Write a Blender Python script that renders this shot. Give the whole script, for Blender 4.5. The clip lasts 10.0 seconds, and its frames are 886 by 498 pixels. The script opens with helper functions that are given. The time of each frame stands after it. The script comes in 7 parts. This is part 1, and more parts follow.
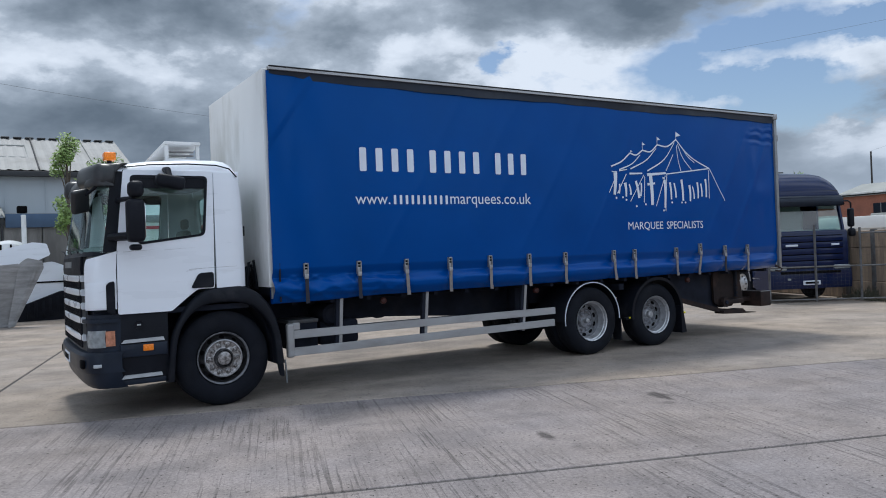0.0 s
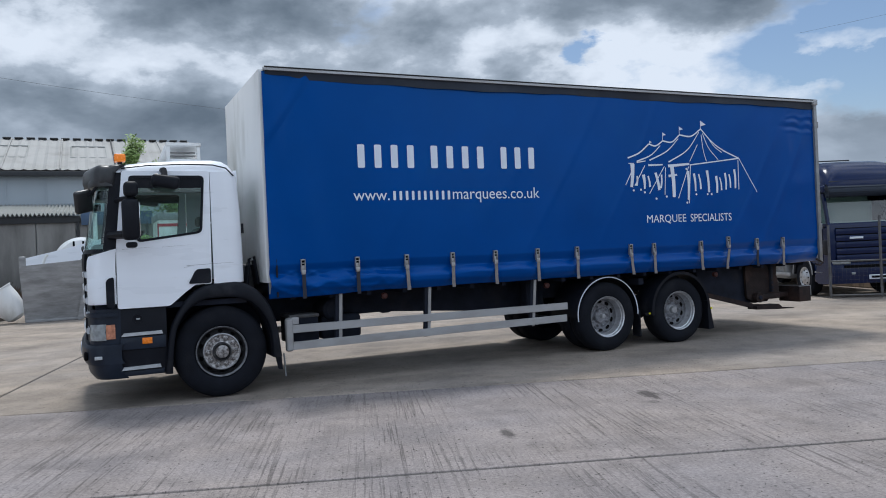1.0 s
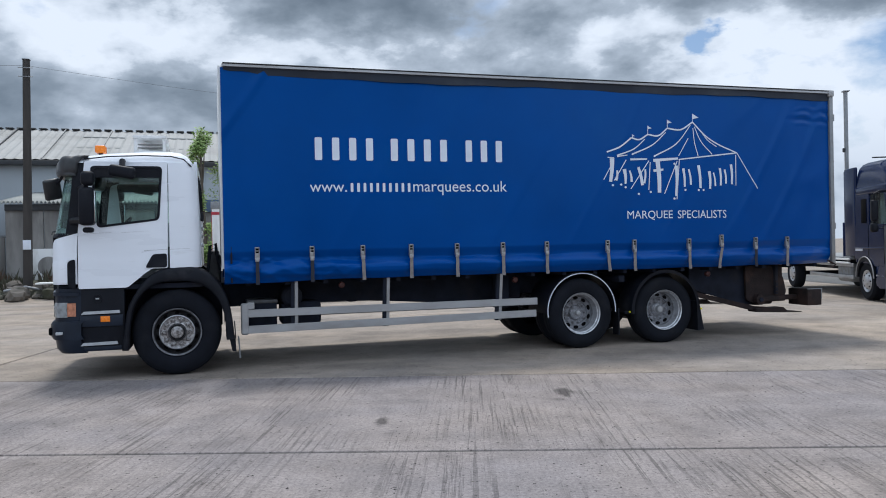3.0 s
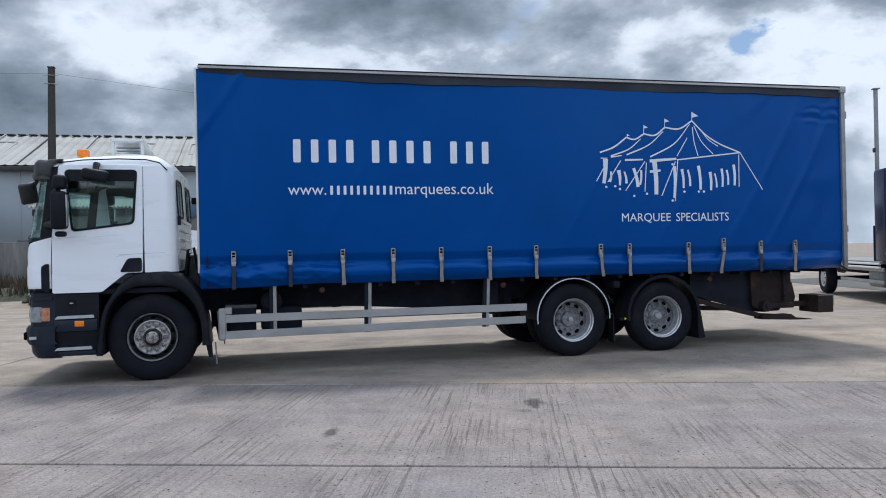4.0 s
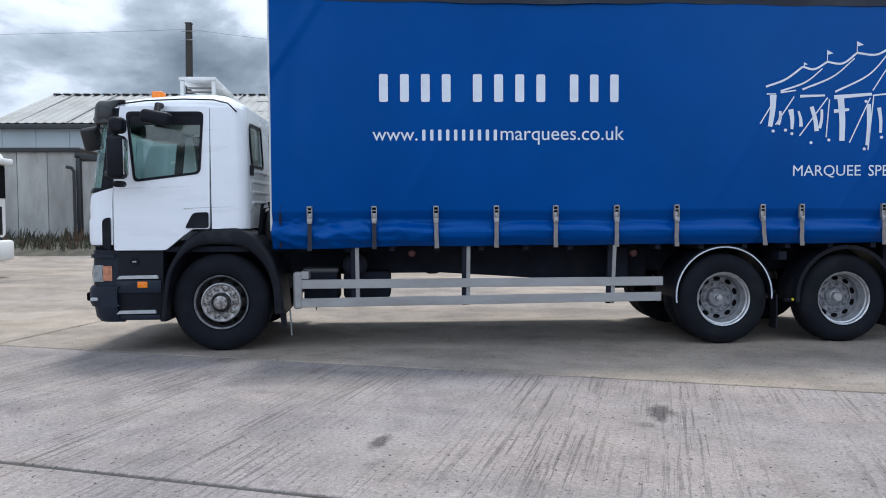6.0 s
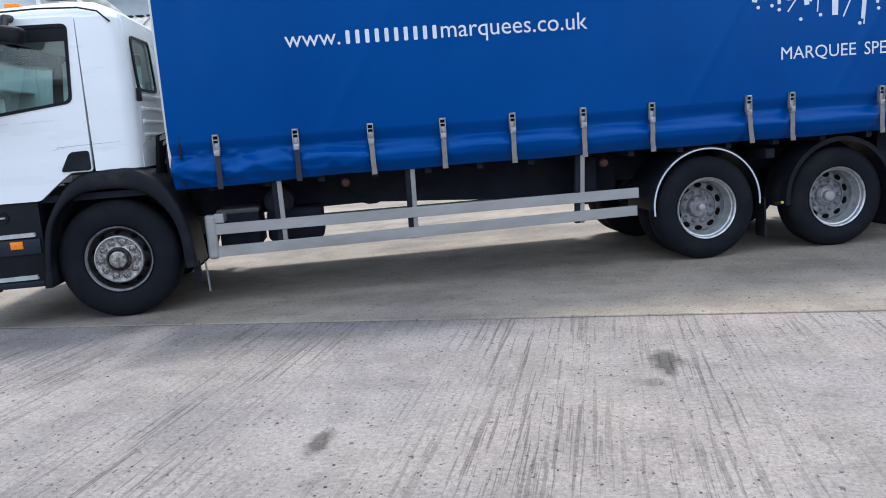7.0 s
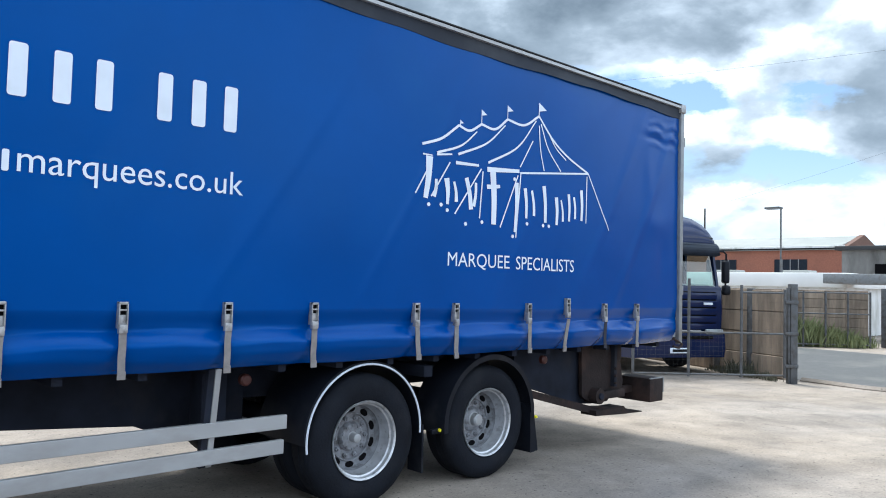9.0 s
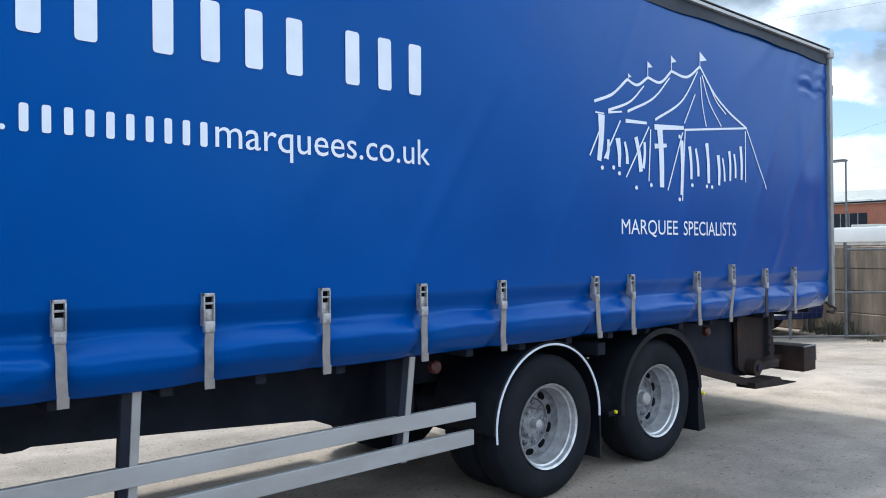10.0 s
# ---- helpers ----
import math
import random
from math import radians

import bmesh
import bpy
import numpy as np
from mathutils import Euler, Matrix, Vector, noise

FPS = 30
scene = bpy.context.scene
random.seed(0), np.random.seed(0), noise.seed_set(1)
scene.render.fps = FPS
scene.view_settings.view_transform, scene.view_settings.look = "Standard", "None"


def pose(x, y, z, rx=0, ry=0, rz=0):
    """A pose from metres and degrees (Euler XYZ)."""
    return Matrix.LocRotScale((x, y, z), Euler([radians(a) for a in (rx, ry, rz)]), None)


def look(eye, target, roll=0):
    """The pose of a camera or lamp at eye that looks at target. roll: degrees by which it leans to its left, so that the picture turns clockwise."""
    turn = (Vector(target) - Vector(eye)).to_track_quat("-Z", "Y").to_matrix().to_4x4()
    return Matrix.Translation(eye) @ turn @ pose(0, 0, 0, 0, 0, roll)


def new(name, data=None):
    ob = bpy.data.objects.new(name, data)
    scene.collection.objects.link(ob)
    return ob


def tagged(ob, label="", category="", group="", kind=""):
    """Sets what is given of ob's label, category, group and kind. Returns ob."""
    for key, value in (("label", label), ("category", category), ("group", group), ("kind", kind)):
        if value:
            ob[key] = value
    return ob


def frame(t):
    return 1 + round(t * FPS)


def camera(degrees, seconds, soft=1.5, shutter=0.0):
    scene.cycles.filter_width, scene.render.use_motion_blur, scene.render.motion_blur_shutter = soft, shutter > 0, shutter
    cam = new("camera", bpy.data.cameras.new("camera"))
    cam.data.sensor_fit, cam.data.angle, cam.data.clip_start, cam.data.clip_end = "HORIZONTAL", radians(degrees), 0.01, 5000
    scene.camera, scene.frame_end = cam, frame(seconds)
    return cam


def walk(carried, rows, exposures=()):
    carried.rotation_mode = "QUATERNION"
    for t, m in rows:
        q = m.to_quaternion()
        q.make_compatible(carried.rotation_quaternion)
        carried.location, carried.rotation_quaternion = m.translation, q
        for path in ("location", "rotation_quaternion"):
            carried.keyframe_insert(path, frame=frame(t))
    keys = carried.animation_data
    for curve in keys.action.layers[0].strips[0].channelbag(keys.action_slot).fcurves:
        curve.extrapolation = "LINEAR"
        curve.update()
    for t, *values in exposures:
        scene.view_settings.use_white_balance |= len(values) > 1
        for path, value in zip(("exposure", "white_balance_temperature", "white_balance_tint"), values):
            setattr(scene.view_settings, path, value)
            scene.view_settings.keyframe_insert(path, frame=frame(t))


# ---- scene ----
cam = camera(60.4, 10.0, soft=1.0)
PATH = [
    (0, (-0.003, 0.141, 1.655), (1.035, 1.85, 1.664), -2.2),
    (0.5, (0.467, -0.158, 1.658), (1.417, 1.602, 1.669), -2.5),
    (1, (0.956, -0.375, 1.639), (1.8, 1.438, 1.639), -2.5),
    (1.5, (1.468, -0.604, 1.6), (2.215, 1.251, 1.605), -2.4),
    (2, (1.936, -0.831, 1.589), (2.603, 1.054, 1.588), -1.9),
    (2.5, (2.399, -1.023, 1.611), (3.018, 0.879, 1.601), -1.4),
    (3, (2.826, -1.216, 1.56), (3.399, 0.7, 1.551), -1.2),
    (3.2, (3.05, -1.192, 1.511), (3.603, 0.731, 1.504), -1.5),
    (4.3, (3.799, -1.056, 1.547), (4.215, 0.9, 1.552), -0.9),
    (4.5, (3.902, -0.954, 1.544), (4.27, 1.012, 1.545), -0.8),
    (5, (4.144, -0.514, 1.518), (4.415, 1.467, 1.51), -1.1),
    (5.5, (4.369, -0.034, 1.505), (4.513, 1.96, 1.472), -0.6),
    (5.7, (4.399, 0.169, 1.491), (4.506, 2.166, 1.44), 0.3),
    (6.8, (4.484, 1.503, 1.521), (4.556, 3.483, 1.254), -4.4),
    (7, (4.491, 1.791, 1.511), (4.716, 3.753, 1.194), -4.3),
    (7.2, (4.497, 2.055, 1.537), (4.919, 3.984, 1.215), -3.6),
    (7.5, (4.529, 2.39, 1.579), (5.237, 4.239, 1.291), -1.8),
    (8, (4.477, 3.092, 1.633), (5.564, 4.767, 1.508), -0.1),
    (8.5, (4.413, 3.672, 1.72), (5.702, 5.201, 1.752), 0.3),
    (9, (4.312, 4.195, 1.741), (5.675, 5.656, 1.835), 1.5),
    (9.5, (4.056, 4.724, 1.788), (5.427, 6.175, 1.906), -0.2),
    (10, (3.846, 5.291, 1.773), (5.147, 6.809, 1.783), -0.6),
]
EXPOSURES = [(0.0, -0.24, 5855, 9), (2.0, -0.20, 5855, 9), (3.0, -0.12, 5855, 9), (5.0, 0.0, 5845, 9), (5.7, 0.14, 5845, 9), (6.8, 0.32, 5835, 8), (7.3, 0.58, 5815, 7), (7.9, 0.80, 5825, 6), (8.5, 0.78, 5805, 5), (9.3, 0.62, 5785, 5), (10.0, 0.64, 5765, 5)]
walk(cam, [(t, look(eye, target, roll)) for t, eye, target, roll in PATH], EXPOSURES)

# ---- world, sun ----
SUN_EL, SUN_AZ = radians(69), radians(8)      # azimuth from +y towards +x
world = bpy.data.worlds.new("world")
scene.world = world
world.use_nodes = True


def wire(tree, a, out, b, inp):
    tree.links.new(a.outputs[out], b.inputs[inp])


def node(tree, kind, **values):
    n = tree.nodes.new(kind)
    for key, value in values.items():
        if key == "op":
            n.operation = value
        elif key == "blend":
            n.data_type, n.blend_type = "RGBA", value
    return n


def build_sky():
    tree = world.node_tree
    tree.nodes.clear()
    out = tree.nodes.new("ShaderNodeOutputWorld")
    bg = tree.nodes.new("ShaderNodeBackground")
    wire(tree, bg, 0, out, 0)
    sky = tree.nodes.new("ShaderNodeTexSky")
    sky.sky_type, sky.sun_disc = "NISHITA", False
    sky.sun_elevation, sky.sun_rotation = SUN_EL, SUN_AZ
    lift = node(tree, "ShaderNodeMix", blend="MULTIPLY")
    lift.inputs["Factor"].default_value = 1.0
    lift.inputs["B"].default_value = (0.118, 0.116, 0.114, 1)
    wire(tree, sky, 0, lift, "A")
    coord = tree.nodes.new("ShaderNodeTexCoord")
    sep = tree.nodes.new("ShaderNodeSeparateXYZ")
    wire(tree, coord, "Generated", sep, 0)
    # banks of cumulus: one field of cloud, looked up twice, so that its tops are lit and its bellies shaded
    place = tree.nodes.new("ShaderNodeMapping")
    place.inputs["Location"].default_value = SKY_SHIFT
    place.inputs["Scale"].default_value = (1.0, 1.0, 1.9)
    wire(tree, coord, "Generated", place, 0)
    higher = node(tree, "ShaderNodeVectorMath", op="ADD")
    higher.inputs[1].default_value = (0.0, 0.03, 0.10)
    wire(tree, place, 0, higher, 0)

    def field(src, detail):
        n = tree.nodes.new("ShaderNodeTexNoise")
        n.inputs["Scale"].default_value, n.inputs["Detail"].default_value = 3.6, detail
        n.inputs["Roughness"].default_value, n.inputs["Distortion"].default_value = 0.55, 0.15
        wire(tree, src, 0, n, 0)
        return n

    here, above = field(place, 9), field(higher, 5)

    # bearing and height of each direction, in degrees, frayed by noise
    def math_node(op, a, b=None):
        n = node(tree, "ShaderNodeMath", op=op)
        for k, v in enumerate((a, b)):
            if isinstance(v, tuple):
                tree.links.new(v[0].outputs[v[1]], n.inputs[k])
            elif v is not None:
                n.inputs[k].default_value = v
        return n

    bearing = math_node("DEGREES", (math_node("ARCTAN2", (sep, 0), (sep, 1)), 0))
    height = math_node("DEGREES", (math_node("ARCSINE", (sep, 2)), 0))
    spot = tree.nodes.new("ShaderNodeCombineXYZ")
    wire(tree, bearing, 0, spot, 0)
    wire(tree, height, 0, spot, 1)
    fray = tree.nodes.new("ShaderNodeTexNoise")
    fray.inputs["Scale"].default_value, fray.inputs["Detail"].default_value, fray.inputs["Roughness"].default_value = 9.0, 6, 0.6
    wire(tree, place, 0, fray, 0)
    frayed = node(tree, "ShaderNodeVectorMath", op="MULTIPLY_ADD")
    wire(tree, fray, "Color", frayed, 0)
    frayed.inputs[1].default_value = (9.0, 5.0, 0.0)
    wire(tree, spot, 0, frayed, 2)

    def banks(total, rows):
        """Adds soft-edged banks (bearing, height, half widths, amount) to a value."""
        for at, up, wide, tall, amount in rows:
            off = node(tree, "ShaderNodeVectorMath", op="MULTIPLY_ADD")
            wire(tree, frayed, 0, off, 0)
            off.inputs[1].default_value = (1 / wide, 1 / tall, 0)
            off.inputs[2].default_value = (-(at + 4.5) / wide, -(up + 2.5) / tall, 0)
            far = node(tree, "ShaderNodeVectorMath", op="LENGTH")
            wire(tree, off, 0, far, 0)
            soft = tree.nodes.new("ShaderNodeMapRange")
            soft.interpolation_type = "SMOOTHSTEP"
            for k, v in enumerate((0.0, 1.7, amount, 0.0)):
                soft.inputs[k + 1].default_value = v
            wire(tree, far, "Value", soft, 0)
            total = math_node("ADD", (total, 0), (soft, 0))
        return total

    cover = tree.nodes.new("ShaderNodeValToRGB")
    cover.color_ramp.elements[0].position, cover.color_ramp.elements[1].position = SKY_COVER
    wire(tree, banks(here, BLUE_GAPS), 0, cover, 0)
    shade = tree.nodes.new("ShaderNodeValToRGB")
    ramp = shade.color_ramp
    ramp.elements[0].position, ramp.elements[0].color = 0.40, (0.92, 0.95, 0.99, 1)
    ramp.elements[1].position, ramp.elements[1].color = 0.64, (0.160, 0.197, 0.238, 1)
    for at, tone in ((0.442, (0.76, 0.80, 0.85, 1)), (0.475, (0.50, 0.55, 0.608, 1)), (0.545, (0.29, 0.335, 0.385, 1))):
        ramp.elements.new(at).color = tone
    # thick overhead: darker the more cloud lies above
    lean = node(tree, "ShaderNodeMath", op="MULTIPLY_ADD")
    lean.inputs[1].default_value, lean.inputs[2].default_value = 0.30, -0.035
    wire(tree, above, 0, lean, 0)
    both = node(tree, "ShaderNodeMath", op="MULTIPLY_ADD")
    both.inputs[1].default_value = 0.76
    wire(tree, here, 0, both, 0)
    wire(tree, lean, 0, both, 2)
    wire(tree, banks(banks(both, DARK_BANKS), BRIGHT_BANKS), 0, shade, 0)
    mix = node(tree, "ShaderNodeMix", blend="MIX")
    wire(tree, cover, 0, mix, "Factor")
    wire(tree, lift, "Result", mix, "A")
    wire(tree, shade, 0, mix, "B")
    # pale haze low in the sky
    haze = tree.nodes.new("ShaderNodeMapRange")
    haze.interpolation_type = "SMOOTHSTEP"
    for k, v in enumerate((0.17, 0.02, 0.0, 0.6)):
        haze.inputs[k + 1].default_value = v
    wire(tree, sep, 2, haze, 0)
    pale = node(tree, "ShaderNodeMix", blend="MIX")
    pale.inputs["B"].default_value = (0.52, 0.575, 0.645, 1)
    wire(tree, haze, 0, pale, "Factor")
    wire(tree, mix, "Result", pale, "A")
    mix = pale
    # the cloud thins and brightens overhead, round the sun, and towards the south
    toward = node(tree, "ShaderNodeVectorMath", op="DOT_PRODUCT")
    toward.inputs[1].default_value = (0.0, -0.45, 0.60)
    wire(tree, coord, "Generated", toward, 0)
    south = tree.nodes.new("ShaderNodeMapRange")
    south.interpolation_type = "SMOOTHSTEP"
    for k, v in enumerate((0.10, 0.60, 1.0, 2.0)):
        south.inputs[k + 1].default_value = v
    wire(tree, toward, "Value", south, 0)
    wire(tree, mix, "Result", bg, 0)
    wire(tree, south, 0, bg, 1)


SKY_SHIFT = (7.7, 2.3, 0.6)
SKY_COVER = (0.30, 0.395)
DARK_BANKS = [(19, 16.4, 8.5, 2.5, 0.14), (49, 15.6, 7, 2.2, 0.15), (-14, 11.0, 6, 1.6, 0.04),
              (56, 18.8, 8, 3.4, 0.16), (50, 20.4, 6, 3.0, 0.10), (63, 17.0, 3, 1.4, 0.06), (73, 11.0, 15, 8.0, 0.035)]
BRIGHT_BANKS = [(4, 14.2, 8, 2.6, -0.13), (-2, 14.6, 7, 2.2, -0.07), (3, 17.4, 5, 2.0, -0.05), (31, 15.2, 5, 2.2, -0.10), (41, 14.0, 4.5, 2.2, -0.10), (46, 11.6, 5, 1.5, -0.09),
                (-18, 14.6, 8, 2.0, -0.02), (69, 17.0, 4, 2.2, -0.05), (61, 6.4, 4, 1.5, -0.10), (68, 11.3, 8, 1.4, -0.05), (68, 6.0, 7, 2.0, -0.04)]
BLUE_GAPS = [(35.6, 14.3, 1.7, 1.0, -0.24), (54, 11.2, 4.0, 0.9, -0.18), (62, 13.4, 3.0, 0.8, -0.18), (70, 13.5, 3.6, 0.9, -0.24), (56, 8.6, 6.0, 2.4, -0.26), (67, 8.7, 7.0, 1.4, -0.23), (61, 6.2, 3.4, 1.3, 0.22), (57, 19.2, 8, 3.0, 0.20)]
build_sky()
sun = bpy.data.lights.new("sun", "SUN")
sun.energy, sun.angle, sun.color = 3.15, radians(12), (1.0, 0.93, 0.82)
new("sun", sun).matrix_world = look((math.sin(SUN_AZ) * math.cos(SUN_EL) * 50, math.cos(SUN_AZ) * math.cos(SUN_EL) * 50, math.sin(SUN_EL) * 50), (0, 0, 0))


# ---- materials ----
def material(name, base, rough=0.6, gloss=0.5, metal=0.0, vary=0.15, scale=4.0, dirt=None, dirt_at=0.62, dirt_scale=1.3, bump=0.0, bump_scale=60.0, coat=0.0, sheen=None, stretch=(1, 1, 1), ground=False, random_shade=0.0, dirt_soft=0.12, world_space=False):
    """A painted, cast or rubber surface: base colour with two scales of variation, patches of dirt, fine relief."""
    m = bpy.data.materials.new(name)
    m.use_nodes = True
    tree = m.node_tree
    bsdf = tree.nodes["Principled BSDF"]
    coord = tree.nodes.new("ShaderNodeTexCoord")
    place = tree.nodes.new("ShaderNodeMapping")
    place.inputs["Scale"].default_value = stretch
    if world_space:
        wire(tree, tree.nodes.new("ShaderNodeNewGeometry"), "Position", place, 0)
    else:
        wire(tree, coord, "Object", place, 0)
    fine = tree.nodes.new("ShaderNodeTexNoise")
    fine.inputs["Scale"].default_value, fine.inputs["Detail"].default_value = scale, 6
    wire(tree, place, 0, fine, 0)
    span = tree.nodes.new("ShaderNodeMapRange")
    span.inputs[1].default_value, span.inputs[2].default_value = 0.25, 0.75
    span.inputs[3].default_value, span.inputs[4].default_value = 1 - vary, 1 + vary
    wire(tree, fine, 0, span, 0)
    shade = node(tree, "ShaderNodeMix", blend="MULTIPLY")
    shade.inputs["Factor"].default_value = 1.0
    shade.inputs["A"].default_value = (*base, 1)
    wire(tree, span, 0, shade, "B")
    last = shade
    if random_shade:
        info = tree.nodes.new("ShaderNodeObjectInfo")
        rnd = tree.nodes.new("ShaderNodeMapRange")
        rnd.inputs[3].default_value, rnd.inputs[4].default_value = 1 - random_shade, 1 + random_shade
        wire(tree, info, "Random", rnd, 0)
        tint = node(tree, "ShaderNodeMix", blend="MULTIPLY")
        tint.inputs["Factor"].default_value = 1.0
        wire(tree, last, "Result", tint, "A")
        wire(tree, rnd, 0, tint, "B")
        last = tint
    if dirt:
        spots = tree.nodes.new("ShaderNodeTexNoise")
        spots.inputs["Scale"].default_value, spots.inputs["Detail"].default_value = dirt_scale, 8
        spots.inputs["Roughness"].default_value = 0.62
        wire(tree, place, 0, spots, 0)
        mask = tree.nodes.new("ShaderNodeMapRange")
        mask.inputs[1].default_value, mask.inputs[2].default_value = dirt_at - dirt_soft, dirt_at + dirt_soft
        wire(tree, spots, 0, mask, 0)
        soil = node(tree, "ShaderNodeMix", blend="MIX")
        soil.inputs["B"].default_value = (*dirt, 1)
        wire(tree, mask, 0, soil, "Factor")
        wire(tree, last, "Result", soil, "A")
        last = soil
    wire(tree, last, "Result", bsdf, "Base Color")
    worn = tree.nodes.new("ShaderNodeMapRange")
    worn.inputs[3].default_value, worn.inputs[4].default_value = max(0.03, rough - 0.08), min(1, rough + 0.1)
    wire(tree, fine, 0, worn, 0)
    wire(tree, worn, 0, bsdf, "Roughness")
    bsdf.inputs["Metallic"].default_value = metal
    bsdf.inputs["Specular IOR Level"].default_value = gloss
    bsdf.inputs["Coat Weight"].default_value = coat
    if sheen:
        bsdf.inputs["Specular Tint"].default_value = (*sheen, 1)
    bsdf.inputs["Coat Roughness"].default_value = 0.08
    if bump:
        grain = tree.nodes.new("ShaderNodeTexNoise")
        grain.inputs["Scale"].default_value, grain.inputs["Detail"].default_value = bump_scale, 4
        wire(tree, place, 0, grain, 0)
        relief = tree.nodes.new("ShaderNodeBump")
        relief.inputs["Strength"].default_value, relief.inputs["Distance"].default_value = bump, 0.01
        wire(tree, grain, 0, relief, "Height")
        wire(tree, relief, 0, bsdf, "Normal")
    return m


def glass(name, tint, alpha_rough=0.02, mirror=0.045):
    m = bpy.data.materials.new(name)
    m.use_nodes = True
    tree = m.node_tree
    tree.nodes.clear()
    out = tree.nodes.new("ShaderNodeOutputMaterial")
    clear = tree.nodes.new("ShaderNodeBsdfTransparent")
    clear.inputs[0].default_value = (*tint, 1)
    gloss = tree.nodes.new("ShaderNodeBsdfGlossy")
    gloss.inputs["Roughness"].default_value = alpha_rough
    weight = tree.nodes.new("ShaderNodeLayerWeight")
    weight.inputs[0].default_value = 0.5
    steep = node(tree, "ShaderNodeMath", op="POWER")
    steep.inputs[1].default_value = 4.0
    wire(tree, weight, "Facing", steep, 0)
    fres = node(tree, "ShaderNodeMath", op="MULTIPLY_ADD")
    fres.inputs[1].default_value, fres.inputs[2].default_value = 0.7, mirror
    wire(tree, steep, 0, fres, 0)
    mix = tree.nodes.new("ShaderNodeMixShader")
    wire(tree, fres, 0, mix, 0)
    wire(tree, clear, 0, mix, 1)
    wire(tree, gloss, 0, mix, 2)
    wire(tree, mix, 0, out, 0)
    return m


def concrete(name, base, grooves, stains=()):
    """Cast yard concrete; grooves: how much darker to colour the brush marks that run across the bays."""
    m = bpy.data.materials.new(name)
    m.use_nodes = True
    tree = m.node_tree
    bsdf = tree.nodes["Principled BSDF"]
    coord = tree.nodes.new("ShaderNodeTexCoord")
    turn = tree.nodes.new("ShaderNodeMapping")
    turn.inputs["Rotation"].default_value = (0, 0, radians(18.9))
    wire(tree, coord, "Object", turn, 0)

    def noise_at(scale, detail, stretch=None, rough=0.6):
        n = tree.nodes.new("ShaderNodeTexNoise")
        n.inputs["Scale"].default_value, n.inputs["Detail"].default_value, n.inputs["Roughness"].default_value = scale, detail, rough
        if stretch:
            s = tree.nodes.new("ShaderNodeMapping")
            s.inputs["Scale"].default_value = stretch
            wire(tree, turn, 0, s, 0)
            wire(tree, s, 0, n, 0)
        else:
            wire(tree, turn, 0, n, 0)
        return n

    def ranged(src, a, b, lo, hi):
        r = tree.nodes.new("ShaderNodeMapRange")
        for k, v in enumerate((a, b, lo, hi)):
            r.inputs[k + 1].default_value = v
        wire(tree, src, 0, r, 0)
        return r

    def times(a, b, out="Result"):
        x = node(tree, "ShaderNodeMix", blend="MULTIPLY")
        x.inputs["Factor"].default_value = 1.0
        wire(tree, a, out if out in a.outputs else 0, x, "A")
        wire(tree, b, 0, x, "B")
        return x

    broad = ranged(noise_at(0.35, 5), 0.3, 0.7, 0.0, 1.0)
    warm = node(tree, "ShaderNodeMix", blend="MIX")
    warm.inputs["A"].default_value = (base[0] * 0.88, base[1] * 0.90, base[2] * 0.96, 1)
    warm.inputs["B"].default_value = (base[0] * 1.13, base[1] * 1.08, base[2] * 1.02, 1)
    wire(tree, broad, 0, warm, "Factor")
    col = times(warm, ranged(noise_at(2.2, 8), 0.3, 0.7, 0.87, 1.12))
    col = times(col, ranged(noise_at(34, 6, None, 0.75), 0.3, 0.7, *((0.66, 1.32) if grooves else (0.78, 1.20))))
    # smears and old drips
    col = times(col, ranged(noise_at(1.3, 7, (1, 0.85, 1), 0.7), 0.38, 0.54, 0.84, 1.03))
    col = times(col, ranged(noise_at(4.5, 6, (0.5, 1, 1), 0.7), 0.34, 0.42, 0.82, 1.0))
    if not grooves:
        # wheel tracks and swept dust
        col = times(col, ranged(noise_at(0.9, 5, (0.32, 1.0, 1), 0.5), 0.38, 0.60, 0.82, 1.06))
        col = times(col, ranged(noise_at(0.8, 6, None, 0.65), 0.36, 0.50, 0.86, 1.03))
    # small dark pits and grit
    col = times(col, ranged(noise_at(24, 2, (1, 0.8, 1)), 0.315, 0.35, 0.40, 1.0))
    col = times(col, ranged(noise_at(13, 3, None, 0.75), 0.62, 0.70, 1.0, 1.22))
    col = times(col, ranged(noise_at(60, 3, None, 0.7), 0.34, 0.44, 0.60 if grooves else 0.76, 1.03))
    height = noise_at(70, 6)
    relief = tree.nodes.new("ShaderNodeBump")
    relief.inputs["Strength"].default_value, relief.inputs["Distance"].default_value = 0.35, 0.006
    wire(tree, height, 0, relief, "Height")
    if grooves:
        lines = ranged(noise_at(1.0, 4, (27, 0.55, 1), 0.75), 0.40, 0.46, 0.0, 1.0)
        worn = ranged(noise_at(0.7, 5, (1.6, 0.7, 1)), 0.40, 0.60, 0.0, 1.0)
        keep = node(tree, "ShaderNodeMath", op="MAXIMUM")
        wire(tree, lines, 0, keep, 0)
        flipped = ranged(worn, 0, 1, 1.0, 0.0)
        wire(tree, flipped, 0, keep, 1)
        # brush marks are darkened in colour here, and cut by the bump below
        col = times(col, ranged(keep, 0, 1, 1 - grooves, 1.0))
        cut = tree.nodes.new("ShaderNodeBump")
        cut.inputs["Strength"].default_value, cut.inputs["Distance"].default_value = 0.6, 0.008
        wire(tree, keep, 0, cut, "Height")
        wire(tree, relief, 0, cut, "Normal")
        relief = cut
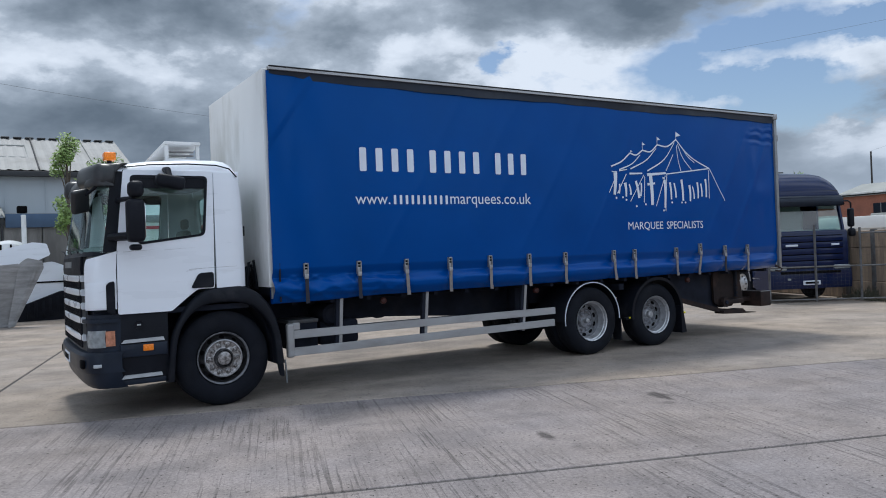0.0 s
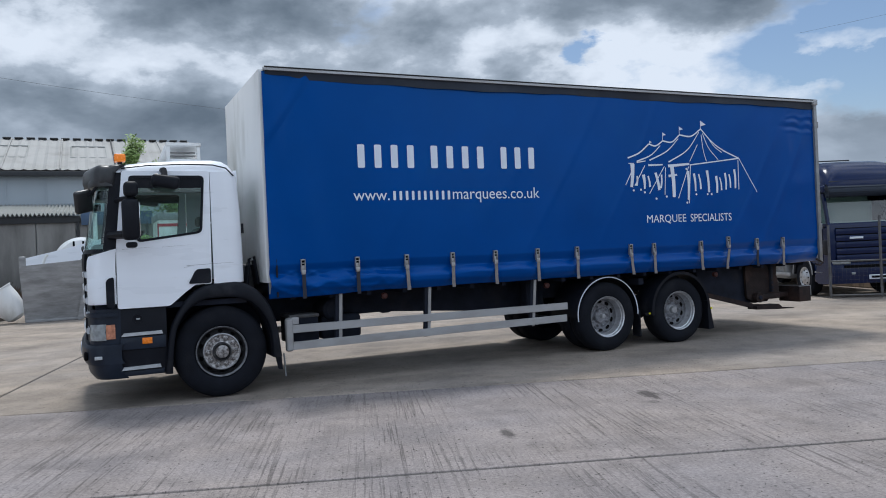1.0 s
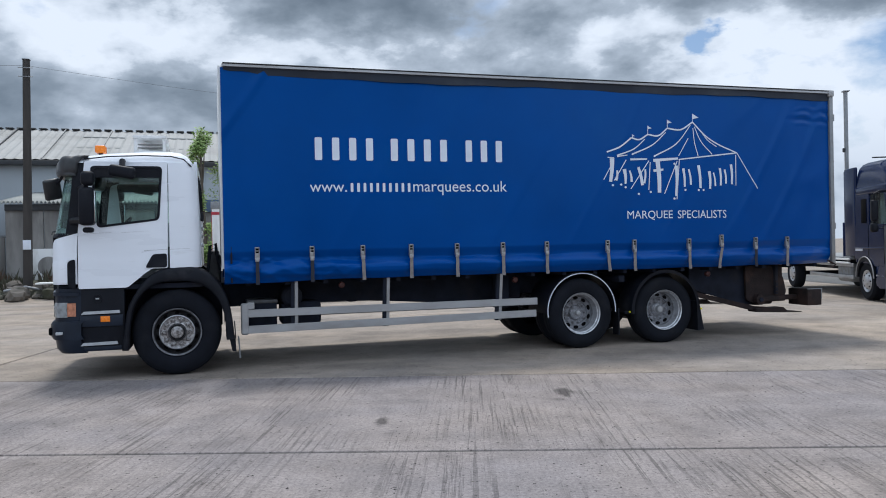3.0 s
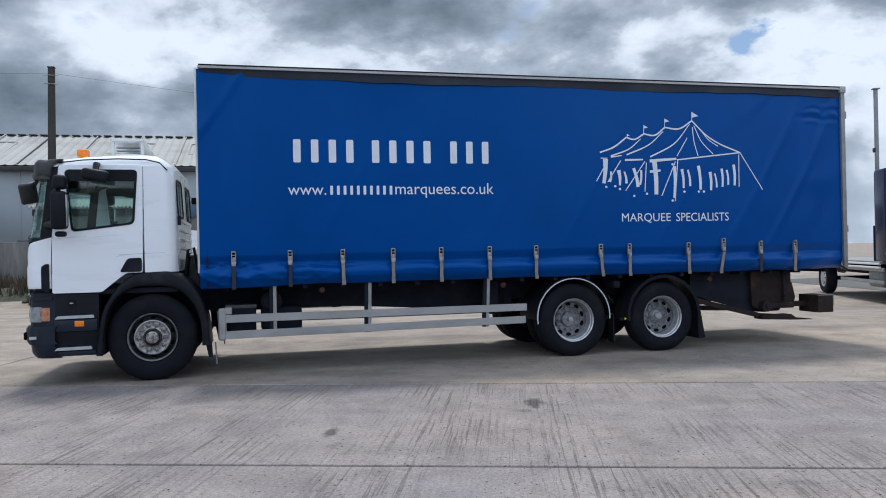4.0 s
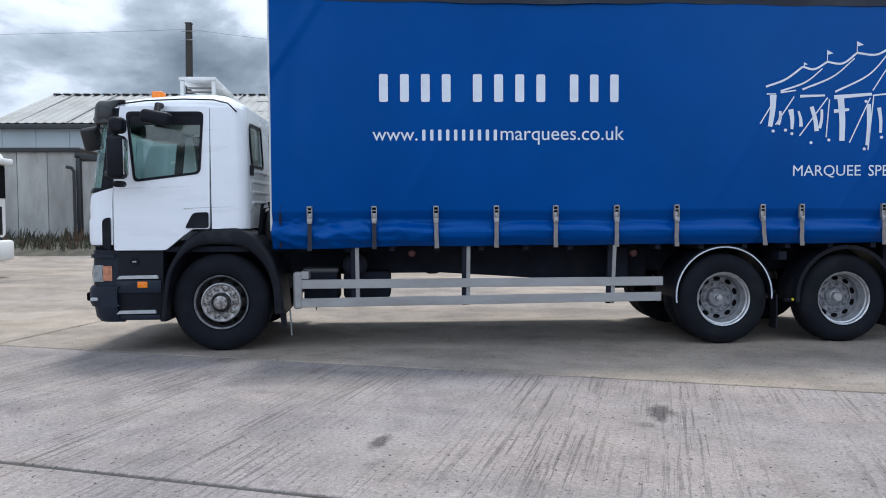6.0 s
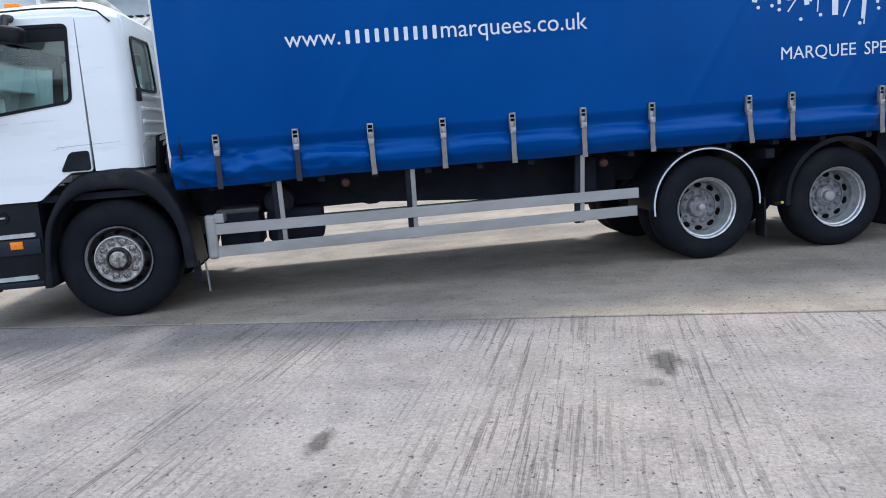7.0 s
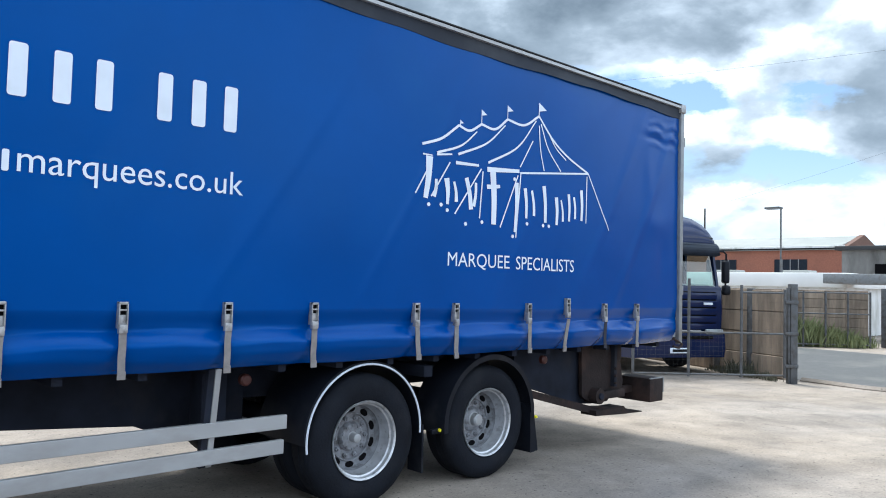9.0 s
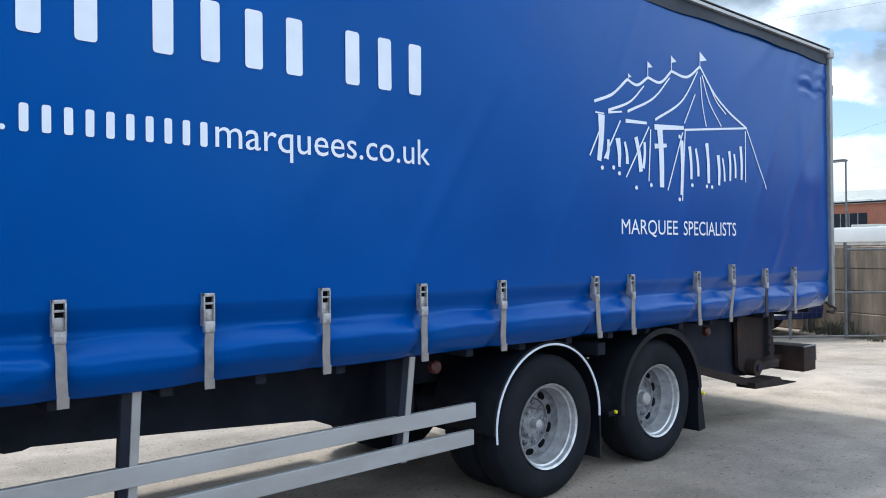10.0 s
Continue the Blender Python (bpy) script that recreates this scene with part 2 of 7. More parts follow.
    for sx, sy, across, along, tone in stains:
        c, q = math.cos(radians(18.9)), math.sin(radians(18.9))
        spot = tree.nodes.new("ShaderNodeMapping")
        spot.inputs["Scale"].default_value = (1 / across, 1 / along, 0)
        spot.inputs["Location"].default_value = (-(sx * c - sy * q) / across - 0.75, -(sx * q + sy * c) / along - 0.75, 0)
        wire(tree, turn, 0, spot, 0)
        push = node(tree, "ShaderNodeVectorMath", op="MULTIPLY_ADD")
        wire(tree, noise_at(9, 5), "Color", push, 0)
        push.inputs[1].default_value = (1.5, 1.5, 0)
        wire(tree, spot, 0, push, 2)
        off = node(tree, "ShaderNodeVectorMath", op="LENGTH")
        wire(tree, push, 0, off, 0)
        ring = tree.nodes.new("ShaderNodeMapRange")
        for k, v in enumerate((0.65, 1.2, tone, 1.0)):
            ring.inputs[k + 1].default_value = v
        wire(tree, off, "Value", ring, 0)
        col = times(col, ring)
    wire(tree, col, "Result", bsdf, "Base Color")
    bsdf.inputs["Roughness"].default_value = 0.85
    bsdf.inputs["Specular IOR Level"].default_value = 0.25
    wire(tree, relief, 0, bsdf, "Normal")
    return m


CONCRETE_BRUSHED = concrete("brushed concrete", (0.238, 0.214, 0.206), 0.42, ((6.29, 6.07, 0.085, 0.24, 0.36), (6.09, 5.745, 0.07, 0.08, 0.66), (6.40, 6.02, 0.03, 0.09, 0.7), (4.22, 5.46, 0.065, 0.17, 0.38), (9.3, 7.0, 0.09, 0.1, 0.4)))
CONCRETE_SMOOTH = concrete("dusty concrete", (0.281, 0.244, 0.208), 0.0)
JOINT_DIRT = material("joint dirt", (0.045, 0.042, 0.040), 0.95, vary=0.3, scale=8)
VERGE = material("earth and rubble", (0.085, 0.075, 0.062), 0.95, vary=0.5, scale=3, dirt=(0.035, 0.042, 0.022), dirt_at=0.5, dirt_scale=0.6, bump=0.9, bump_scale=9)
ASPHALT = material("road asphalt", (0.085, 0.085, 0.085), 0.9, vary=0.2, scale=6, dirt=(0.14, 0.135, 0.125), dirt_at=0.58, dirt_scale=0.5, bump=0.5, bump_scale=90)
BRIGHT = material("bright white fascia", (0.82, 0.82, 0.81), 0.5, vary=0.05, scale=1)
WHITE = material("white cab paint", (0.79, 0.825, 0.885), 0.28, vary=0.03, scale=2, dirt=(0.60, 0.61, 0.63), dirt_at=0.74, dirt_scale=2.6, coat=0.4, stretch=(0.45, 1, 2.6))
PANEL_WHITE = material("grimy white panel", (0.74, 0.75, 0.75), 0.45, vary=0.06, scale=1.5, dirt=(0.42, 0.42, 0.38), dirt_at=0.60, dirt_scale=1.2, stretch=(1, 1, 0.35))
BLUE = material("blue curtain pvc", (0.0010, 0.0500, 0.248), 0.23, vary=0.10, scale=0.9, dirt=(0.003, 0.058, 0.25), dirt_at=0.66, dirt_scale=0.8, bump=0.05, bump_scale=220, gloss=0.38, sheen=(0.24, 0.54, 1.0))
INK = material("white print", (0.66, 0.71, 0.80), 0.45, vary=0.07, scale=6, dirt=(0.62, 0.66, 0.74), dirt_at=0.64, dirt_scale=3)
BLACK = material("black plastic", (0.0075, 0.009, 0.014), 0.45, vary=0.25, scale=5, dirt=(0.026, 0.027, 0.032), dirt_at=0.66, dirt_scale=3, bump=0.15, bump_scale=150, gloss=0.15)
GREYBLUE = material("faded dark bumper", (0.011, 0.017, 0.030), 0.4, vary=0.3, scale=5, dirt=(0.04, 0.042, 0.05), dirt_at=0.72, dirt_scale=6, gloss=0.25)
GRILLE = material("grille mesh grey", (0.07, 0.075, 0.082), 0.6, vary=0.3, scale=30)
RUBBER = material("tyre rubber", (0.0080, 0.0096, 0.0145), 0.8, vary=0.3, scale=6, dirt=(0.016, 0.017, 0.021), dirt_at=0.64, dirt_scale=2.5, bump=0.3, bump_scale=50, gloss=0.15)
STEEL = material("silver wheel steel", (0.50, 0.51, 0.535), 0.32, metal=0.6, vary=0.2, scale=12, dirt=(0.16, 0.15, 0.14), dirt_at=0.66, dirt_scale=22)
STEEL_DULL = material("dull grey wheel steel", (0.255, 0.262, 0.285), 0.5, metal=0.25, vary=0.3, scale=14, dirt=(0.085, 0.08, 0.078), dirt_at=0.60, dirt_scale=16, gloss=0.3)
STEEL_DARK = material("grimy wheel dish", (0.028, 0.028, 0.031), 0.55, metal=0.3, vary=0.4, scale=14, dirt=(0.10, 0.10, 0.10), dirt_at=0.62, dirt_scale=18, gloss=0.3)
STEEL_MID = material("scuffed hub steel", (0.40, 0.39, 0.39), 0.34, metal=0.6, vary=0.3, scale=20, dirt=(0.075, 0.065, 0.06), dirt_at=0.54, dirt_scale=38)
TILE = material("brown roof edge", (0.15, 0.085, 0.065), 0.9, vary=0.2, scale=3)
ALU = material("brushed aluminium rail", (0.37, 0.375, 0.385), 0.5, metal=0.35, vary=0.1, scale=5, dirt=(0.28, 0.27, 0.265), dirt_at=0.6, dirt_scale=3, stretch=(0.4, 1, 1))
CHASSIS = material("dirty chassis black", (0.0145, 0.0175, 0.028), 0.8, vary=0.4, scale=5, dirt=(0.030, 0.029, 0.033), dirt_at=0.64, dirt_scale=2, gloss=0.15)
RUST = material("rusty brown steel", (0.019, 0.0135, 0.0135), 0.75, vary=0.4, scale=7, dirt=(0.052, 0.030, 0.024), dirt_at=0.62, dirt_scale=3, bump=0.4, bump_scale=40, gloss=0.22)
DARK = material("dark cavity", (0.004, 0.004, 0.005), 0.9, vary=0.2, gloss=0.1)
TRIM = material("grey step plate", (0.42, 0.44, 0.46), 0.6, vary=0.15, scale=10, bump=0.5, bump_scale=120)
INDICATOR = material("indicator lens", (0.46, 0.19, 0.11), 0.2, vary=0.35, scale=30, coat=0.5)
AMBER = material("amber lens", (0.85, 0.22, 0.01), 0.25, vary=0.08, scale=20)
REDLENS = material("red lens", (0.055, 0.018, 0.015), 0.4, vary=0.25, scale=20, gloss=0.3)
YELLOW = material("yellow reflector", (0.80, 0.72, 0.02), 0.35, vary=0.05, scale=20)
LAMP = material("headlamp lens", (0.24, 0.265, 0.28), 0.12, vary=0.35, scale=18, coat=0.8)
STRAP = material("grey webbing", (0.225, 0.205, 0.198), 0.8, vary=0.2, scale=20, bump=0.4, bump_scale=200)
STRAP_DARK = material("black webbing", (0.02, 0.022, 0.035), 0.8, vary=0.2, scale=20)
BUCKLE = material("buckle steel", (0.36, 0.355, 0.36), 0.45, metal=0.5, vary=0.25, scale=30, dirt=(0.10, 0.09, 0.09), dirt_at=0.62, dirt_scale=18)
VALANCE = material("dark grey valance", (0.020, 0.026, 0.040), 0.6, vary=0.25, scale=2, dirt=(0.045, 0.052, 0.066), dirt_at=0.62, dirt_scale=1.5, gloss=0.3)
SEAT = material("grey cab lining", (0.24, 0.265, 0.265), 0.9, vary=0.15, scale=20)
VISOR = material("dark smoked visor", (0.020, 0.022, 0.025), 0.35, vary=0.2, scale=5, dirt=(0.05, 0.05, 0.055), dirt_at=0.66, dirt_scale=3)
GLASS = glass("cab window glass", (0.86, 0.95, 0.93))
SCREEN = glass("windscreen glass", (0.84, 0.94, 0.92))
TINTED = glass("green tinted windscreen", (0.60, 0.76, 0.72), 0.03, 0.09)
MIRROR = material("mirror glass", (0.75, 0.77, 0.78), 0.05, metal=1.0, vary=0.02)
NAVY = material("navy cab paint", (0.004, 0.011, 0.050), 0.16, vary=0.08, scale=3, dirt=(0.015, 0.02, 0.05), dirt_at=0.7, dirt_scale=2, coat=0.0, gloss=0.30)
GATE = material("weathered gate steel", (0.10, 0.104, 0.112), 0.6, metal=0.3, vary=0.25, scale=10, dirt=(0.06, 0.052, 0.046), dirt_at=0.58, dirt_scale=6)
NAVY_CLOTH = material("navy curtain", (0.008, 0.018, 0.075), 0.5, vary=0.12, scale=2, gloss=0.25)
GALV = material("galvanised steel", (0.25, 0.262, 0.275), 0.55, metal=0.4, vary=0.15, scale=10, dirt=(0.17, 0.15, 0.13), dirt_at=0.64, dirt_scale=6)
SHEET = material("weathered roof sheet", (0.29, 0.29, 0.285), 0.65, vary=0.1, scale=1.0, dirt=(0.20, 0.197, 0.186), dirt_at=0.56, dirt_scale=0.5)
CLAD = material("pale wall cladding", (0.36, 0.40, 0.435), 0.6, vary=0.08, scale=0.8, dirt=(0.33, 0.36, 0.38), dirt_at=0.6, dirt_scale=0.4, stretch=(1, 1, 0.3))
POLY = material("stained plastic sheet", (0.36, 0.36, 0.348), 0.5, vary=0.18, scale=1.4, dirt=(0.20, 0.195, 0.18), dirt_at=0.53, dirt_scale=0.8, stretch=(1.4, 1, 0.4), random_shade=0.12, world_space=True)
SHEDWALL = material("stained grey boarding", (0.25, 0.243, 0.232), 0.8, vary=0.22, scale=1.2, dirt=(0.12, 0.115, 0.11), dirt_at=0.5, dirt_scale=0.9, stretch=(1.4, 1, 0.3), random_shade=0.15, world_space=True)
EAVE = material("dark gutter", (0.03, 0.032, 0.036), 0.7, vary=0.2)
TIMBER = material("dark pole timber", (0.045, 0.04, 0.037), 0.9, vary=0.3, scale=6, stretch=(1, 1, 0.1))
BLOCK = material("concrete panel wall", (0.315, 0.245, 0.185), 0.9, vary=0.2, scale=3, dirt=(0.15, 0.118, 0.092), dirt_at=0.54, dirt_scale=1.3, bump=0.4, bump_scale=30, random_shade=0.14, stretch=(2.2, 2.2, 0.35), world_space=True)
BRICK = material("red brickwork", (0.34, 0.14, 0.095), 0.9, vary=0.2, scale=9, dirt=(0.24, 0.11, 0.08), dirt_at=0.6, dirt_scale=0.6)
SLATE = material("grey roof sheeting", (0.27, 0.28, 0.27), 0.8, vary=0.12, scale=0.6, dirt=(0.36, 0.36, 0.34), dirt_at=0.62, dirt_scale=0.2)
LEAF = material("leaf green", (0.20, 0.29, 0.085), 0.65, vary=0.35, scale=3, random_shade=0.2)
WEED = material("weed green", (0.165, 0.185, 0.080), 0.7, vary=0.5, scale=2)
DRY = material("dry stems", (0.10, 0.062, 0.042), 0.9, vary=0.4, scale=3)
SCRUB = material("dull scrub", (0.066, 0.066, 0.044), 0.8, vary=0.5, scale=2)
BARK = material("bark", (0.09, 0.075, 0.06), 0.95, vary=0.3, scale=8)
DIGGREY = material("worn bucket steel", (0.33, 0.33, 0.335), 0.6, metal=0.1, vary=0.2, scale=3, dirt=(0.20, 0.20, 0.20), dirt_at=0.52, dirt_scale=2.5, bump=0.3, bump_scale=20, stretch=(0.5, 1, 2))
RUBBLE = material("broken rubble", (0.13, 0.115, 0.10), 0.95, vary=0.35, scale=4, bump=0.6, bump_scale=20)
RED = material("red stripe", (0.40, 0.03, 0.05), 0.5, vary=0.1, scale=6)
BLUEBAND = material("blue fascia", (0.06, 0.10, 0.17), 0.7, vary=0.15, scale=3)


# ---- mesh helpers ----
def finish(bm, name, mat, smooth=35):
    bmesh.ops.recalc_face_normals(bm, faces=bm.faces)
    for f in bm.faces:
        f.smooth = smooth > 0
    if smooth:
        limit = radians(smooth)
        for e in bm.edges:
            if len(e.link_faces) == 2 and e.calc_face_angle(0) > limit:
                e.smooth = False
    mesh = bpy.data.meshes.new(name)
    bm.to_mesh(mesh)
    bm.free()
    mesh.materials.append(mat)
    return mesh


def part(name, bm, mat, parent, label="", smooth=35):
    ob = new(name, finish(bm, name, mat, smooth))
    ob.parent = parent
    if label:
        ob["label"] = label
    return ob


def thing(name, label, category, group="", kind="", at=(0, 0, 0)):
    ob = new(name)
    ob.empty_display_size = 0.2
    ob.location = at
    return tagged(ob, label, category, group, kind)


def solid(name, bm, mat, label, category, group="", kind="", smooth=35):
    return tagged(new(name, finish(bm, name, mat, smooth)), label, category, group, kind)


def add_box(bm, x0, x1, y0, y1, z0, z1, bev=0.0, seg=2, m=None):
    made = bmesh.ops.create_cube(bm, size=1.0)["verts"]
    for v in made:
        v.co = Vector((x0 + (v.co.x + 0.5) * (x1 - x0), y0 + (v.co.y + 0.5) * (y1 - y0), z0 + (v.co.z + 0.5) * (z1 - z0)))
    if bev:
        edges = list({e for v in made for e in v.link_edges})
        res = bmesh.ops.bevel(bm, geom=edges, offset=bev, segments=seg, affect="EDGES", profile=0.5)
        made = list({v for f in res["faces"] for v in f.verts} | {v for v in made if v.is_valid})
    if m is not None:
        bmesh.ops.transform(bm, matrix=m, verts=made)
    return made


def box(x0, x1, y0, y1, z0, z1, bev=0.0, seg=2, m=None):
    bm = bmesh.new()
    add_box(bm, x0, x1, y0, y1, z0, z1, bev, seg, m)
    return bm


def rounded(points, r, n=4):
    """A polygon with its corners rounded by r."""
    out = []
    k = len(points)
    for i in range(k):
        a, b, c = (Vector(points[(i + j - 1) % k]) for j in range(3))
        u, w = (a - b), (c - b)
        d = min(r, 0.45 * u.length, 0.45 * w.length)
        p, q = b + u.normalized() * d, b + w.normalized() * d
        for s in range(n + 1):
            t = s / n
            out.append(tuple(p * (1 - t) ** 2 + b * 2 * t * (1 - t) + q * t * t))
    return out


def curve_through(points, steps=5):
    """A smooth line through the points."""
    p = [Vector(q) for q in points]
    p = [2 * p[0] - p[1], *p, 2 * p[-1] - p[-2]]
    out = []
    for a, b, c, d in zip(p, p[1:], p[2:], p[3:]):
        for k in range(steps):
            t = k / steps
            out.append(tuple(0.5 * (2 * b + (c - a) * t + (2 * a - 5 * b + 4 * c - d) * t * t + (3 * b - a - 3 * c + d) * t ** 3)))
    return out + [tuple(p[-2])]


def add_plate(bm, outer, holes, y0, y1):
    """A plate in the xz plane with holes, from y0 to y1."""
    from mathutils.geometry import tessellate_polygon
    loops = [outer, *holes]
    flat = [p for lp in loops for p in lp]
    tris = tessellate_polygon([[Vector((x, z, 0)) for x, z in lp] for lp in loops])
    sides = []
    for y in (y0, y1):
        vs = [bm.verts.new((x, y, z)) for x, z in flat]
        for t in tris:
            try:
                bm.faces.new([vs[i] for i in t])
            except ValueError:
                pass
        sides.append(vs)
    n = 0
    for lp in loops:
        k = len(lp)
        for i in range(k):
            a, b = n + i, n + (i + 1) % k
            bm.faces.new((sides[0][a], sides[0][b], sides[1][b], sides[1][a]))
        n += k
    return sides[0] + sides[1]


def plate(outer, holes=(), y0=0.0, y1=0.05):
    bm = bmesh.new()
    add_plate(bm, outer, list(holes), y0, y1)
    return bm


def add_lathe(bm, profile, cx, cz, seg=40, y_off=0.0):
    """Turn (radius, y) points about the axis along y through (cx, cz)."""
    rings = []
    for r, y in profile:
        if r < 1e-5:
            rings.append([bm.verts.new((cx, y + y_off, cz))])
        else:
            rings.append([bm.verts.new((cx + r * math.cos(2 * math.pi * i / seg), y + y_off, cz + r * math.sin(2 * math.pi * i / seg))) for i in range(seg)])
    for a, b in zip(rings, rings[1:]):
        for i in range(seg):
            j = (i + 1) % seg
            if len(a) == 1 and len(b) == 1:
                continue
            if len(a) == 1:
                bm.faces.new((a[0], b[j], b[i]))
            elif len(b) == 1:
                bm.faces.new((a[i], a[j], b[0]))
            else:
                bm.faces.new((a[i], a[j], b[j], b[i]))


def add_tube(bm, path, r, seg=8, ends=None):
    """A round bar along a path; ends: radius at the far end, for a taper."""
    pts = [Vector(p) for p in path]
    rings = []
    side = None
    for i, p in enumerate(pts):
        way = (pts[min(i + 1, len(pts) - 1)] - pts[max(i - 1, 0)]).normalized()
        if side is None:
            side = way.orthogonal().normalized()
        else:
            side = (side - way * side.dot(way)).normalized()
        other = way.cross(side)
        rr = r if ends is None else r + (ends - r) * i / (len(pts) - 1)
        rings.append([bm.verts.new(p + (side * math.cos(2 * math.pi * k / seg) + other * math.sin(2 * math.pi * k / seg)) * rr) for k in range(seg)])
    for a, b in zip(rings, rings[1:]):
        for k in range(seg):
            bm.faces.new((a[k], a[(k + 1) % seg], b[(k + 1) % seg], b[k]))
    bm.faces.new(rings[0][::-1])
    bm.faces.new(rings[-1])


def tube(path, r, seg=8, ends=None):
    bm = bmesh.new()
    add_tube(bm, path, r, seg, ends)
    return bm


def add_sweep(bm, path, levels, thick=0.03):
    """A wall along a plan path; levels: (z, shift in x, scale in y about the cab's middle)."""
    n = len(path)
    grids = []
    for inner in (0, 1):
        rows = []
        for z, dx, sy in levels:
            row = []
            for i, (x, y) in enumerate(path):
                a, b = Vector(path[max(i - 1, 0)]), Vector(path[min(i + 1, n - 1)])
                way = (b - a).normalized()
                off = Vector((way.y, -way.x)) * thick * inner
                row.append(bm.verts.new((x + dx + off.x, MID + (y - MID) * sy + off.y, z)))
            rows.append(row)
        grids.append(rows)
    m = len(levels)
    for rows in grids:
        for j in range(m - 1):
            for i in range(n - 1):
                bm.faces.new((rows[j][i], rows[j][i + 1], rows[j + 1][i + 1], rows[j + 1][i]))
    for j in range(m - 1):
        for i in (0, n - 1):
            bm.faces.new((grids[0][j][i], grids[0][j + 1][i], grids[1][j + 1][i], grids[1][j][i]))
    for i in range(n - 1):
        for j in (0, m - 1):
            bm.faces.new((grids[0][j][i], grids[0][j][i + 1], grids[1][j][i + 1], grids[1][j][i]))


def sweep(path, levels, thick=0.03):
    bm = bmesh.new()
    add_sweep(bm, path, levels, thick)
    return bm


def mirrored(bm):
    """The same shape on the lorry's other side."""
    for v in bm.verts:
        v.co.y = 2 * MID - v.co.y
    bmesh.ops.reverse_faces(bm, faces=bm.faces)
    return bm


MID = 10.12     # the lorry's middle line


def lettering(words, x0, x1, z0, z1):
    """Words in the built-in font, set to the width and height given (z0, z1: bottom and top of the letters)."""
    data = bpy.data.curves.new("lettering", "FONT")
    data.body = words
    data.resolution_u = 3
    ob = bpy.data.objects.new("lettering", data)
    scene.collection.objects.link(ob)
    bpy.context.view_layer.update()
    mesh = bpy.data.meshes.new_from_object(ob.evaluated_get(bpy.context.evaluated_depsgraph_get()))
    bpy.data.objects.remove(ob)
    bm = bmesh.new()
    bm.from_mesh(mesh)
    xs = [v.co.x for v in bm.verts]
    ys = [v.co.y for v in bm.verts]
    for v in bm.verts:
        v.co = Vector((x0 + (v.co.x - min(xs)) / (max(xs) - min(xs)) * (x1 - x0), 0, z0 + (v.co.y - min(ys)) / (max(ys) - min(ys)) * (z1 - z0)))
    return bm


def on_wall(bm, y):
    for v in bm.verts:
        v.co.y = y
    return bm


# ---- ground ----
LOW = -0.13        # the yard falls a little towards the gate
UD, VD = Vector((0.946, -0.324)), Vector((0.324, 0.946))      # along and across the concrete bays


def bay(u, v):
    p = UD * u + VD * v
    return p.x, p.y


def smooth_step(a, b, t):
    s = max(0.0, min(1.0, (t - a) / (b - a)))
    return s * s * (3 - 2 * s)


def rise(x, y):
    return 0.36 * smooth_step(26.0, 29.5, y) * (1 - smooth_step(9, 16, x)) + LOW * smooth_step(14.5, 19.0, x)


def build_ground():
    xs = [-900, -500, -250, -120, -60] + [-40 + 2 * i for i in range(46)] + [60, 80, 120, 250, 500, 900]
    ys = [-900, -400, -150, -60, -25] + [-10 + 2 * i for i in range(38)] + [80, 120, 250, 500, 900]
    bm = bmesh.new()
    rows = [[bm.verts.new((x, y, -0.016 + rise(x, y))) for x in xs] for y in ys]
    for a, b in zip(rows, rows[1:]):
        for i in range(len(xs) - 1):
            bm.faces.new((a[i], a[i + 1], b[i + 1], b[i]))
    return bm


ground = solid("ground", build_ground(), CONCRETE_SMOOTH, "pale dusty concrete and packed ground of the yard", "ground", kind="structure", smooth=60)


def slab(corners, mat, edge=0.012, gap=0.019):
    """One cast bay with a worn edge; corners in bay coordinates, anticlockwise."""
    pts = [Vector(bay(*c)) for c in corners]
    mid = sum(pts, Vector((0, 0))) / len(pts)

    def inset(d):
        out = []
        n = len(pts)
        for i in range(n):
            a, b, c = pts[i - 1], pts[i], pts[(i + 1) % n]
            n1 = Vector(((b - a).y, -(b - a).x)).normalized()
            n2 = Vector(((c - b).y, -(c - b).x)).normalized()
            out.append(b - (n1 + n2) * d)
        return out

    bm = bmesh.new()
    rings = [[bm.verts.new((p.x, p.y, z)) for p in inset(d)] for d, z in ((gap, -0.03), (gap, -edge), (gap + edge * 0.4, -edge * 0.3), (gap + edge, 0.0))]
    n = len(pts)
    for a, b in zip(rings, rings[1:]):
        for i in range(n):
            bm.faces.new((a[i], a[(i + 1) % n], b[(i + 1) % n], b[i]))
    bm.faces.new(rings[-1])
    bm.normal_update()
    ob = part("concrete_slab", bm, mat, ground, smooth=0)
    return ob


J1, J2, BAYW = 8.90, 5.54, 3.36
for k, (v0, v1) in enumerate(((J2, J1), (J2 - BAYW, J2), (J2 - 2 * BAYW, J2 - BAYW), (J2 - 3 * BAYW, J2 - 2 * BAYW))):
    cuts = [-22, -8.5, 9.5 + 1.5 * k, 26]
    for u0, u1 in zip(cuts, cuts[1:]):
        slab([(u0, v0), (u1, v0), (u1, v1), (u0, v1)], CONCRETE_BRUSHED)
slab([(-3.53, J1), (12.0, J1), (9.0, 24.0), (-4.98, 24.0)], CONCRETE_SMOOTH)
slab([(-16, J1), (-3.53, J1), (-4.98, 24.0), (-16, 24.0)], CONCRETE_SMOOTH)
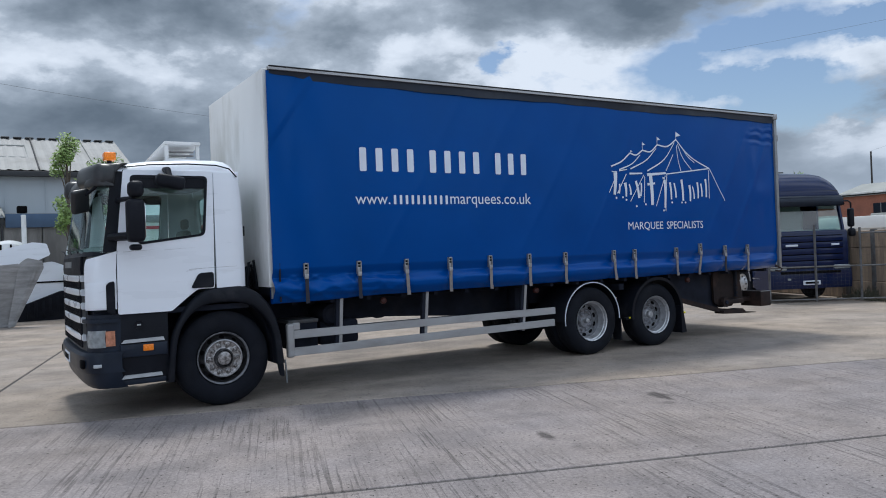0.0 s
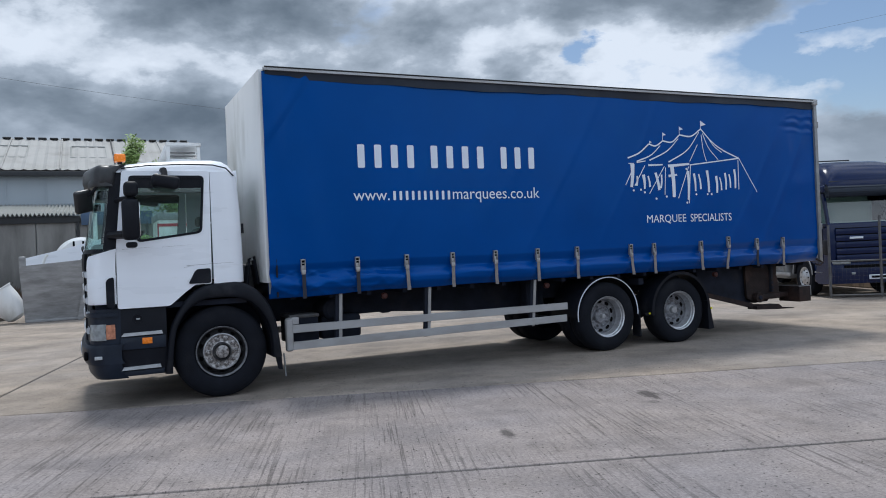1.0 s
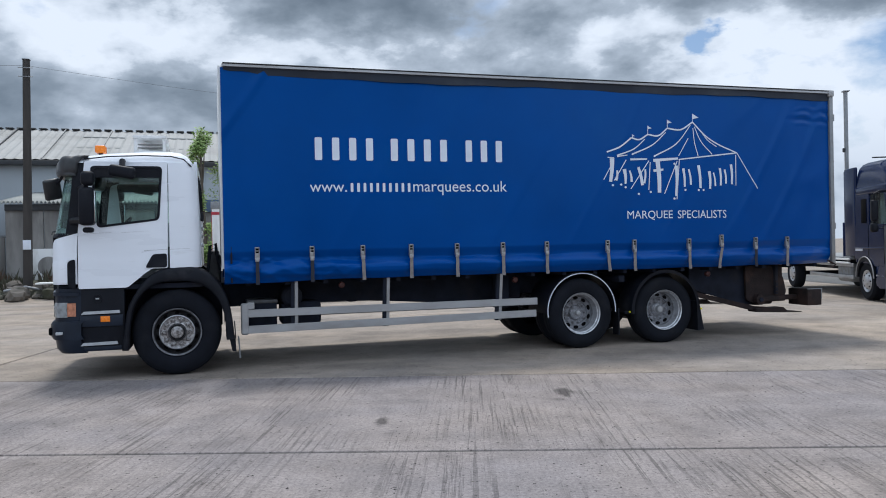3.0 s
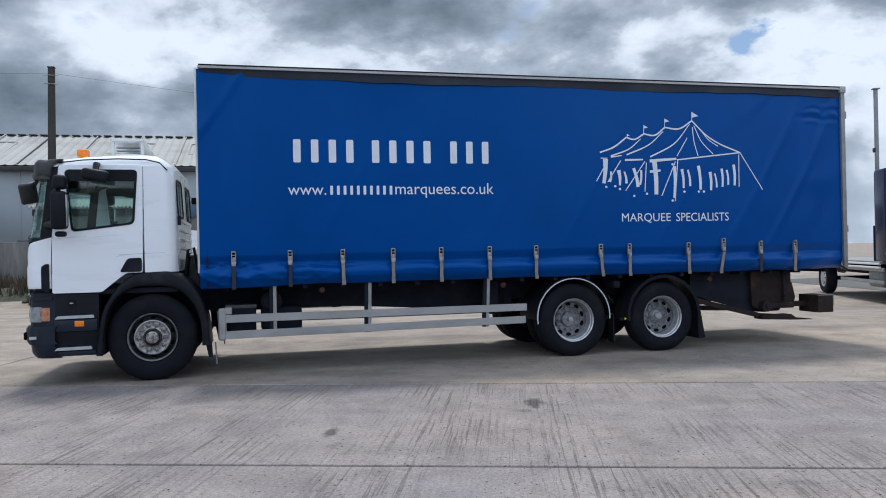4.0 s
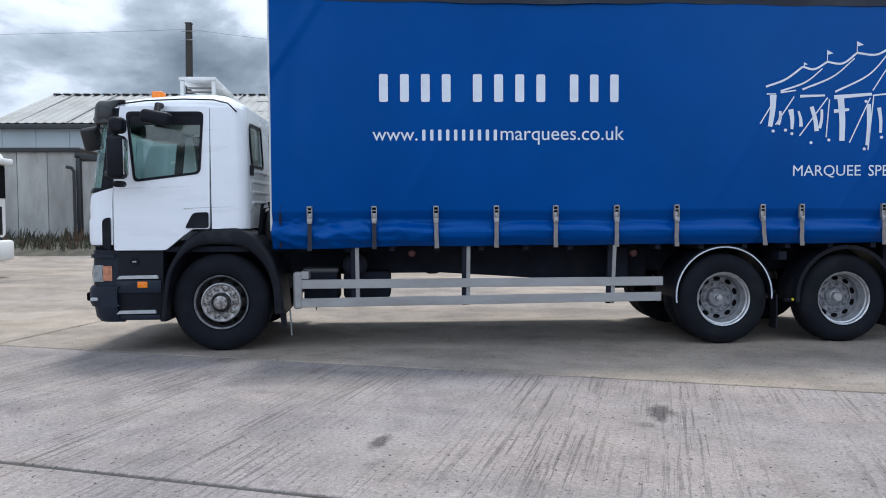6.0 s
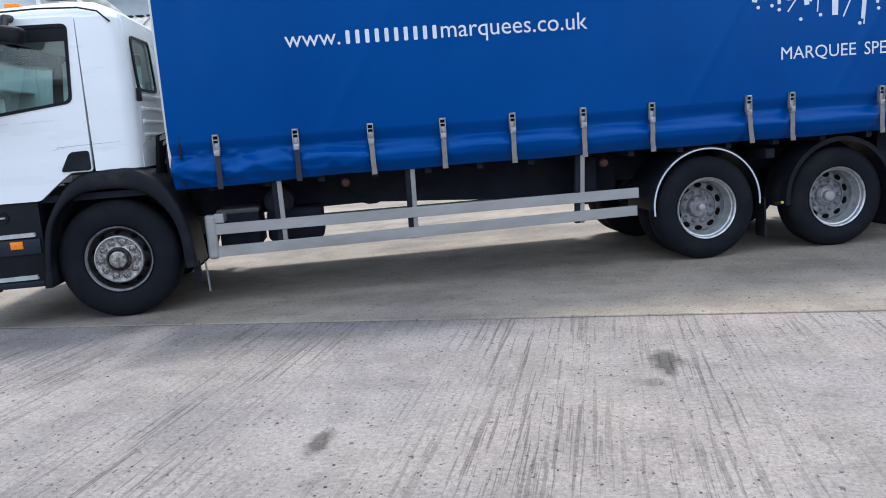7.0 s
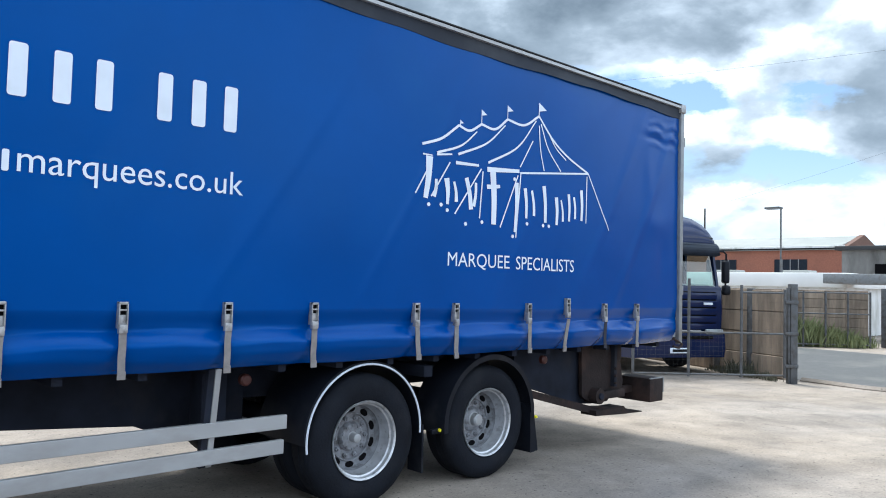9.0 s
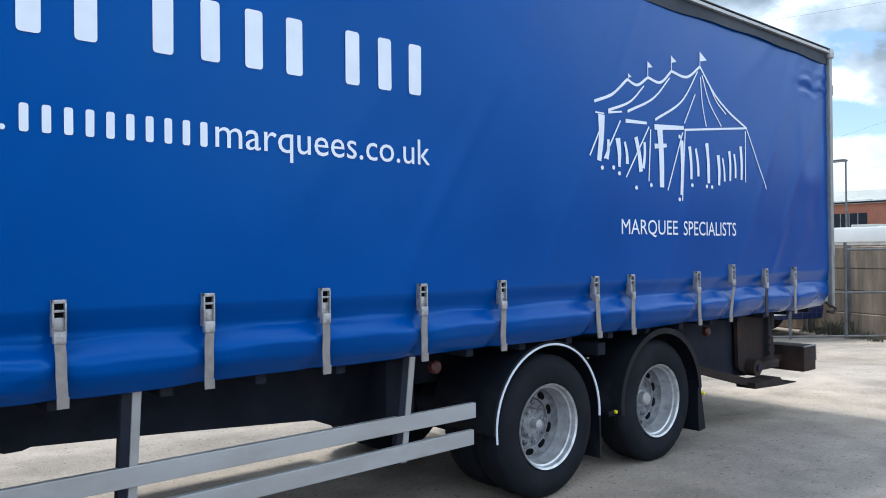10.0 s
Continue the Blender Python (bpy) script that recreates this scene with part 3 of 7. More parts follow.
# dirt that fills the joints
for a, b in (((-22, J1), (12, J1)), ((-22, J2), (26, J2)), ((-22, J2 - BAYW), (26, J2 - BAYW)), ((-22, J2 - 2 * BAYW), (26, J2 - 2 * BAYW)), ((-3.53, J1), (-4.98, 24)),
             ((9.5, J2), (9.5, J1)), ((11, J2 - BAYW), (11, J2)), ((-8.5, J2 - 2 * BAYW), (-8.5, J1))):
    p, q = Vector(bay(*a)), Vector(bay(*b))
    side = Vector((-(q - p).y, (q - p).x)).normalized() * 0.02
    bm = bmesh.new()
    n = 60
    rows = []
    for i in range(n + 1):
        c = p + (q - p) * i / n
        z = -0.010 + 0.004 * noise.noise(Vector((c.x * 2, c.y * 2, 0)))
        rows.append((bm.verts.new((c.x + side.x, c.y + side.y, z)), bm.verts.new((c.x - side.x, c.y - side.y, z))))
    for r, s in zip(rows, rows[1:]):
        bm.faces.new((r[0], r[1], s[1], s[0]))
    tagged(part("joint_filler", bm, JOINT_DIRT, ground), kind="stuff")

# ---- road beyond the gate ----
bm = bmesh.new()
pts = [(21.5, 11.0), (21.2, 9.3), (21.9, 4.0), (24, -12), (60, -12), (33.5, 4), (31.6, 12.2), (31.9, 16), (34, 30), (26.5, 30), (23.4, 16)]
bm.faces.new([bm.verts.new((x, y, LOW - 0.004)) for x, y in pts])
solid("road", bm, ASPHALT, "worn grey tarmac road past the gate", "road", kind="structure", smooth=0)
bm = bmesh.new()
add_tube(bm, [(21.45, 11.0, LOW - 0.02), (21.15, 9.6, LOW - 0.02), (21.3, 7.5, LOW - 0.02), (21.9, 4.0, LOW - 0.02)], 0.09, 6)
solid("kerb", bm, CONCRETE_SMOOTH, "pale concrete edge along the road", "kerb", kind="structure")

# ---- warehouse at the back ----
WX0, WX1, WY, WEAVE, WRIDGE, WRY = -14.4, 6.0, 36.0, 5.68, 7.9, 42.0
hall = thing("warehouse", "long pale-clad warehouse with a ribbed sheet roof", "warehouse")
part("wall", box(WX0 + 0.2, WX1 - 0.2, WY + 0.12, 48.0, 0.3, WEAVE), CLAD, hall, "pale grey cladding wall", smooth=0)
for i in range(14):
    x = WX0 + 0.3 + i * (WX1 - WX0 - 0.9) / 13
    part("cladding_seam", box(x, x + 0.05, WY + 0.085, WY + 0.12, 0.35, WEAVE - 0.1), CLAD, hall, smooth=0)
bm = bmesh.new()
n = 150
for run in ((WY - 0.25, WEAVE + 0.02, WRY, WRIDGE), (WRY, WRIDGE, 48.3, WEAVE + 0.02)):
    lo, hi = [], []
    for i in range(n + 1):
        x = WX0 + (WX1 - WX0) * i / n
        d = 0.035 if i % 3 == 0 else 0.0
        lo.append(bm.verts.new((x, run[0], run[1] + d)))
        hi.append(bm.verts.new((x, run[2], run[3] + d)))
    for i in range(n):
        bm.faces.new((lo[i], lo[i + 1], hi[i + 1], hi[i]))
roof_part = part("roof", bm, SHEET, hall, "weathered ribbed sheet roof", smooth=0)
for x in (-13.2, -11.0, -8.8, -6.6, -4.4, -2.2, 0.0, 2.2, 4.4):
    bm = bmesh.new()
    add_tube(bm, [(x, WY - 0.2, WEAVE + 0.075), (x, WRY - 0.1, WRIDGE + 0.045)], 0.035, 5)
    part("sheet_lap", bm, EAVE if x in (-6.6, 2.2) else SHEET, roof_part)
for x, w in ((-9.2, 1.4), (-3.4, 2.0), (0.4, 1.5)):
    def up(t):
        return WY + (WRY - WY) * t, WEAVE + (WRIDGE - WEAVE) * t + 0.07
    bm = bmesh.new()
    for a, b in (((x, 0.35), (x + w, 0.35)), ((x, 0.72), (x + w, 0.72)), ((x, 0.35), (x, 0.72)), ((x + w, 0.35), (x + w, 0.72))):
        add_tube(bm, [(a[0], *up(a[1])), (b[0], *up(b[1]))], 0.03, 5)
    part("rooflight_frame", bm, SLATE, roof_part)
for i in range(40):
    x = WX0 + (WX1 - WX0) * (i + 0.15) / 40
    part("ridge_cap", box(x, x + (WX1 - WX0) / 40 * 0.72, WRY - 0.2, WRY + 0.2, WRIDGE + 0.02, WRIDGE + 0.085, 0.02, 1), EAVE, roof_part)
part("gutter", box(WX0, WX1, WY - 0.32, WY - 0.12, WEAVE - 0.24, WEAVE - 0.02, 0.03), EAVE, hall, "dark eaves gutter")
for x, y in ((WX0 + 0.15, WY),):
    bm = bmesh.new()
    add_plate(bm, [(WY - 0.2, WEAVE), (WRY, WRIDGE - 0.03), (48.2, WEAVE)], [], x, x + 0.1)
    for v in bm.verts:
        v.co = Vector((v.co.y, v.co.x, v.co.z))
    part("gable", bm, CLAD, hall, smooth=0)
    bm = bmesh.new()
    add_plate(bm, [(WY - 0.2, WEAVE), (WRY, WRIDGE - 0.03), (48.2, WEAVE)], [], WX1 - 0.25, WX1 - 0.15)
    for v in bm.verts:
        v.co = Vector((v.co.y, v.co.x, v.co.z))
    part("gable", bm, CLAD, hall, smooth=0)

# ---- low shed in front of it ----
SY = 30.4
shed = thing("lean_to_shed", "low shed of stained grey boards under a corrugated edge", "shed")
for i in range(8):
    x0 = -17.4 + i * 1.14
    part("board_panel", box(x0, x0 + 1.12, SY, SY + 0.08, 0.25, 3.98, 0.008, 1), POLY, shed, smooth=0)
part("fascia", box(-16.6, -8.2, SY - 0.12, SY + 0.1, 3.96, 4.12, 0.01), EAVE, shed)
part("flat_roof", box(-16.6, -8.2, SY - 0.05, WY + 0.1, 4.08, 4.14), SLATE, shed)
bm = box(-8.35, -6.95, SY - 0.1, SY + 0.1, 3.74, 3.96, 0.01)
bmesh.ops.rotate(bm, verts=bm.verts, cent=(-8.35, SY, 3.9), matrix=Matrix.Rotation(radians(8), 3, "Y"))
part("door_lintel", bm, EAVE, shed)
part("door_post", box(-8.32, -8.16, SY - 0.1, SY + 0.1, 0.3, 3.8, 0.01), EAVE, shed)
part("shed_door", box(-8.12, -7.12, SY - 0.02, SY + 0.05, 0.35, 3.60, 0.01), POLY, shed, "pale stained shed door")
part("door_post", box(-7.10, -6.96, SY - 0.1, SY + 0.1, 0.3, 3.66, 0.01), EAVE, shed)
part("low_rail", box(-6.6, -4.7, WY - 0.4, WY - 0.3, 2.3, 2.4, 0.01), GALV, shed)
part("low_board", box(-6.6, -4.7, SY + 0.3, SY + 0.36, 0.3, 2.2, 0.01), SHEDWALL, shed, "stained low boarding")
for i in range(6):
    x0 = -4.6 + i * 1.3
    part("board_panel", box(x0, x0 + 1.27, SY + 0.02, SY + 0.1, 0.25, 3.36, 0.008, 1), SHEDWALL, shed, smooth=0)
bm = bmesh.new()
lo, hi = [], []
for i in range(240):
    x = -4.75 + 5.5 * i / 239
    w = 0.05 * math.sin(i * 1.05)
    lo.append(bm.verts.new((x, SY - 0.22, 3.50 + w)))
    hi.append(bm.verts.new((x, WY + 0.1, 4.25 + w)))
for i in range(239):
    bm.faces.new((lo[i], lo[i + 1], hi[i + 1], hi[i]))
edge = [bm.verts.new((v.co.x, v.co.y, v.co.z - 0.04)) for v in lo]
for i in range(239):
    bm.faces.new((lo[i], edge[i], edge[i + 1], lo[i + 1]))
part("corrugated_roof", bm, SLATE, shed, "grey corrugated roof edge", smooth=60)
part("fascia", box(-4.6, 0.72, SY - 0.08, SY + 0.02, 3.18, 3.42, 0.01), EAVE, shed)
part("flat_roof", box(0.75, 3.2, SY - 0.02, WY + 0.1, 3.50, 3.58), SLATE, shed)
for x in (-2.05, 0.65, 3.0):
    part("drain_pipe", tube([(x, SY - 0.06, 0.35), (x, SY - 0.06, 3.2)], 0.045, 8), EAVE, shed)
part("blue_fascia", box(0.76, 3.2, SY - 0.10, SY + 0.02, 3.08, 3.56, 0.01), BLUEBAND, shed)
part("end_wall", box(3.05, 3.2, SY, WY + 0.1, 0.3, 3.5), SHEDWALL, shed)
solid("roof_box", box(1.12, 1.44, SY - 0.05, SY + 0.3, 3.575, 3.84, 0.04), DARK, "small dark box on the shed roof", "box")
bm = bmesh.new()
add_tube(bm, [(-8.35, SY - 0.2, 0.35), (-8.35, SY - 0.2, 3.2), (-8.42, SY - 0.24, 3.34), (-8.6, SY - 0.3, 3.38)], 0.06, 8)
solid("vent_pipe", bm, EAVE, "dark pipe standing against the shed wall", "pipe")
board = thing("leaning_board", "pale board with a dark disc, leaning on the shed", "board")
bm = box(-3.75, -2.75, SY - 0.20, SY - 0.15, 0.40, 1.75, 0.01)
part("board", bm, PANEL_WHITE, board)
bm = bmesh.new()
add_lathe(bm, [(0, SY - 0.22), (0.34, SY - 0.218), (0.36, SY - 0.2), (0.36, SY - 0.19)], -3.15, 1.1, 28)
part("disc", bm, SHEDWALL, board)

# telegraph pole and its cables
pole = thing("telegraph_pole", "tall dark timber telegraph pole with a small white plate", "pole")
part("shaft", tube([(-3.33, 27.75, 0.0), (-3.27, 27.75, 4.0), (-3.22, 27.75, 8.2)], 0.155, 14, 0.115), TIMBER, pole)
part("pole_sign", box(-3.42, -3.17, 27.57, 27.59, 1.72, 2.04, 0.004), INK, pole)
part("cap", box(-3.34, -3.10, 27.63, 27.87, 8.18, 8.22, 0.02), EAVE, pole)
for k, z in ((0, 7.9), (1, 7.6)):
    part("step_peg", tube([(-3.45, 27.6, z), (-3.0, 27.6, z)], 0.015, 6), GALV, pole)


def cable(p, q, sag, r=0.005):
    p, q = Vector(p), Vector(q)
    return tube([p + (q - p) * t - Vector((0, 0, sag * 4 * t * (1 - t))) for t in [i / 16 for i in range(17)]], r, 5)


for p, q, s in (((-3.22, 27.75, 8.0), (-34, 31, 8.9), 0.35), ((-3.22, 27.75, 8.0), (26, 44, 9.5), 0.5), ((38, 30, 13.0), (40, -10, 11.2), 0.4), ((66, 37.0, 9.0), (38, -6, 13.5), 0.5)):
    solid("overhead_cable", cable(p, q, s), GATE, "thin grey overhead cable", "cable", group="overhead cables")


# verge: bank of earth, weeds, stones
bm = bmesh.new()
nx, ny = 130, 14
rows = []
for j in range(ny + 1):
    row = []
    for i in range(nx + 1):
        x, y = -24 + 28.5 * i / nx, 27.2 + 3.4 * j / ny
        t = j / ny
        h = rise(x, y) + 0.02 + 0.30 * math.sin(math.pi * min(1, t * 1.2) * 0.75) * (0.55 + 0.9 * abs(noise.noise(Vector((x * 0.5, y * 0.6, 4))))) * (1 - smooth_step(2, 4.5, x))
        if j == 0:
            h = rise(x, y) - 0.05
        row.append(bm.verts.new((x, y + (0.25 * noise.noise(Vector((x * 0.9, 0, 0))) if j == 0 else 0), h)))
    rows.append(row)
for a, b in zip(rows, rows[1:]):
    for i in range(nx):
        bm.faces.new((a[i], a[i + 1], b[i + 1], b[i]))
solid("verge", bm, VERGE, "rough bank of earth and rubble along the shed", "verge", kind="structure", smooth=60)


def blades(bm, rng, x, y, z, h, n, spread, wide=0.03):
    for _ in range(n):
        a, lean = rng.uniform(0, 6.283), rng.uniform(0.1, 0.7)
        px, py = x + rng.gauss(0, spread), y + rng.gauss(0, spread)
        hh = h * rng.uniform(0.5, 1.15)
        dx, dy = math.cos(a), math.sin(a)
        w = wide * rng.uniform(0.6, 1.5)
        base = [Vector((px - dy * w, py + dx * w, z)), Vector((px + dy * w, py - dx * w, z))]
        mid = Vector((px + dx * lean * hh * 0.35, py + dy * lean * hh * 0.35, z + hh * 0.6))
        tip = Vector((px + dx * lean * hh * 0.8, py + dy * lean * hh * 0.8, z + hh))
        vs = [bm.verts.new(base[0]), bm.verts.new(base[1]), bm.verts.new(mid + Vector((dy * w * 1.4, -dx * w * 1.4, 0))), bm.verts.new(tip), bm.verts.new(mid - Vector((dy * w * 1.4, -dx * w * 1.4, 0)))]
        bm.faces.new(vs)


rng = random.Random(5)
bm, dry = bmesh.new(), bmesh.new()
for _ in range(520):
    x, y = rng.uniform(-22, 2.5), rng.uniform(27.8, 30.1)
    z = rise(x, y) + 0.1
    blades(bm if rng.random() < 0.62 else dry, rng, x, y, z, rng.uniform(0.2, 0.65), 9, 0.16, 0.02)
solid("weeds", bm, SCRUB, "rough green weeds along the bank", "weeds", kind="stuff", smooth=0)
solid("dry_weeds", dry, DRY, "brown dead stems along the bank", "weeds", kind="stuff", smooth=0)


def lump(rng, r, flat=0.7):
    bm = bmesh.new()
    bmesh.ops.create_icosphere(bm, subdivisions=2, radius=r)
    s = rng.uniform(0, 50)
    for v in bm.verts:
        v.co *= 1 + 0.45 * noise.noise(v.co / r * 1.3 + Vector((s, s, s)))
        v.co.z *= flat
    return bm


rng = random.Random(8)
for k in range(26):
    x, y = rng.uniform(-4.2, -1.6), rng.uniform(26.6, 28.2)
    r = rng.uniform(0.12, 0.42)
    bm = lump(rng, r)
    bmesh.ops.translate(bm, verts=bm.verts, vec=(x, y, rise(x, y) + r * 0.45))
    solid("rubble_lump", bm, rng.choice((RUBBLE, RUBBLE, TIMBER, VERGE)), "broken lump of rubble on the heap", "rubble", group="rubble heap", smooth=0)
solid("broken_sheet", box(-2.9, -1.8, 26.7, 27.5, 0.55, 0.60, 0.01), PANEL_WHITE, "pale broken sheet lying on the rubble", "sheet")
for k, (x0, y0, x1, y1, z) in enumerate(((-13.6, 27.9, -12.1, 28.2, 0.62), (-12.9, 27.7, -12.5, 28.5, 0.7), (-11.5, 27.6, -9.8, 27.8, 0.5), (-3.9, 27.0, -2.6, 27.2, 0.35))):
    solid("scrap_pipe", tube([(x0, y0, z), ((x0 + x1) / 2, y0 + 0.1, z + 0.12), (x1, y1, z - 0.05)], 0.045, 8), GALV, "bent pale pipe lying on the bank", "pipe", group="scrap pipes")


# trees
def leaf_cloud(bm, rng, c, r, n, size):
    for _ in range(n):
        d = Vector((rng.gauss(0, 1), rng.gauss(0, 1), rng.gauss(0, 1)))
        d = d.normalized() * r * rng.uniform(0.3, 1.0)
        p = c + Vector((d.x, d.y, d.z * 1.1))
        t = Vector((rng.gauss(0, 1), rng.gauss(0, 1), rng.gauss(0, 0.6))).normalized()
        s = t.orthogonal().normalized()
        k = size * rng.uniform(0.6, 1.4)
        bm.faces.new([bm.verts.new(p + t * k), bm.verts.new(p + s * k * 0.42), bm.verts.new(p - t * k), bm.verts.new(p - s * k * 0.42)])


def tree(x, y, z, h, spread, seed, label, leaves=170, size=0.10):
    rng = random.Random(seed)
    ob = thing("tree", label, "tree")
    trunk = bmesh.new()
    top = Vector((x + rng.uniform(-0.1, 0.1), y, z + h * 0.93))
    add_tube(trunk, [(x, y, z - 0.1), (x + 0.05, y, z + h * 0.35), (x - 0.03, y, z + h * 0.65), top], 0.09, 8, 0.015)
    crown = bmesh.new()
    clumps = []
    for i in range(15):
        t = rng.uniform(0.22, 0.98)
        a = rng.uniform(0, 6.283)
        w = spread * (1.05 - abs(t - 0.5)) * rng.uniform(0.3, 1.0)
        p = Vector((x + math.cos(a) * w, y + math.sin(a) * w, z + h * t))
        add_tube(trunk, [(x, y, z + h * t * 0.72), (x + math.cos(a) * w * 0.5, y + math.sin(a) * w * 0.5, z + h * t * 0.9), p], 0.03, 5, 0.006)
        clumps.append((p, rng.uniform(0.25, 0.5) * spread + 0.1))
    clumps.append((top, 0.22 * spread + 0.1))
    for p, r in clumps:
        leaf_cloud(crown, rng, p, r, leaves, size)
    part("trunk", trunk, BARK, ob)
    tagged(part("crown", crown, LEAF, ob, smooth=0), kind="stuff")
    return ob


tree(2.45, 26.9, 0.0, 5.75, 0.42, 3, "slender green tree with loose leafy branches", 230, 0.06)
tree(3.55, 27.3, 0.0, 5.0, 0.95, 11, "leafy green bush-like tree beside the shed", 230, 0.06)


# ---- loader with its bucket ----
loader = thing("wheel_loader", "white loader with a large worn grey bucket set down", "loader")
shell = bmesh.new()
add_plate(shell, rounded([(-0.80, 0.0), (0.62, 0.0), (0.95, 1.76), (0.90, 1.80), (-0.84, 1.67), (-0.89, 1.62)], 0.04), [], 24.95, 25.02)
for v in shell.verts:
    v.co.y += 0.16 * math.cos((v.co.x - 0.0) * 1.4) - 0.12 * v.co.z
part("bucket_shell", shell, DIGGREY, loader, "worn grey steel bucket", smooth=30)
part("bucket_floor", box(-0.8, 0.6, 25.0, 26.3, 0.0, 0.08, 0.02), DIGGREY, loader)
part("bucket_lug", box(-0.92, -0.74, 25.2, 25.4, 1.55, 1.96, 0.05, 3), DIGGREY, loader)
part("lift_hook", tube([(-0.28, 25.2, 1.72), (-0.22, 25.2, 1.90), (-0.15, 25.2, 1.98)], 0.035, 8), PANEL_WHITE, loader)
bm = bmesh.new()
add_plate(bm, rounded([(-0.9, 1.90), (0.2, 2.15), (1.35, 2.45), (1.75, 2.40), (1.85, 2.05), (1.2, 1.75), (-0.9, 1.55)], 0.06), [], 26.6, 26.85)
part("boom", bm, WHITE, loader, "white boom arm")
wing = plate(rounded([(0.58, 0.0), (0.76, 0.02), (1.54, 1.66), (1.50, 1.86), (1.12, 1.95), (0.92, 1.80)], 0.06), [], 24.80, 24.92)
part("bucket_wing", wing, DIGGREY, loader, "flared grey bucket side")
part("wing_rib", plate([(0.66, 0.02), (0.72, 0.02), (1.42, 1.72), (1.34, 1.76)], [], 24.765, 24.80), DIGGREY, loader)
bm = bmesh.new()
add_plate(bm, rounded([(0.4, 0.42), (2.3, 0.55), (2.5, 1.6), (1.9, 1.85), (0.6, 1.6)], 0.1), [], 26.9, 28.3)
part("hull", bm, WHITE, loader, "white machine body")
part("hull_line", box(0.6, 2.4, 26.88, 26.9, 1.18, 1.23), DARK, loader)
bm = bmesh.new()
add_lathe(bm, [(0, 27.3), (0.75, 27.32), (0.85, 27.4), (0.85, 27.6), (0, 27.7)], 0.75, 1.70, 40)
part("counterweight_disc", bm, PANEL_WHITE, loader, "round white guard with two slots")
for dx in (-0.12, 0.16):
    part("slot", box(0.62 + dx, 0.68 + dx, 27.28, 27.30, 2.22, 2.42, 0.01), DARK, loader)
part("post", box(1.12, 1.26, 27.5, 27.62, 2.1, 3.35, 0.02), PANEL_WHITE, loader)
bm = bmesh.new()
add_plate(bm, rounded([(0.5, 0.0), (2.5, 0.0), (2.75, 0.45), (2.2, 0.95), (1.0, 0.5)], 0.15, 5), [], 26.5, 27.0)
part("track", bm, RUBBER, loader, "black ribbed track")
for i in range(7):
    part("track_lug", box(1.15 + 0.2 * i, 1.23 + 0.2 * i, 26.46, 26.5, 0.1 + 0.03 * i, 0.55 + 0.05 * i, 0.01), RUBBER, loader)

bm = bmesh.new()
add_lathe(bm, [(0, 0), (0.16, 0.01), (0.29, 0.09), (0.38, 0.32), (0.41, 0.65), (0.40, 0.96), (0.43, 0.98), (0.43, 1.01), (0.38, 1.0), (0.37, 0.65), (0.33, 0.32), (0.2, 0.12), (0, 0.1)], 0, 0, 30)
bmesh.ops.rotate(bm, verts=bm.verts, cent=(0, 0, 0), matrix=Matrix.Rotation(radians(90), 3, "X"))
bmesh.ops.rotate(bm, verts=bm.verts, cent=(0, 0, 0), matrix=Matrix.Rotation(radians(-34), 3, "Y"))
bmesh.ops.translate(bm, verts=bm.verts, vec=(-0.96, 25.25, 0.14))
solid("plastic_tub", bm, PANEL_WHITE, "white plastic tub leaning by the bucket", "tub")

# white trailer behind the lorry
trailer = thing("box_trailer", "white box trailer with a red band, parked behind the lorry", "trailer")
part("body", box(2.75, 5.6, 22.0, 24.2, 0.95, 2.95, 0.03), PANEL_WHITE, trailer)
part("top_rail", box(2.72, 5.63, 21.97, 24.23, 2.78, 2.98, 0.02), GALV, trailer)
part("red_band", box(2.74, 5.61, 21.985, 22.0, 2.60, 2.68), RED, trailer, "red painted band")
part("red_band", box(2.735, 2.75, 22.1, 22.4, 1.2, 2.7), RED, trailer)
part("lettering", on_wall(lettering("66", 3.18, 3.40, 2.05, 2.20), 21.993), DARK, trailer, smooth=0)
part("chassis", box(2.75, 5.6, 22.1, 24.1, 0.55, 0.95, 0.02), CHASSIS, trailer)
for x in (3.3, 5.1):
    for y in (22.05, 23.9):
        bm = bmesh.new()
        add_lathe(bm, [(0, 0.02), (0.2, 0), (0.33, 0), (0.36, 0.04), (0.36, 0.2), (0.3, 0.22), (0, 0.22)], x, 0.36, 24, y)
        part("wheel", bm, RUBBER, trailer)

# white lorry at the yard's edge
wl = thing("parked_lorry", "white lorry cab parked by the shed", "lorry")
part("cab", box(-7.95, -5.6, 17.6, 20.0, 0.95, 3.1, 0.18, 4), PANEL_WHITE, wl)
part("windscreen", box(-5.61, -5.57, 17.75, 19.85, 1.95, 2.75, 0.01), DARK, wl)
part("side_window", box(-6.95, -5.9, 17.57, 17.61, 1.95, 2.7, 0.01), DARK, wl)
part("visor", box(-5.7, -5.4, 17.65, 19.95, 2.76, 2.92, 0.04), PANEL_WHITE, wl)
part("bumper", box(-6.55, -5.45, 17.6, 20.0, 0.42, 0.92, 0.08), PANEL_WHITE, wl)
part("grille", box(-5.58, -5.53, 18.0, 19.6, 1.05, 1.75, 0.02), BLACK, wl)
part("mirror", box(-5.57, -5.37, 17.28, 17.48, 2.1, 2.55, 0.04), BLACK, wl)
part("mirror_arm", tube([(-5.65, 17.6, 2.6), (-5.47, 17.4, 2.5)], 0.03, 6), BLACK, wl)
part("body", box(-13.1, -7.75, 17.55, 20.05, 1.0, 3.3, 0.04), PANEL_WHITE, wl)
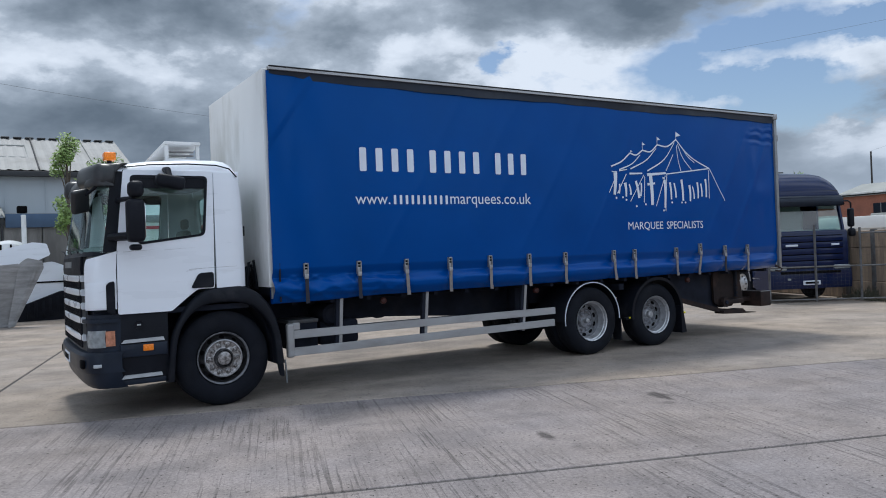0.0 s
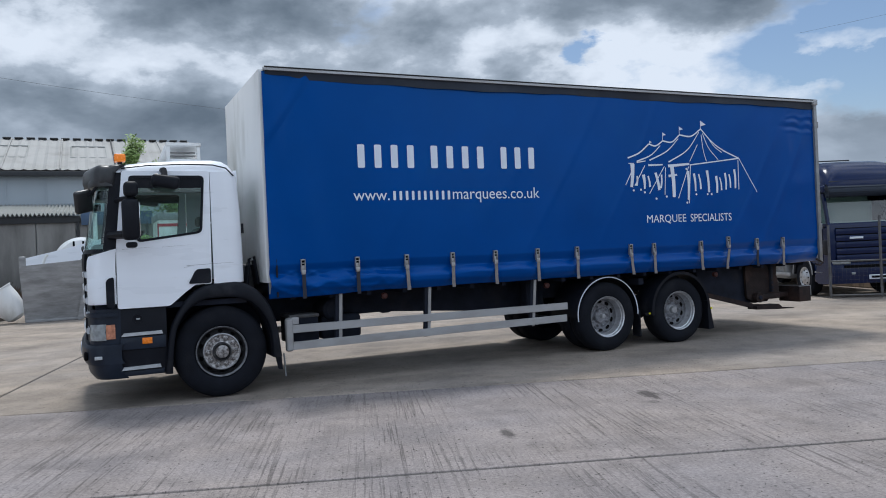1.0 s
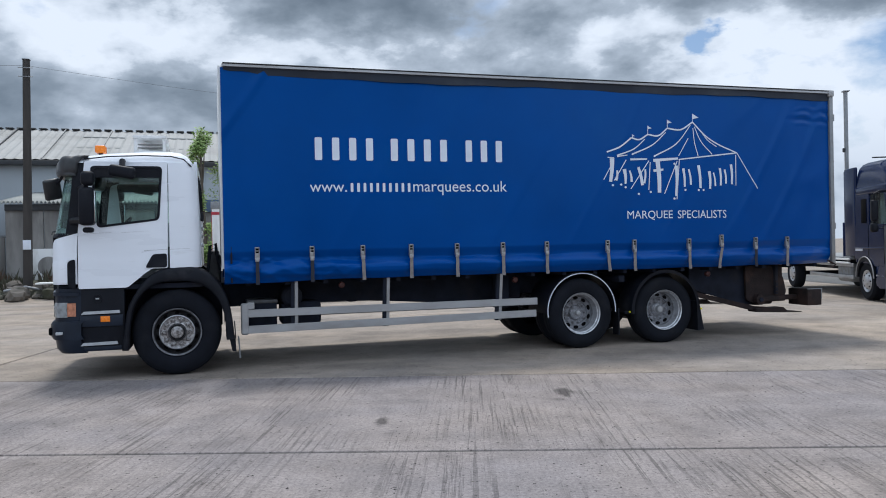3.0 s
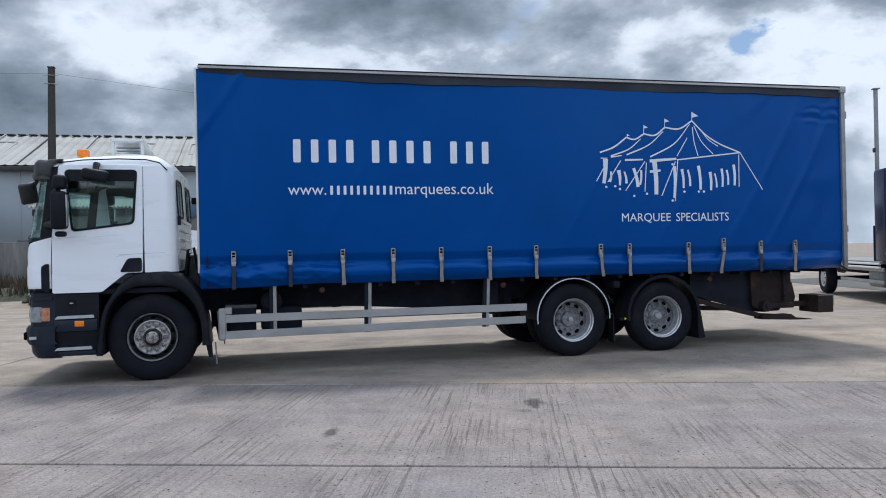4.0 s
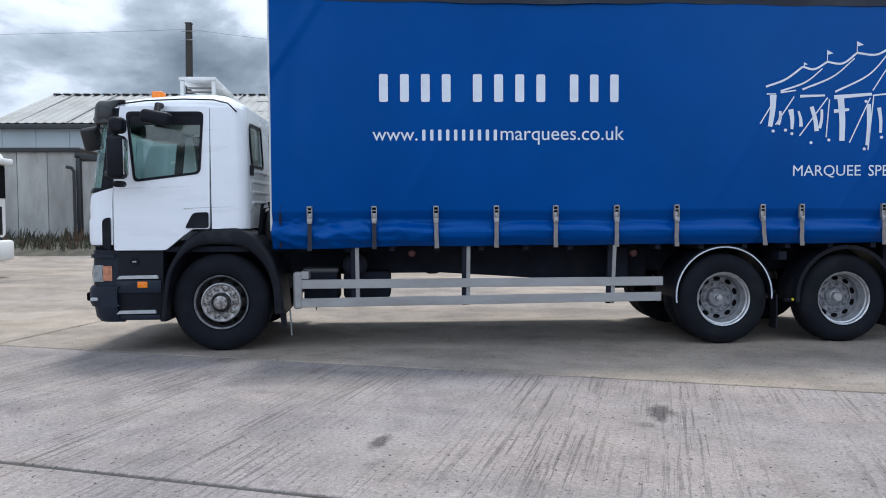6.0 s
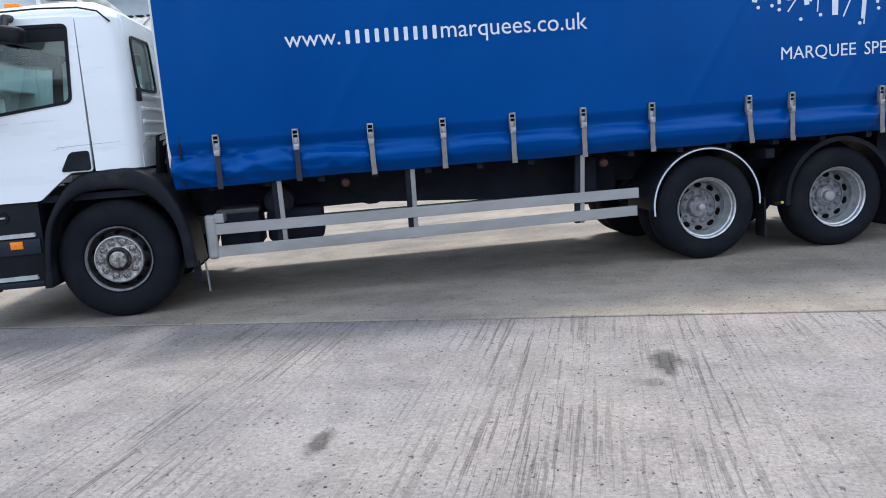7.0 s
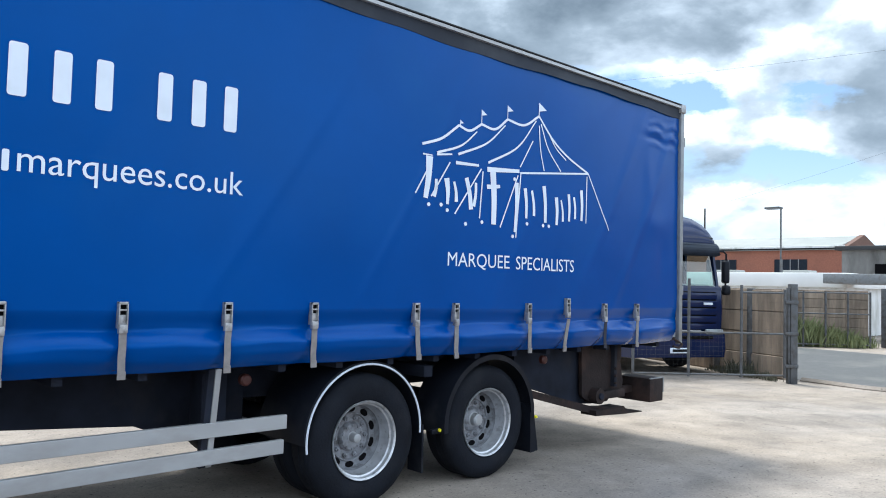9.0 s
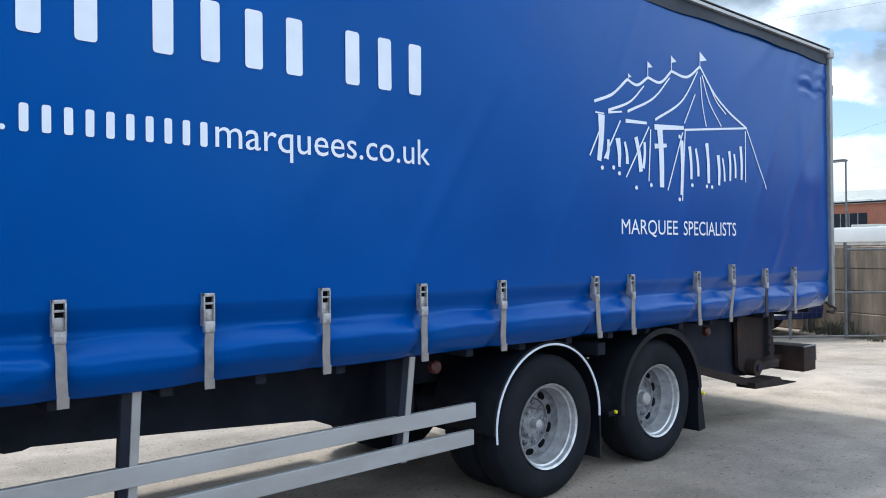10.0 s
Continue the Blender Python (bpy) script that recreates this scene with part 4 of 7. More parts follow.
part("chassis", box(-12.9, -5.6, 17.9, 19.7, 0.5, 1.0, 0.03), CHASSIS, wl)
for x in (-6.3, -11.4):
    for y in (17.62, 19.7):
        bm = bmesh.new()
        add_lathe(bm, [(0, 0.06), (0.25, 0.05), (0.3, 0), (0.45, 0), (0.5, 0.05), (0.5, 0.25), (0, 0.28)], x, 0.5, 28, y)
        part("wheel", bm, RUBBER, wl)


# ---- the blue curtain-sided lorry ----
lorry = thing("curtain_sided_lorry", "white three-axle lorry with a blue curtain-sided body, parked on concrete", "lorry")

STRAPS = [3.34, 4.04, 4.715, 5.38, 6.035, 6.715, 7.39, 8.366, 8.81, 9.75, 10.33, 10.96, 11.56]
BOX_X0, BOX_X1, BOX_Y0, BOX_Y1, BOX_TOP, HEM = 2.95, 12.48, 8.83, 11.41, 3.93, 1.145


def bump_at(x, z, cx, cz, rx, rz):
    return math.exp(-(((x - cx) / rx) ** 2 + ((z - cz) / rz) ** 2))


def curtain_y(x, z):
    """The hanging curtain's face: nearly flat above, bellied and pinched by the straps along the hem."""
    y = 8.852
    v = (z - 1.5) / 2.3
    y += 0.0035 * math.sin(x * 2.1 + 0.6) * math.sin(math.pi * max(0, min(1, v)))
    for cx, cz, rx, rz, d in ((11.95, 3.55, 0.22, 0.03, -0.012), (11.9, 3.46, 0.25, 0.025, 0.010), (11.8, 3.05, 0.10, 0.25, -0.008), (11.95, 2.5, 0.2, 0.16, -0.010),
                              (12.1, 2.15, 0.12, 0.3, 0.010), (11.5, 2.3, 0.35, 0.5, 0.006), (3.2, 2.9, 0.10, 0.6, 0.008), (3.5, 2.7, 0.14, 0.5, -0.006), (7.2, 2.0, 0.12, 0.35, -0.003)):
        y += d * bump_at(x, z, cx, cz, rx, rz)
    if x > 11.7 and z > 3.3:
        y += 0.006 * math.sin(z * 55 + 5 * noise.noise(Vector((x * 4, z * 2, 1)))) * smooth_step(11.72, 11.82, x) * smooth_step(3.32, 3.42, z) * smooth_step(3.72, 3.62, z)
    # faint diagonal and upright folds
    fold = 1 - abs(2 * noise.noise(Vector((x * 0.9 - z * 0.55, z * 0.25, 11.0))))
    y -= 0.010 * max(0, fold - 0.75) / 0.25 * (0.35 + 0.35 * smooth_step(10.2, 11.6, x) + smooth_step(4.2, 3.4, x))
    if x > 11.2:
        y += 0.0018 * math.sin((x * 1.2 - z * 0.9) * 9) * min(1, (x - 11.2) / 0.6)
    if x < 3.9:
        y += 0.006 * math.sin((x * 1.1 + z * 0.35) * 8) * min(1, (3.9 - x) / 0.6)
    if z < 1.62:
        k = min(range(len(STRAPS)), key=lambda i: abs(STRAPS[i] - x))
        d = x - STRAPS[k]
        pinch, near = math.exp(-(d / 0.06) ** 2), math.exp(-(d / 0.22) ** 2)
        wild = smooth_step(5.3, 3.9, x) + 0.12 * smooth_step(10.4, 11.2, x)
        # a welded seam, then the slack skirt swelling out below it and tucking in at the hem
        sink = max(0.0, min(1.0, (1.54 + 0.006 * math.sin(x * 1.7) - z) / 0.11))
        y += 0.044 * (0.6 * sink + 0.4 * smooth_step(0, 1, sink)) * (1 - 0.5 * smooth_step(12.0, 12.4, x))
        mid = 1.362 + 0.016 * noise.noise(Vector((x * 0.9, 0.0, 3.0))) - 0.016 * near + 0.05 * wild * noise.noise(Vector((x * 1.9, 1.0, 3.0)))
        half = 0.055 + 0.012 * noise.noise(Vector((x * 1.3, 4.0, 1.0)))
        depth = (0.082 + 0.018 * noise.noise(Vector((x * 1.4, 0.0, 7.0)))) * (1 - 0.30 * pinch) * (1 - 0.8 * smooth_step(12.0, 12.4, x))
        run = max(0.0, min(1.0, (mid + half - z) / (2 * half)))
        swell = 0.45 * smooth_step(0, 1, run) + 0.55 * (1 - (1 - run) ** 1.7)
        y -= depth * swell
        low = max(0.0, mid - 0.5 * half - z)
        y += 0.30 * low * low / 0.10 + 0.14 * low * math.exp(-(d / 0.16) ** 2)
        on = smooth_step(1.48, 1.40, z)
        y -= on * (0.0075 + 0.008 * wild) * noise.noise(Vector((x * 1.1, z * 17.0 + 0.6 * x, 6.0)))
        y -= on * 0.0035 * near * noise.noise(Vector((x * 9.0, z * 11.0, 2.0)))
        ridge = 1 - abs(2 * noise.noise(Vector((x * 2.3 + z * 2.2, z * 2.6, 2.1))))
        cross = 1 - abs(2 * noise.noise(Vector((x * 2.6 - z * 3.4, z * 3.0, 8.8))))
        y -= on * (0.002 + 0.030 * wild) * max(0, ridge - 0.45)
        y -= on * (0.002 + 0.022 * wild) * max(0, cross - 0.5)
    return y


def hem_z(x):
    return HEM - 0.02 * max(0, (4.4 - x)) + 0.004 * math.sin(x * 4.7)


def build_curtain(side):
    bm = bmesh.new()
    nx, low, high = (470, 68, 80) if side > 0 else (120, 20, 24)
    x0, x1, ztop = BOX_X0 - 0.02, BOX_X1 - 0.025, 3.885
    zs = [i / low * 0.46 for i in range(low)] + [0.46 + i / high * (ztop - HEM - 0.46) for i in range(high + 1)]
    rows = []
    for dz in zs:
        row = []
        for i in range(nx + 1):
            x = x0 + (x1 - x0) * i / nx
            z = HEM + dz
            zz = z if dz > 0.3 else hem_z(x) + dz * (HEM + 0.3 - hem_z(x)) / 0.3
            row.append(bm.verts.new((x, curtain_y(x, z), zz)))
        rows.append(row)
    for a, b in zip(rows, rows[1:]):
        for i in range(nx):
            bm.faces.new((a[i], a[i + 1], b[i + 1], b[i]))
    edge = [v for v in rows[0]]
    low = [bm.verts.new((v.co.x, v.co.y + 0.045, v.co.z + 0.005)) for v in edge]
    back = [bm.verts.new((v.co.x, v.co.y + 0.05, v.co.z + 0.2)) for v in edge]
    for i in range(nx):
        bm.faces.new((edge[i], edge[i + 1], low[i + 1], low[i]))
        bm.faces.new((low[i], low[i + 1], back[i + 1], back[i]))
    if side < 0:
        mirrored(bm)
    return bm


curtain = part("side_curtain", build_curtain(1), BLUE, lorry, "blue vinyl curtain pulled tight by straps", smooth=60)
part("side_curtain", build_curtain(-1), BLUE, lorry, smooth=60)


def on_curtain(bm, thick=0.005):
    """Lay a flat shape made in x and z onto the curtain."""
    for v in bm.verts:
        v.co.y = curtain_y(v.co.x, v.co.z) - thick
    return bm


def ribbon(bm, pts, w0, w1=None, steps=10):
    """A painted stroke along a smooth line through pts (x, z)."""
    w1 = w0 if w1 is None else w1
    p = [Vector((a, b)) for a, b in pts]
    p = [2 * p[0] - p[1], *p, 2 * p[-1] - p[-2]]
    line = []
    for i in range(1, len(p) - 2):
        a, b, c, d = p[i - 1:i + 3]
        for s in range(steps):
            t = s / steps
            line.append(0.5 * ((2 * b) + (c - a) * t + (2 * a - 5 * b + 4 * c - d) * t * t + (3 * b - a - 3 * c + d) * t ** 3))
    line.append(p[-2])
    rows = []
    for i, q in enumerate(line):
        way = (line[min(i + 1, len(line) - 1)] - line[max(i - 1, 0)]).normalized()
        off = Vector((-way.y, way.x)) * (w0 + (w1 - w0) * i / (len(line) - 1)) / 2
        rows.append((bm.verts.new((q.x + off.x, 0, q.y + off.y)), bm.verts.new((q.x - off.x, 0, q.y - off.y))))
    for a, b in zip(rows, rows[1:]):
        bm.faces.new((a[0], a[1], b[1], b[0]))


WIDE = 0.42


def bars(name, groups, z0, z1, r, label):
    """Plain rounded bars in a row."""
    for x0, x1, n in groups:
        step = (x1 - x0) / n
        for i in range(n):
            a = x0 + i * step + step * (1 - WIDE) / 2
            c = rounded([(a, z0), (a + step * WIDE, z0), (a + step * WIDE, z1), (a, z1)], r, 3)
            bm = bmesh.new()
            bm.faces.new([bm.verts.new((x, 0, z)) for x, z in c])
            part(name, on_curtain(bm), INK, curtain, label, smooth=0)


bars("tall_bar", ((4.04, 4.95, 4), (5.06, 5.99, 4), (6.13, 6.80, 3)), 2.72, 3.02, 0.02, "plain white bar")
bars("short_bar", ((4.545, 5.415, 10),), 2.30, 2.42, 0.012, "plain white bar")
part("web_lettering", on_curtain(lettering("www.", 4.03, 4.52, 2.30, 2.395)), INK, curtain, "white sans-serif lettering", smooth=0)
part("web_lettering", on_curtain(lettering("marquees.co.uk", 5.43, 6.80, 2.255, 2.455)), INK, curtain, "white sans-serif lettering", smooth=0)
for word, a, b, low in (("MARQUEE", 8.71, 9.485, 1.880), ("SPECIALISTS", 9.575, 10.44, 1.899)):
    part("slogan_lettering", on_curtain(lettering(word, a, b, low, 2.021)), INK, curtain, "white capital lettering", smooth=0)


def sketch():
    """The emblem: a line drawing of a marquee with flags, over a row of plain brush strokes."""
    bm = bmesh.new()
    ks = [(1180, 8.38), (1237, 8.82), (1269, 9.075), (1311, 9.41), (1366, 9.85), (1467, 10.65), (1513, 11.02)]

    def at(ix, iy):
        u = 784 + ix / 1.486
        k = next((i for i in range(len(ks) - 2) if u < ks[i + 1][0]), len(ks) - 2)
        (a, xa), (b, xb) = ks[k], ks[k + 1]
        return xa + (u - a) / (b - a) * (xb - xa), 3.36 - (60 + iy / 1.486 - 177) * 0.00742

    def stroke(pts, w0, w1=None):
        ribbon(bm, [at(*q) for q in pts], w0, w1)

    for line in (((590, 268), (632, 252), (670, 224)), ((670, 224), (695, 229), (722, 213)), ((722, 213), (755, 216), (785, 193)), ((785, 193), (828, 196), (867, 172))):
        stroke(line, 0.022)
    stroke(((867, 172), (908, 212), (950, 238), (1015, 264)), 0.02)
    stroke(((1015, 264), (820, 287)), 0.018)
    for line in (((712, 228), (676, 258), (622, 278)), ((780, 205), (735, 245), (670, 274)), ((860, 182), (812, 240), (740, 279))):
        stroke(line, 0.012, 0.022)
    for line in (((852, 222), (820, 276)), ((868, 190), (873, 235), (884, 275)), ((873, 186), (895, 232), (931, 270)), ((898, 205), (918, 228), (946, 246))):
        stroke(line, 0.013)
    for a, b, w in (((592, 284), (612, 284), 0.014), ((622, 281), (656, 276), 0.018), ((665, 289), (718, 287), 0.03), ((738, 291), (818, 284), 0.045)):
        stroke((a, b), w, w * 0.7)
    for a, b in (((612, 292), (578, 350)), ((652, 290), (612, 352)), ((724, 292), (665, 377)), ((815, 292), (772, 392)), ((1015, 264), (1084, 375)), ((1011, 270), (1010, 366)), ((822, 288), (812, 408)), ((728, 296), (722, 380))):
        stroke((a, b), 0.014)
    # masts and pennants
    for mx, my0, my1, s in ((673, 214, 223, 0.5), (722, 187, 212, 0.8), (785, 167, 193, 0.9), (867, 146, 172, 1.3)):
        stroke(((mx, my1), (mx, my0)), 0.009)
        x, z = at(mx, my0)
        bm.faces.new([bm.verts.new((x, 0, z)), bm.verts.new((x + 0.085 * s, 0, z - 0.045 * s)), bm.verts.new((x, 0, z - 0.065 * s))])
    # brush strokes
    for a, b, w0, w1 in (((606, 286), (600, 356), 0.075, 0.05), ((622, 322), (618, 352), 0.03, 0.04), ((645, 318), (648, 362), 0.06, 0.03), ((662, 322), (668, 356), 0.025, 0.04),
                         ((690, 312), (702, 366), 0.045, 0.05), ((712, 318), (708, 360), 0.03, 0.035), ((752, 294), (756, 388), 0.075, 0.06), ((770, 318), (738, 322), 0.03, 0.04),
                         ((812, 306), (810, 398), 0.05, 0.04), ((834, 314), (838, 370), 0.045, 0.03), ((852, 316), (858, 364), 0.03, 0.035), ((884, 304), (890, 374), 0.05, 0.04),
                         ((920, 322), (922, 376), 0.05, 0.035), ((934, 326), (940, 368), 0.022, 0.03), ((956, 312), (958, 366), 0.04, 0.03), ((972, 316), (976, 360), 0.03, 0.03), ((994, 300), (996, 362), 0.045, 0.035)):
        stroke((a, ((a[0] + b[0]) / 2 + 2, (a[1] + b[1]) / 2), b), w0, w1)
    for ix, iy in ((607, 366), (634, 364), (648, 372), (690, 392), (728, 386), (804, 406), (840, 380), (884, 380), (806, 300), (900, 380)):
        x, z = at(ix, iy)
        bm.faces.new([bm.verts.new((x + 0.02 * math.cos(k), 0, z + 0.018 * math.sin(k))) for k in (0, 1.05, 2.1, 3.14, 4.19, 5.24)])
    return on_curtain(bm)


part("marquee_emblem", sketch(), INK, curtain, "white line drawing of a flagged marquee", smooth=0)


def strap_y(x, z):
    """A taut strap: straight from the buckle down over the crest of the fold."""
    top, low = curtain_y(x, 1.5) - 0.045, min(curtain_y(x + d, 1.16 + 0.02 * i) for i in range(10) for d in (-0.035, 0, 0.035)) - 0.010
    return top + (low - top) * min(1.0, (1.44 - z) / 0.20)


def webbing(x, z0, z1, width, lean, proud):
    bm = bmesh.new()
    rows = []
    for i in range(11):
        z = z0 + (z1 - z0) * i / 10
        cx = x + lean * (z - 1.44) + 0.0012 * math.sin(z * 40 + x * 5)
        y = strap_y(x, z) - proud
        rows.append([bm.verts.new((cx + s * width / 2, y - d, z)) for s, d in ((-1, 0), (-1, 0.006), (1, 0.006), (1, 0))])
    for a, b in zip(rows, rows[1:]):
        for k in range(4):
            bm.faces.new((a[k], a[(k + 1) % 4], b[(k + 1) % 4], b[k]))
    bm.faces.new(rows[0][::-1])
    bm.faces.new(rows[-1])
    return bm


for k, sx in enumerate(STRAPS):
    dark = k in (0, 1, 11)
    lean = {10: 0.16, 7: -0.08, 12: 0.05, 2: -0.02}.get(k, 0.0)
    lift = 0.05 if k == 10 else 0.0
    strap = part("tension_strap", webbing(sx, hem_z(sx) - 0.012, 1.44, 0.045, lean, 0.0), STRAP_DARK if dark else STRAP, lorry, "black webbing strap" if dark else "grey webbing strap")
    foot = hem_z(sx) - 0.02
    part("strap_end", webbing(sx, foot + 0.002, foot + 0.05, 0.049, lean, 0.007), STRAP_DARK if dark else STRAP, strap, "sewn strap end")
    yb = curtain_y(sx, 1.5)
    buckle = bmesh.new()
    add_box(buckle, sx - 0.029, sx - 0.0205, yb - 0.05, yb - 0.004, 1.43 + lift, 1.59 + lift, 0.003)
    add_box(buckle, sx + 0.0205, sx + 0.029, yb - 0.05, yb - 0.004, 1.43 + lift, 1.59 + lift, 0.003)
    add_box(buckle, sx - 0.029, sx + 0.029, yb - 0.05, yb - 0.03, 1.573 + lift, 1.59 + lift, 0.003)
    add_box(buckle, sx - 0.026, sx + 0.026, yb - 0.058, yb - 0.02, 1.40 + lift, 1.455 + lift, 0.006)
    add_box(buckle, sx - 0.0205, sx + 0.0205, yb - 0.036, yb - 0.028, 1.45 + lift, 1.512 + lift, 0.002)
    add_box(buckle, sx - 0.026, sx + 0.026, yb - 0.046, yb - 0.036, 1.535 + lift, 1.546 + lift, 0.002)
    part("buckle", buckle, BUCKLE, strap, "worn steel over-centre buckle")
    # dark back plate paints the shade inside the buckle's open slot
    part("buckle_slot", box(sx - 0.0205, sx + 0.0205, yb - 0.026, yb - 0.012, 1.50 + lift, 1.574 + lift), DARK, strap)

# body: roof, gutter rail, valance, bulkhead, floor, rear frame
roof = bmesh.new()
add_box(roof, BOX_X0, BOX_X1, BOX_Y0 + 0.03, BOX_Y1 - 0.03, BOX_TOP - 0.05, BOX_TOP - 0.005, 0.01)
part("roof_sheet", roof, PANEL_WHITE, lorry, "grimy white roof sheet")
for sgn in (1, -1):
    rail = bmesh.new()
    add_plate(rail, [(8.800, 3.892), (8.862, 3.892), (8.862, 3.93), (8.83, 3.934), (8.805, 3.922)], [], BOX_X0, BOX_X1)
    for v in rail.verts:
        v.co = Vector((v.co.y, v.co.x, v.co.z))
    part("roof_rail", rail if sgn > 0 else mirrored(rail), ALU, lorry, "pale aluminium roof rail", smooth=25)
    black = bmesh.new()
    add_box(black, BOX_X0 + 0.01, BOX_X1 - 0.01, 8.797, 8.83, 3.932, 3.940)
    part("roof_seal", black if sgn > 0 else mirrored(black), EAVE, lorry)
    # valance: a strip of dark cloth hanging from the rail, uneven along its lower edge
    val = bmesh.new()
    tops, lows = [], []
    for i in range(121):
        x = BOX_X0 + 0.02 + (BOX_X1 - BOX_X0 - 0.04) * i / 120
        low = 3.785 + 0.010 * math.sin(x * 1.9) + 0.005 * math.sin(x * 7.1)
        if x < BOX_X0 + 0.75:
            low = 3.862 - (x - BOX_X0) / 0.75 * 0.070 + 0.010 * math.sin(x * 14)
        y = 8.835 - 0.012 * math.sin(x * 1.3)
        tops.append(val.verts.new((x, 8.830, 3.900)))
        lows.append(val.verts.new((x, y, low)))
    inner = [val.verts.new((v.co.x, v.co.y + 0.006, v.co.z)) for v in lows]
    for i in range(120):
        val.faces.new((tops[i], tops[i + 1], lows[i + 1], lows[i]))
        val.faces.new((lows[i], lows[i + 1], inner[i + 1], inner[i]))
    part("valance", val if sgn > 0 else mirrored(val), VALANCE, lorry, "dark grey cloth valance")
    sill = box(BOX_X0, BOX_X1, 8.935, 9.0, 1.165, 1.30, 0.01)
    part("side_sill", sill if sgn > 0 else mirrored(sill), CHASSIS, lorry)
head = bmesh.new()
add_box(head, BOX_X0 - 0.05, BOX_X0 + 0.02, 8.90, 11.34, 1.32, 3.92, 0.01)
part("bulkhead", head, PANEL_WHITE, lorry, "grimy white front bulkhead of the body")
for y in (8.905, 11.29):
    part("corner_post", box(BOX_X0 - 0.02, BOX_X0 + 0.035, y, y + 0.045, 1.18, 3.90, 0.006), ALU, lorry)
for y in (8.815, 11.375):
    part("rear_post", box(BOX_X1 - 0.06, BOX_X1 + 0.01, y, y + 0.05, 1.12, 3.91, 0.006), GALV, lorry, "scuffed steel rear corner post")
    part("rear_cap", box(BOX_X1 - 0.09, BOX_X1 + 0.02, y - 0.02, y + 0.07, 3.845, 3.945, 0.012), ALU, lorry)
    part("door_hinge", box(BOX_X1, BOX_X1 + 0.035, y, y + 0.05, 3.45, 3.56, 0.006), GALV, lorry)
    part("door_hinge", box(BOX_X1, BOX_X1 + 0.03, y, y + 0.04, 1.7, 1.8, 0.006), GALV, lorry)
part("rear_door", box(BOX_X1 - 0.05, BOX_X1 - 0.01, 8.87, MID - 0.005, 1.2, 3.85, 0.008), PANEL_WHITE, lorry)
part("rear_door", box(BOX_X1 - 0.05, BOX_X1 - 0.01, MID + 0.005, 11.37, 1.2, 3.85, 0.008), PANEL_WHITE, lorry)
part("load_floor", box(BOX_X0, BOX_X1 - 0.02, 8.96, 11.28, 1.22, 1.30), CHASSIS, lorry)
part("rope_hook", tube([(12.36, 8.86, 1.19), (12.42, 8.82, 1.15), (12.47, 8.80, 1.12), (12.40, 8.80, 1.08), (12.3, 8.82, 1.10)], 0.014), RUST, lorry)
for x in (BOX_X0 + 0.07,):
    part("curtain_pole", tube([(x, 8.86, 1.14), (x, 8.86, 1.60)], 0.012), CHASSIS, lorry)

# chassis
for y in (9.72, 10.44):
    part("chassis_rail", box(1.2, 11.95, y, y + 0.08, 0.80, 1.08, 0.01), CHASSIS, lorry)
for x in (3.3, 4.6, 5.9, 7.0, 8.7, 10.2, 11.4):
    part("cross_member", box(x, x + 0.1, 9.80, 10.44, 0.84, 1.04, 0.01), CHASSIS, lorry)
for i in range(19):
    x = 3.2 + i * 0.5
    part("floor_bearer", box(x, x + 0.06, 8.98, 11.26, 1.09, 1.22), CHASSIS, lorry)
for x in (2.345, 7.985, 9.41):
    bm = bmesh.new()
    add_lathe(bm, [(0, 9.24), (0.08, 9.24), (0.08, 9.9), (0.2, 10.0), (0.2, 10.24), (0.08, 10.34), (0.08, 11.0), (0, 11.0)], x, 0.51, 20)
    part("axle", bm, CHASSIS, lorry)
part("battery_box", box(3.22, 3.60, 9.18, 9.68, 0.52, 0.87, 0.02), CHASSIS, lorry)
part("battery_lid", box(3.21, 3.61, 9.17, 9.69, 0.84, 0.89, 0.015), GATE, lorry)
bm = bmesh.new()
add_lathe(bm, [(0, 9.13), (0.10, 9.135), (0.135, 9.17), (0.14, 9.2), (0.14, 9.65), (0, 9.68)], 3.80, 0.92, 28)
part("air_tank", bm, CHASSIS, lorry, "dark air tank")
bm = bmesh.new()
add_lathe(bm, [(0, 9.3), (0.09, 9.31), (0.12, 9.34), (0.12, 9.66), (0, 9.68)], 3.98, 0.56, 28)
part("air_tank", bm, CHASSIS, lorry)
part("fuel_tank", box(3.66, 4.20, 9.25, 9.70, 0.53, 0.84, 0.05, 3), CHASSIS, lorry)
# added dark plates close off the view under the load floor
part("side_panel", plate([(3.0, 0.78), (4.6, 0.80), (4.66, 0.78), (4.74, 0.782), (4.78, 0.795), (5.5, 0.75), (6.45, 0.68), (6.6, 0.62), (7.3, 0.60), (7.3, 1.12), (3.0, 1.12)], [], 9.66, 9.70), CHASSIS, lorry)
part("side_panel", box(3.0, 7.3, 10.54, 10.58, 0.76, 1.12, 0.01), CHASSIS, lorry)
part("bracket", box(6.78, 6.98, 9.3, 9.5, 0.62, 1.1, 0.02), CHASSIS, lorry)
for x, z in ((6.96, 1.045), (4.45, 1.06), (10.2, 1.03)):
    bm = bmesh.new()
    add_lathe(bm, [(0, 8.985), (0.03, 8.988), (0.042, 9.0), (0.042, 9.04), (0, 9.04)], x, z, 18)
    part("marker_lamp", bm, REDLENS, lorry, "dull red round side marker lamp")

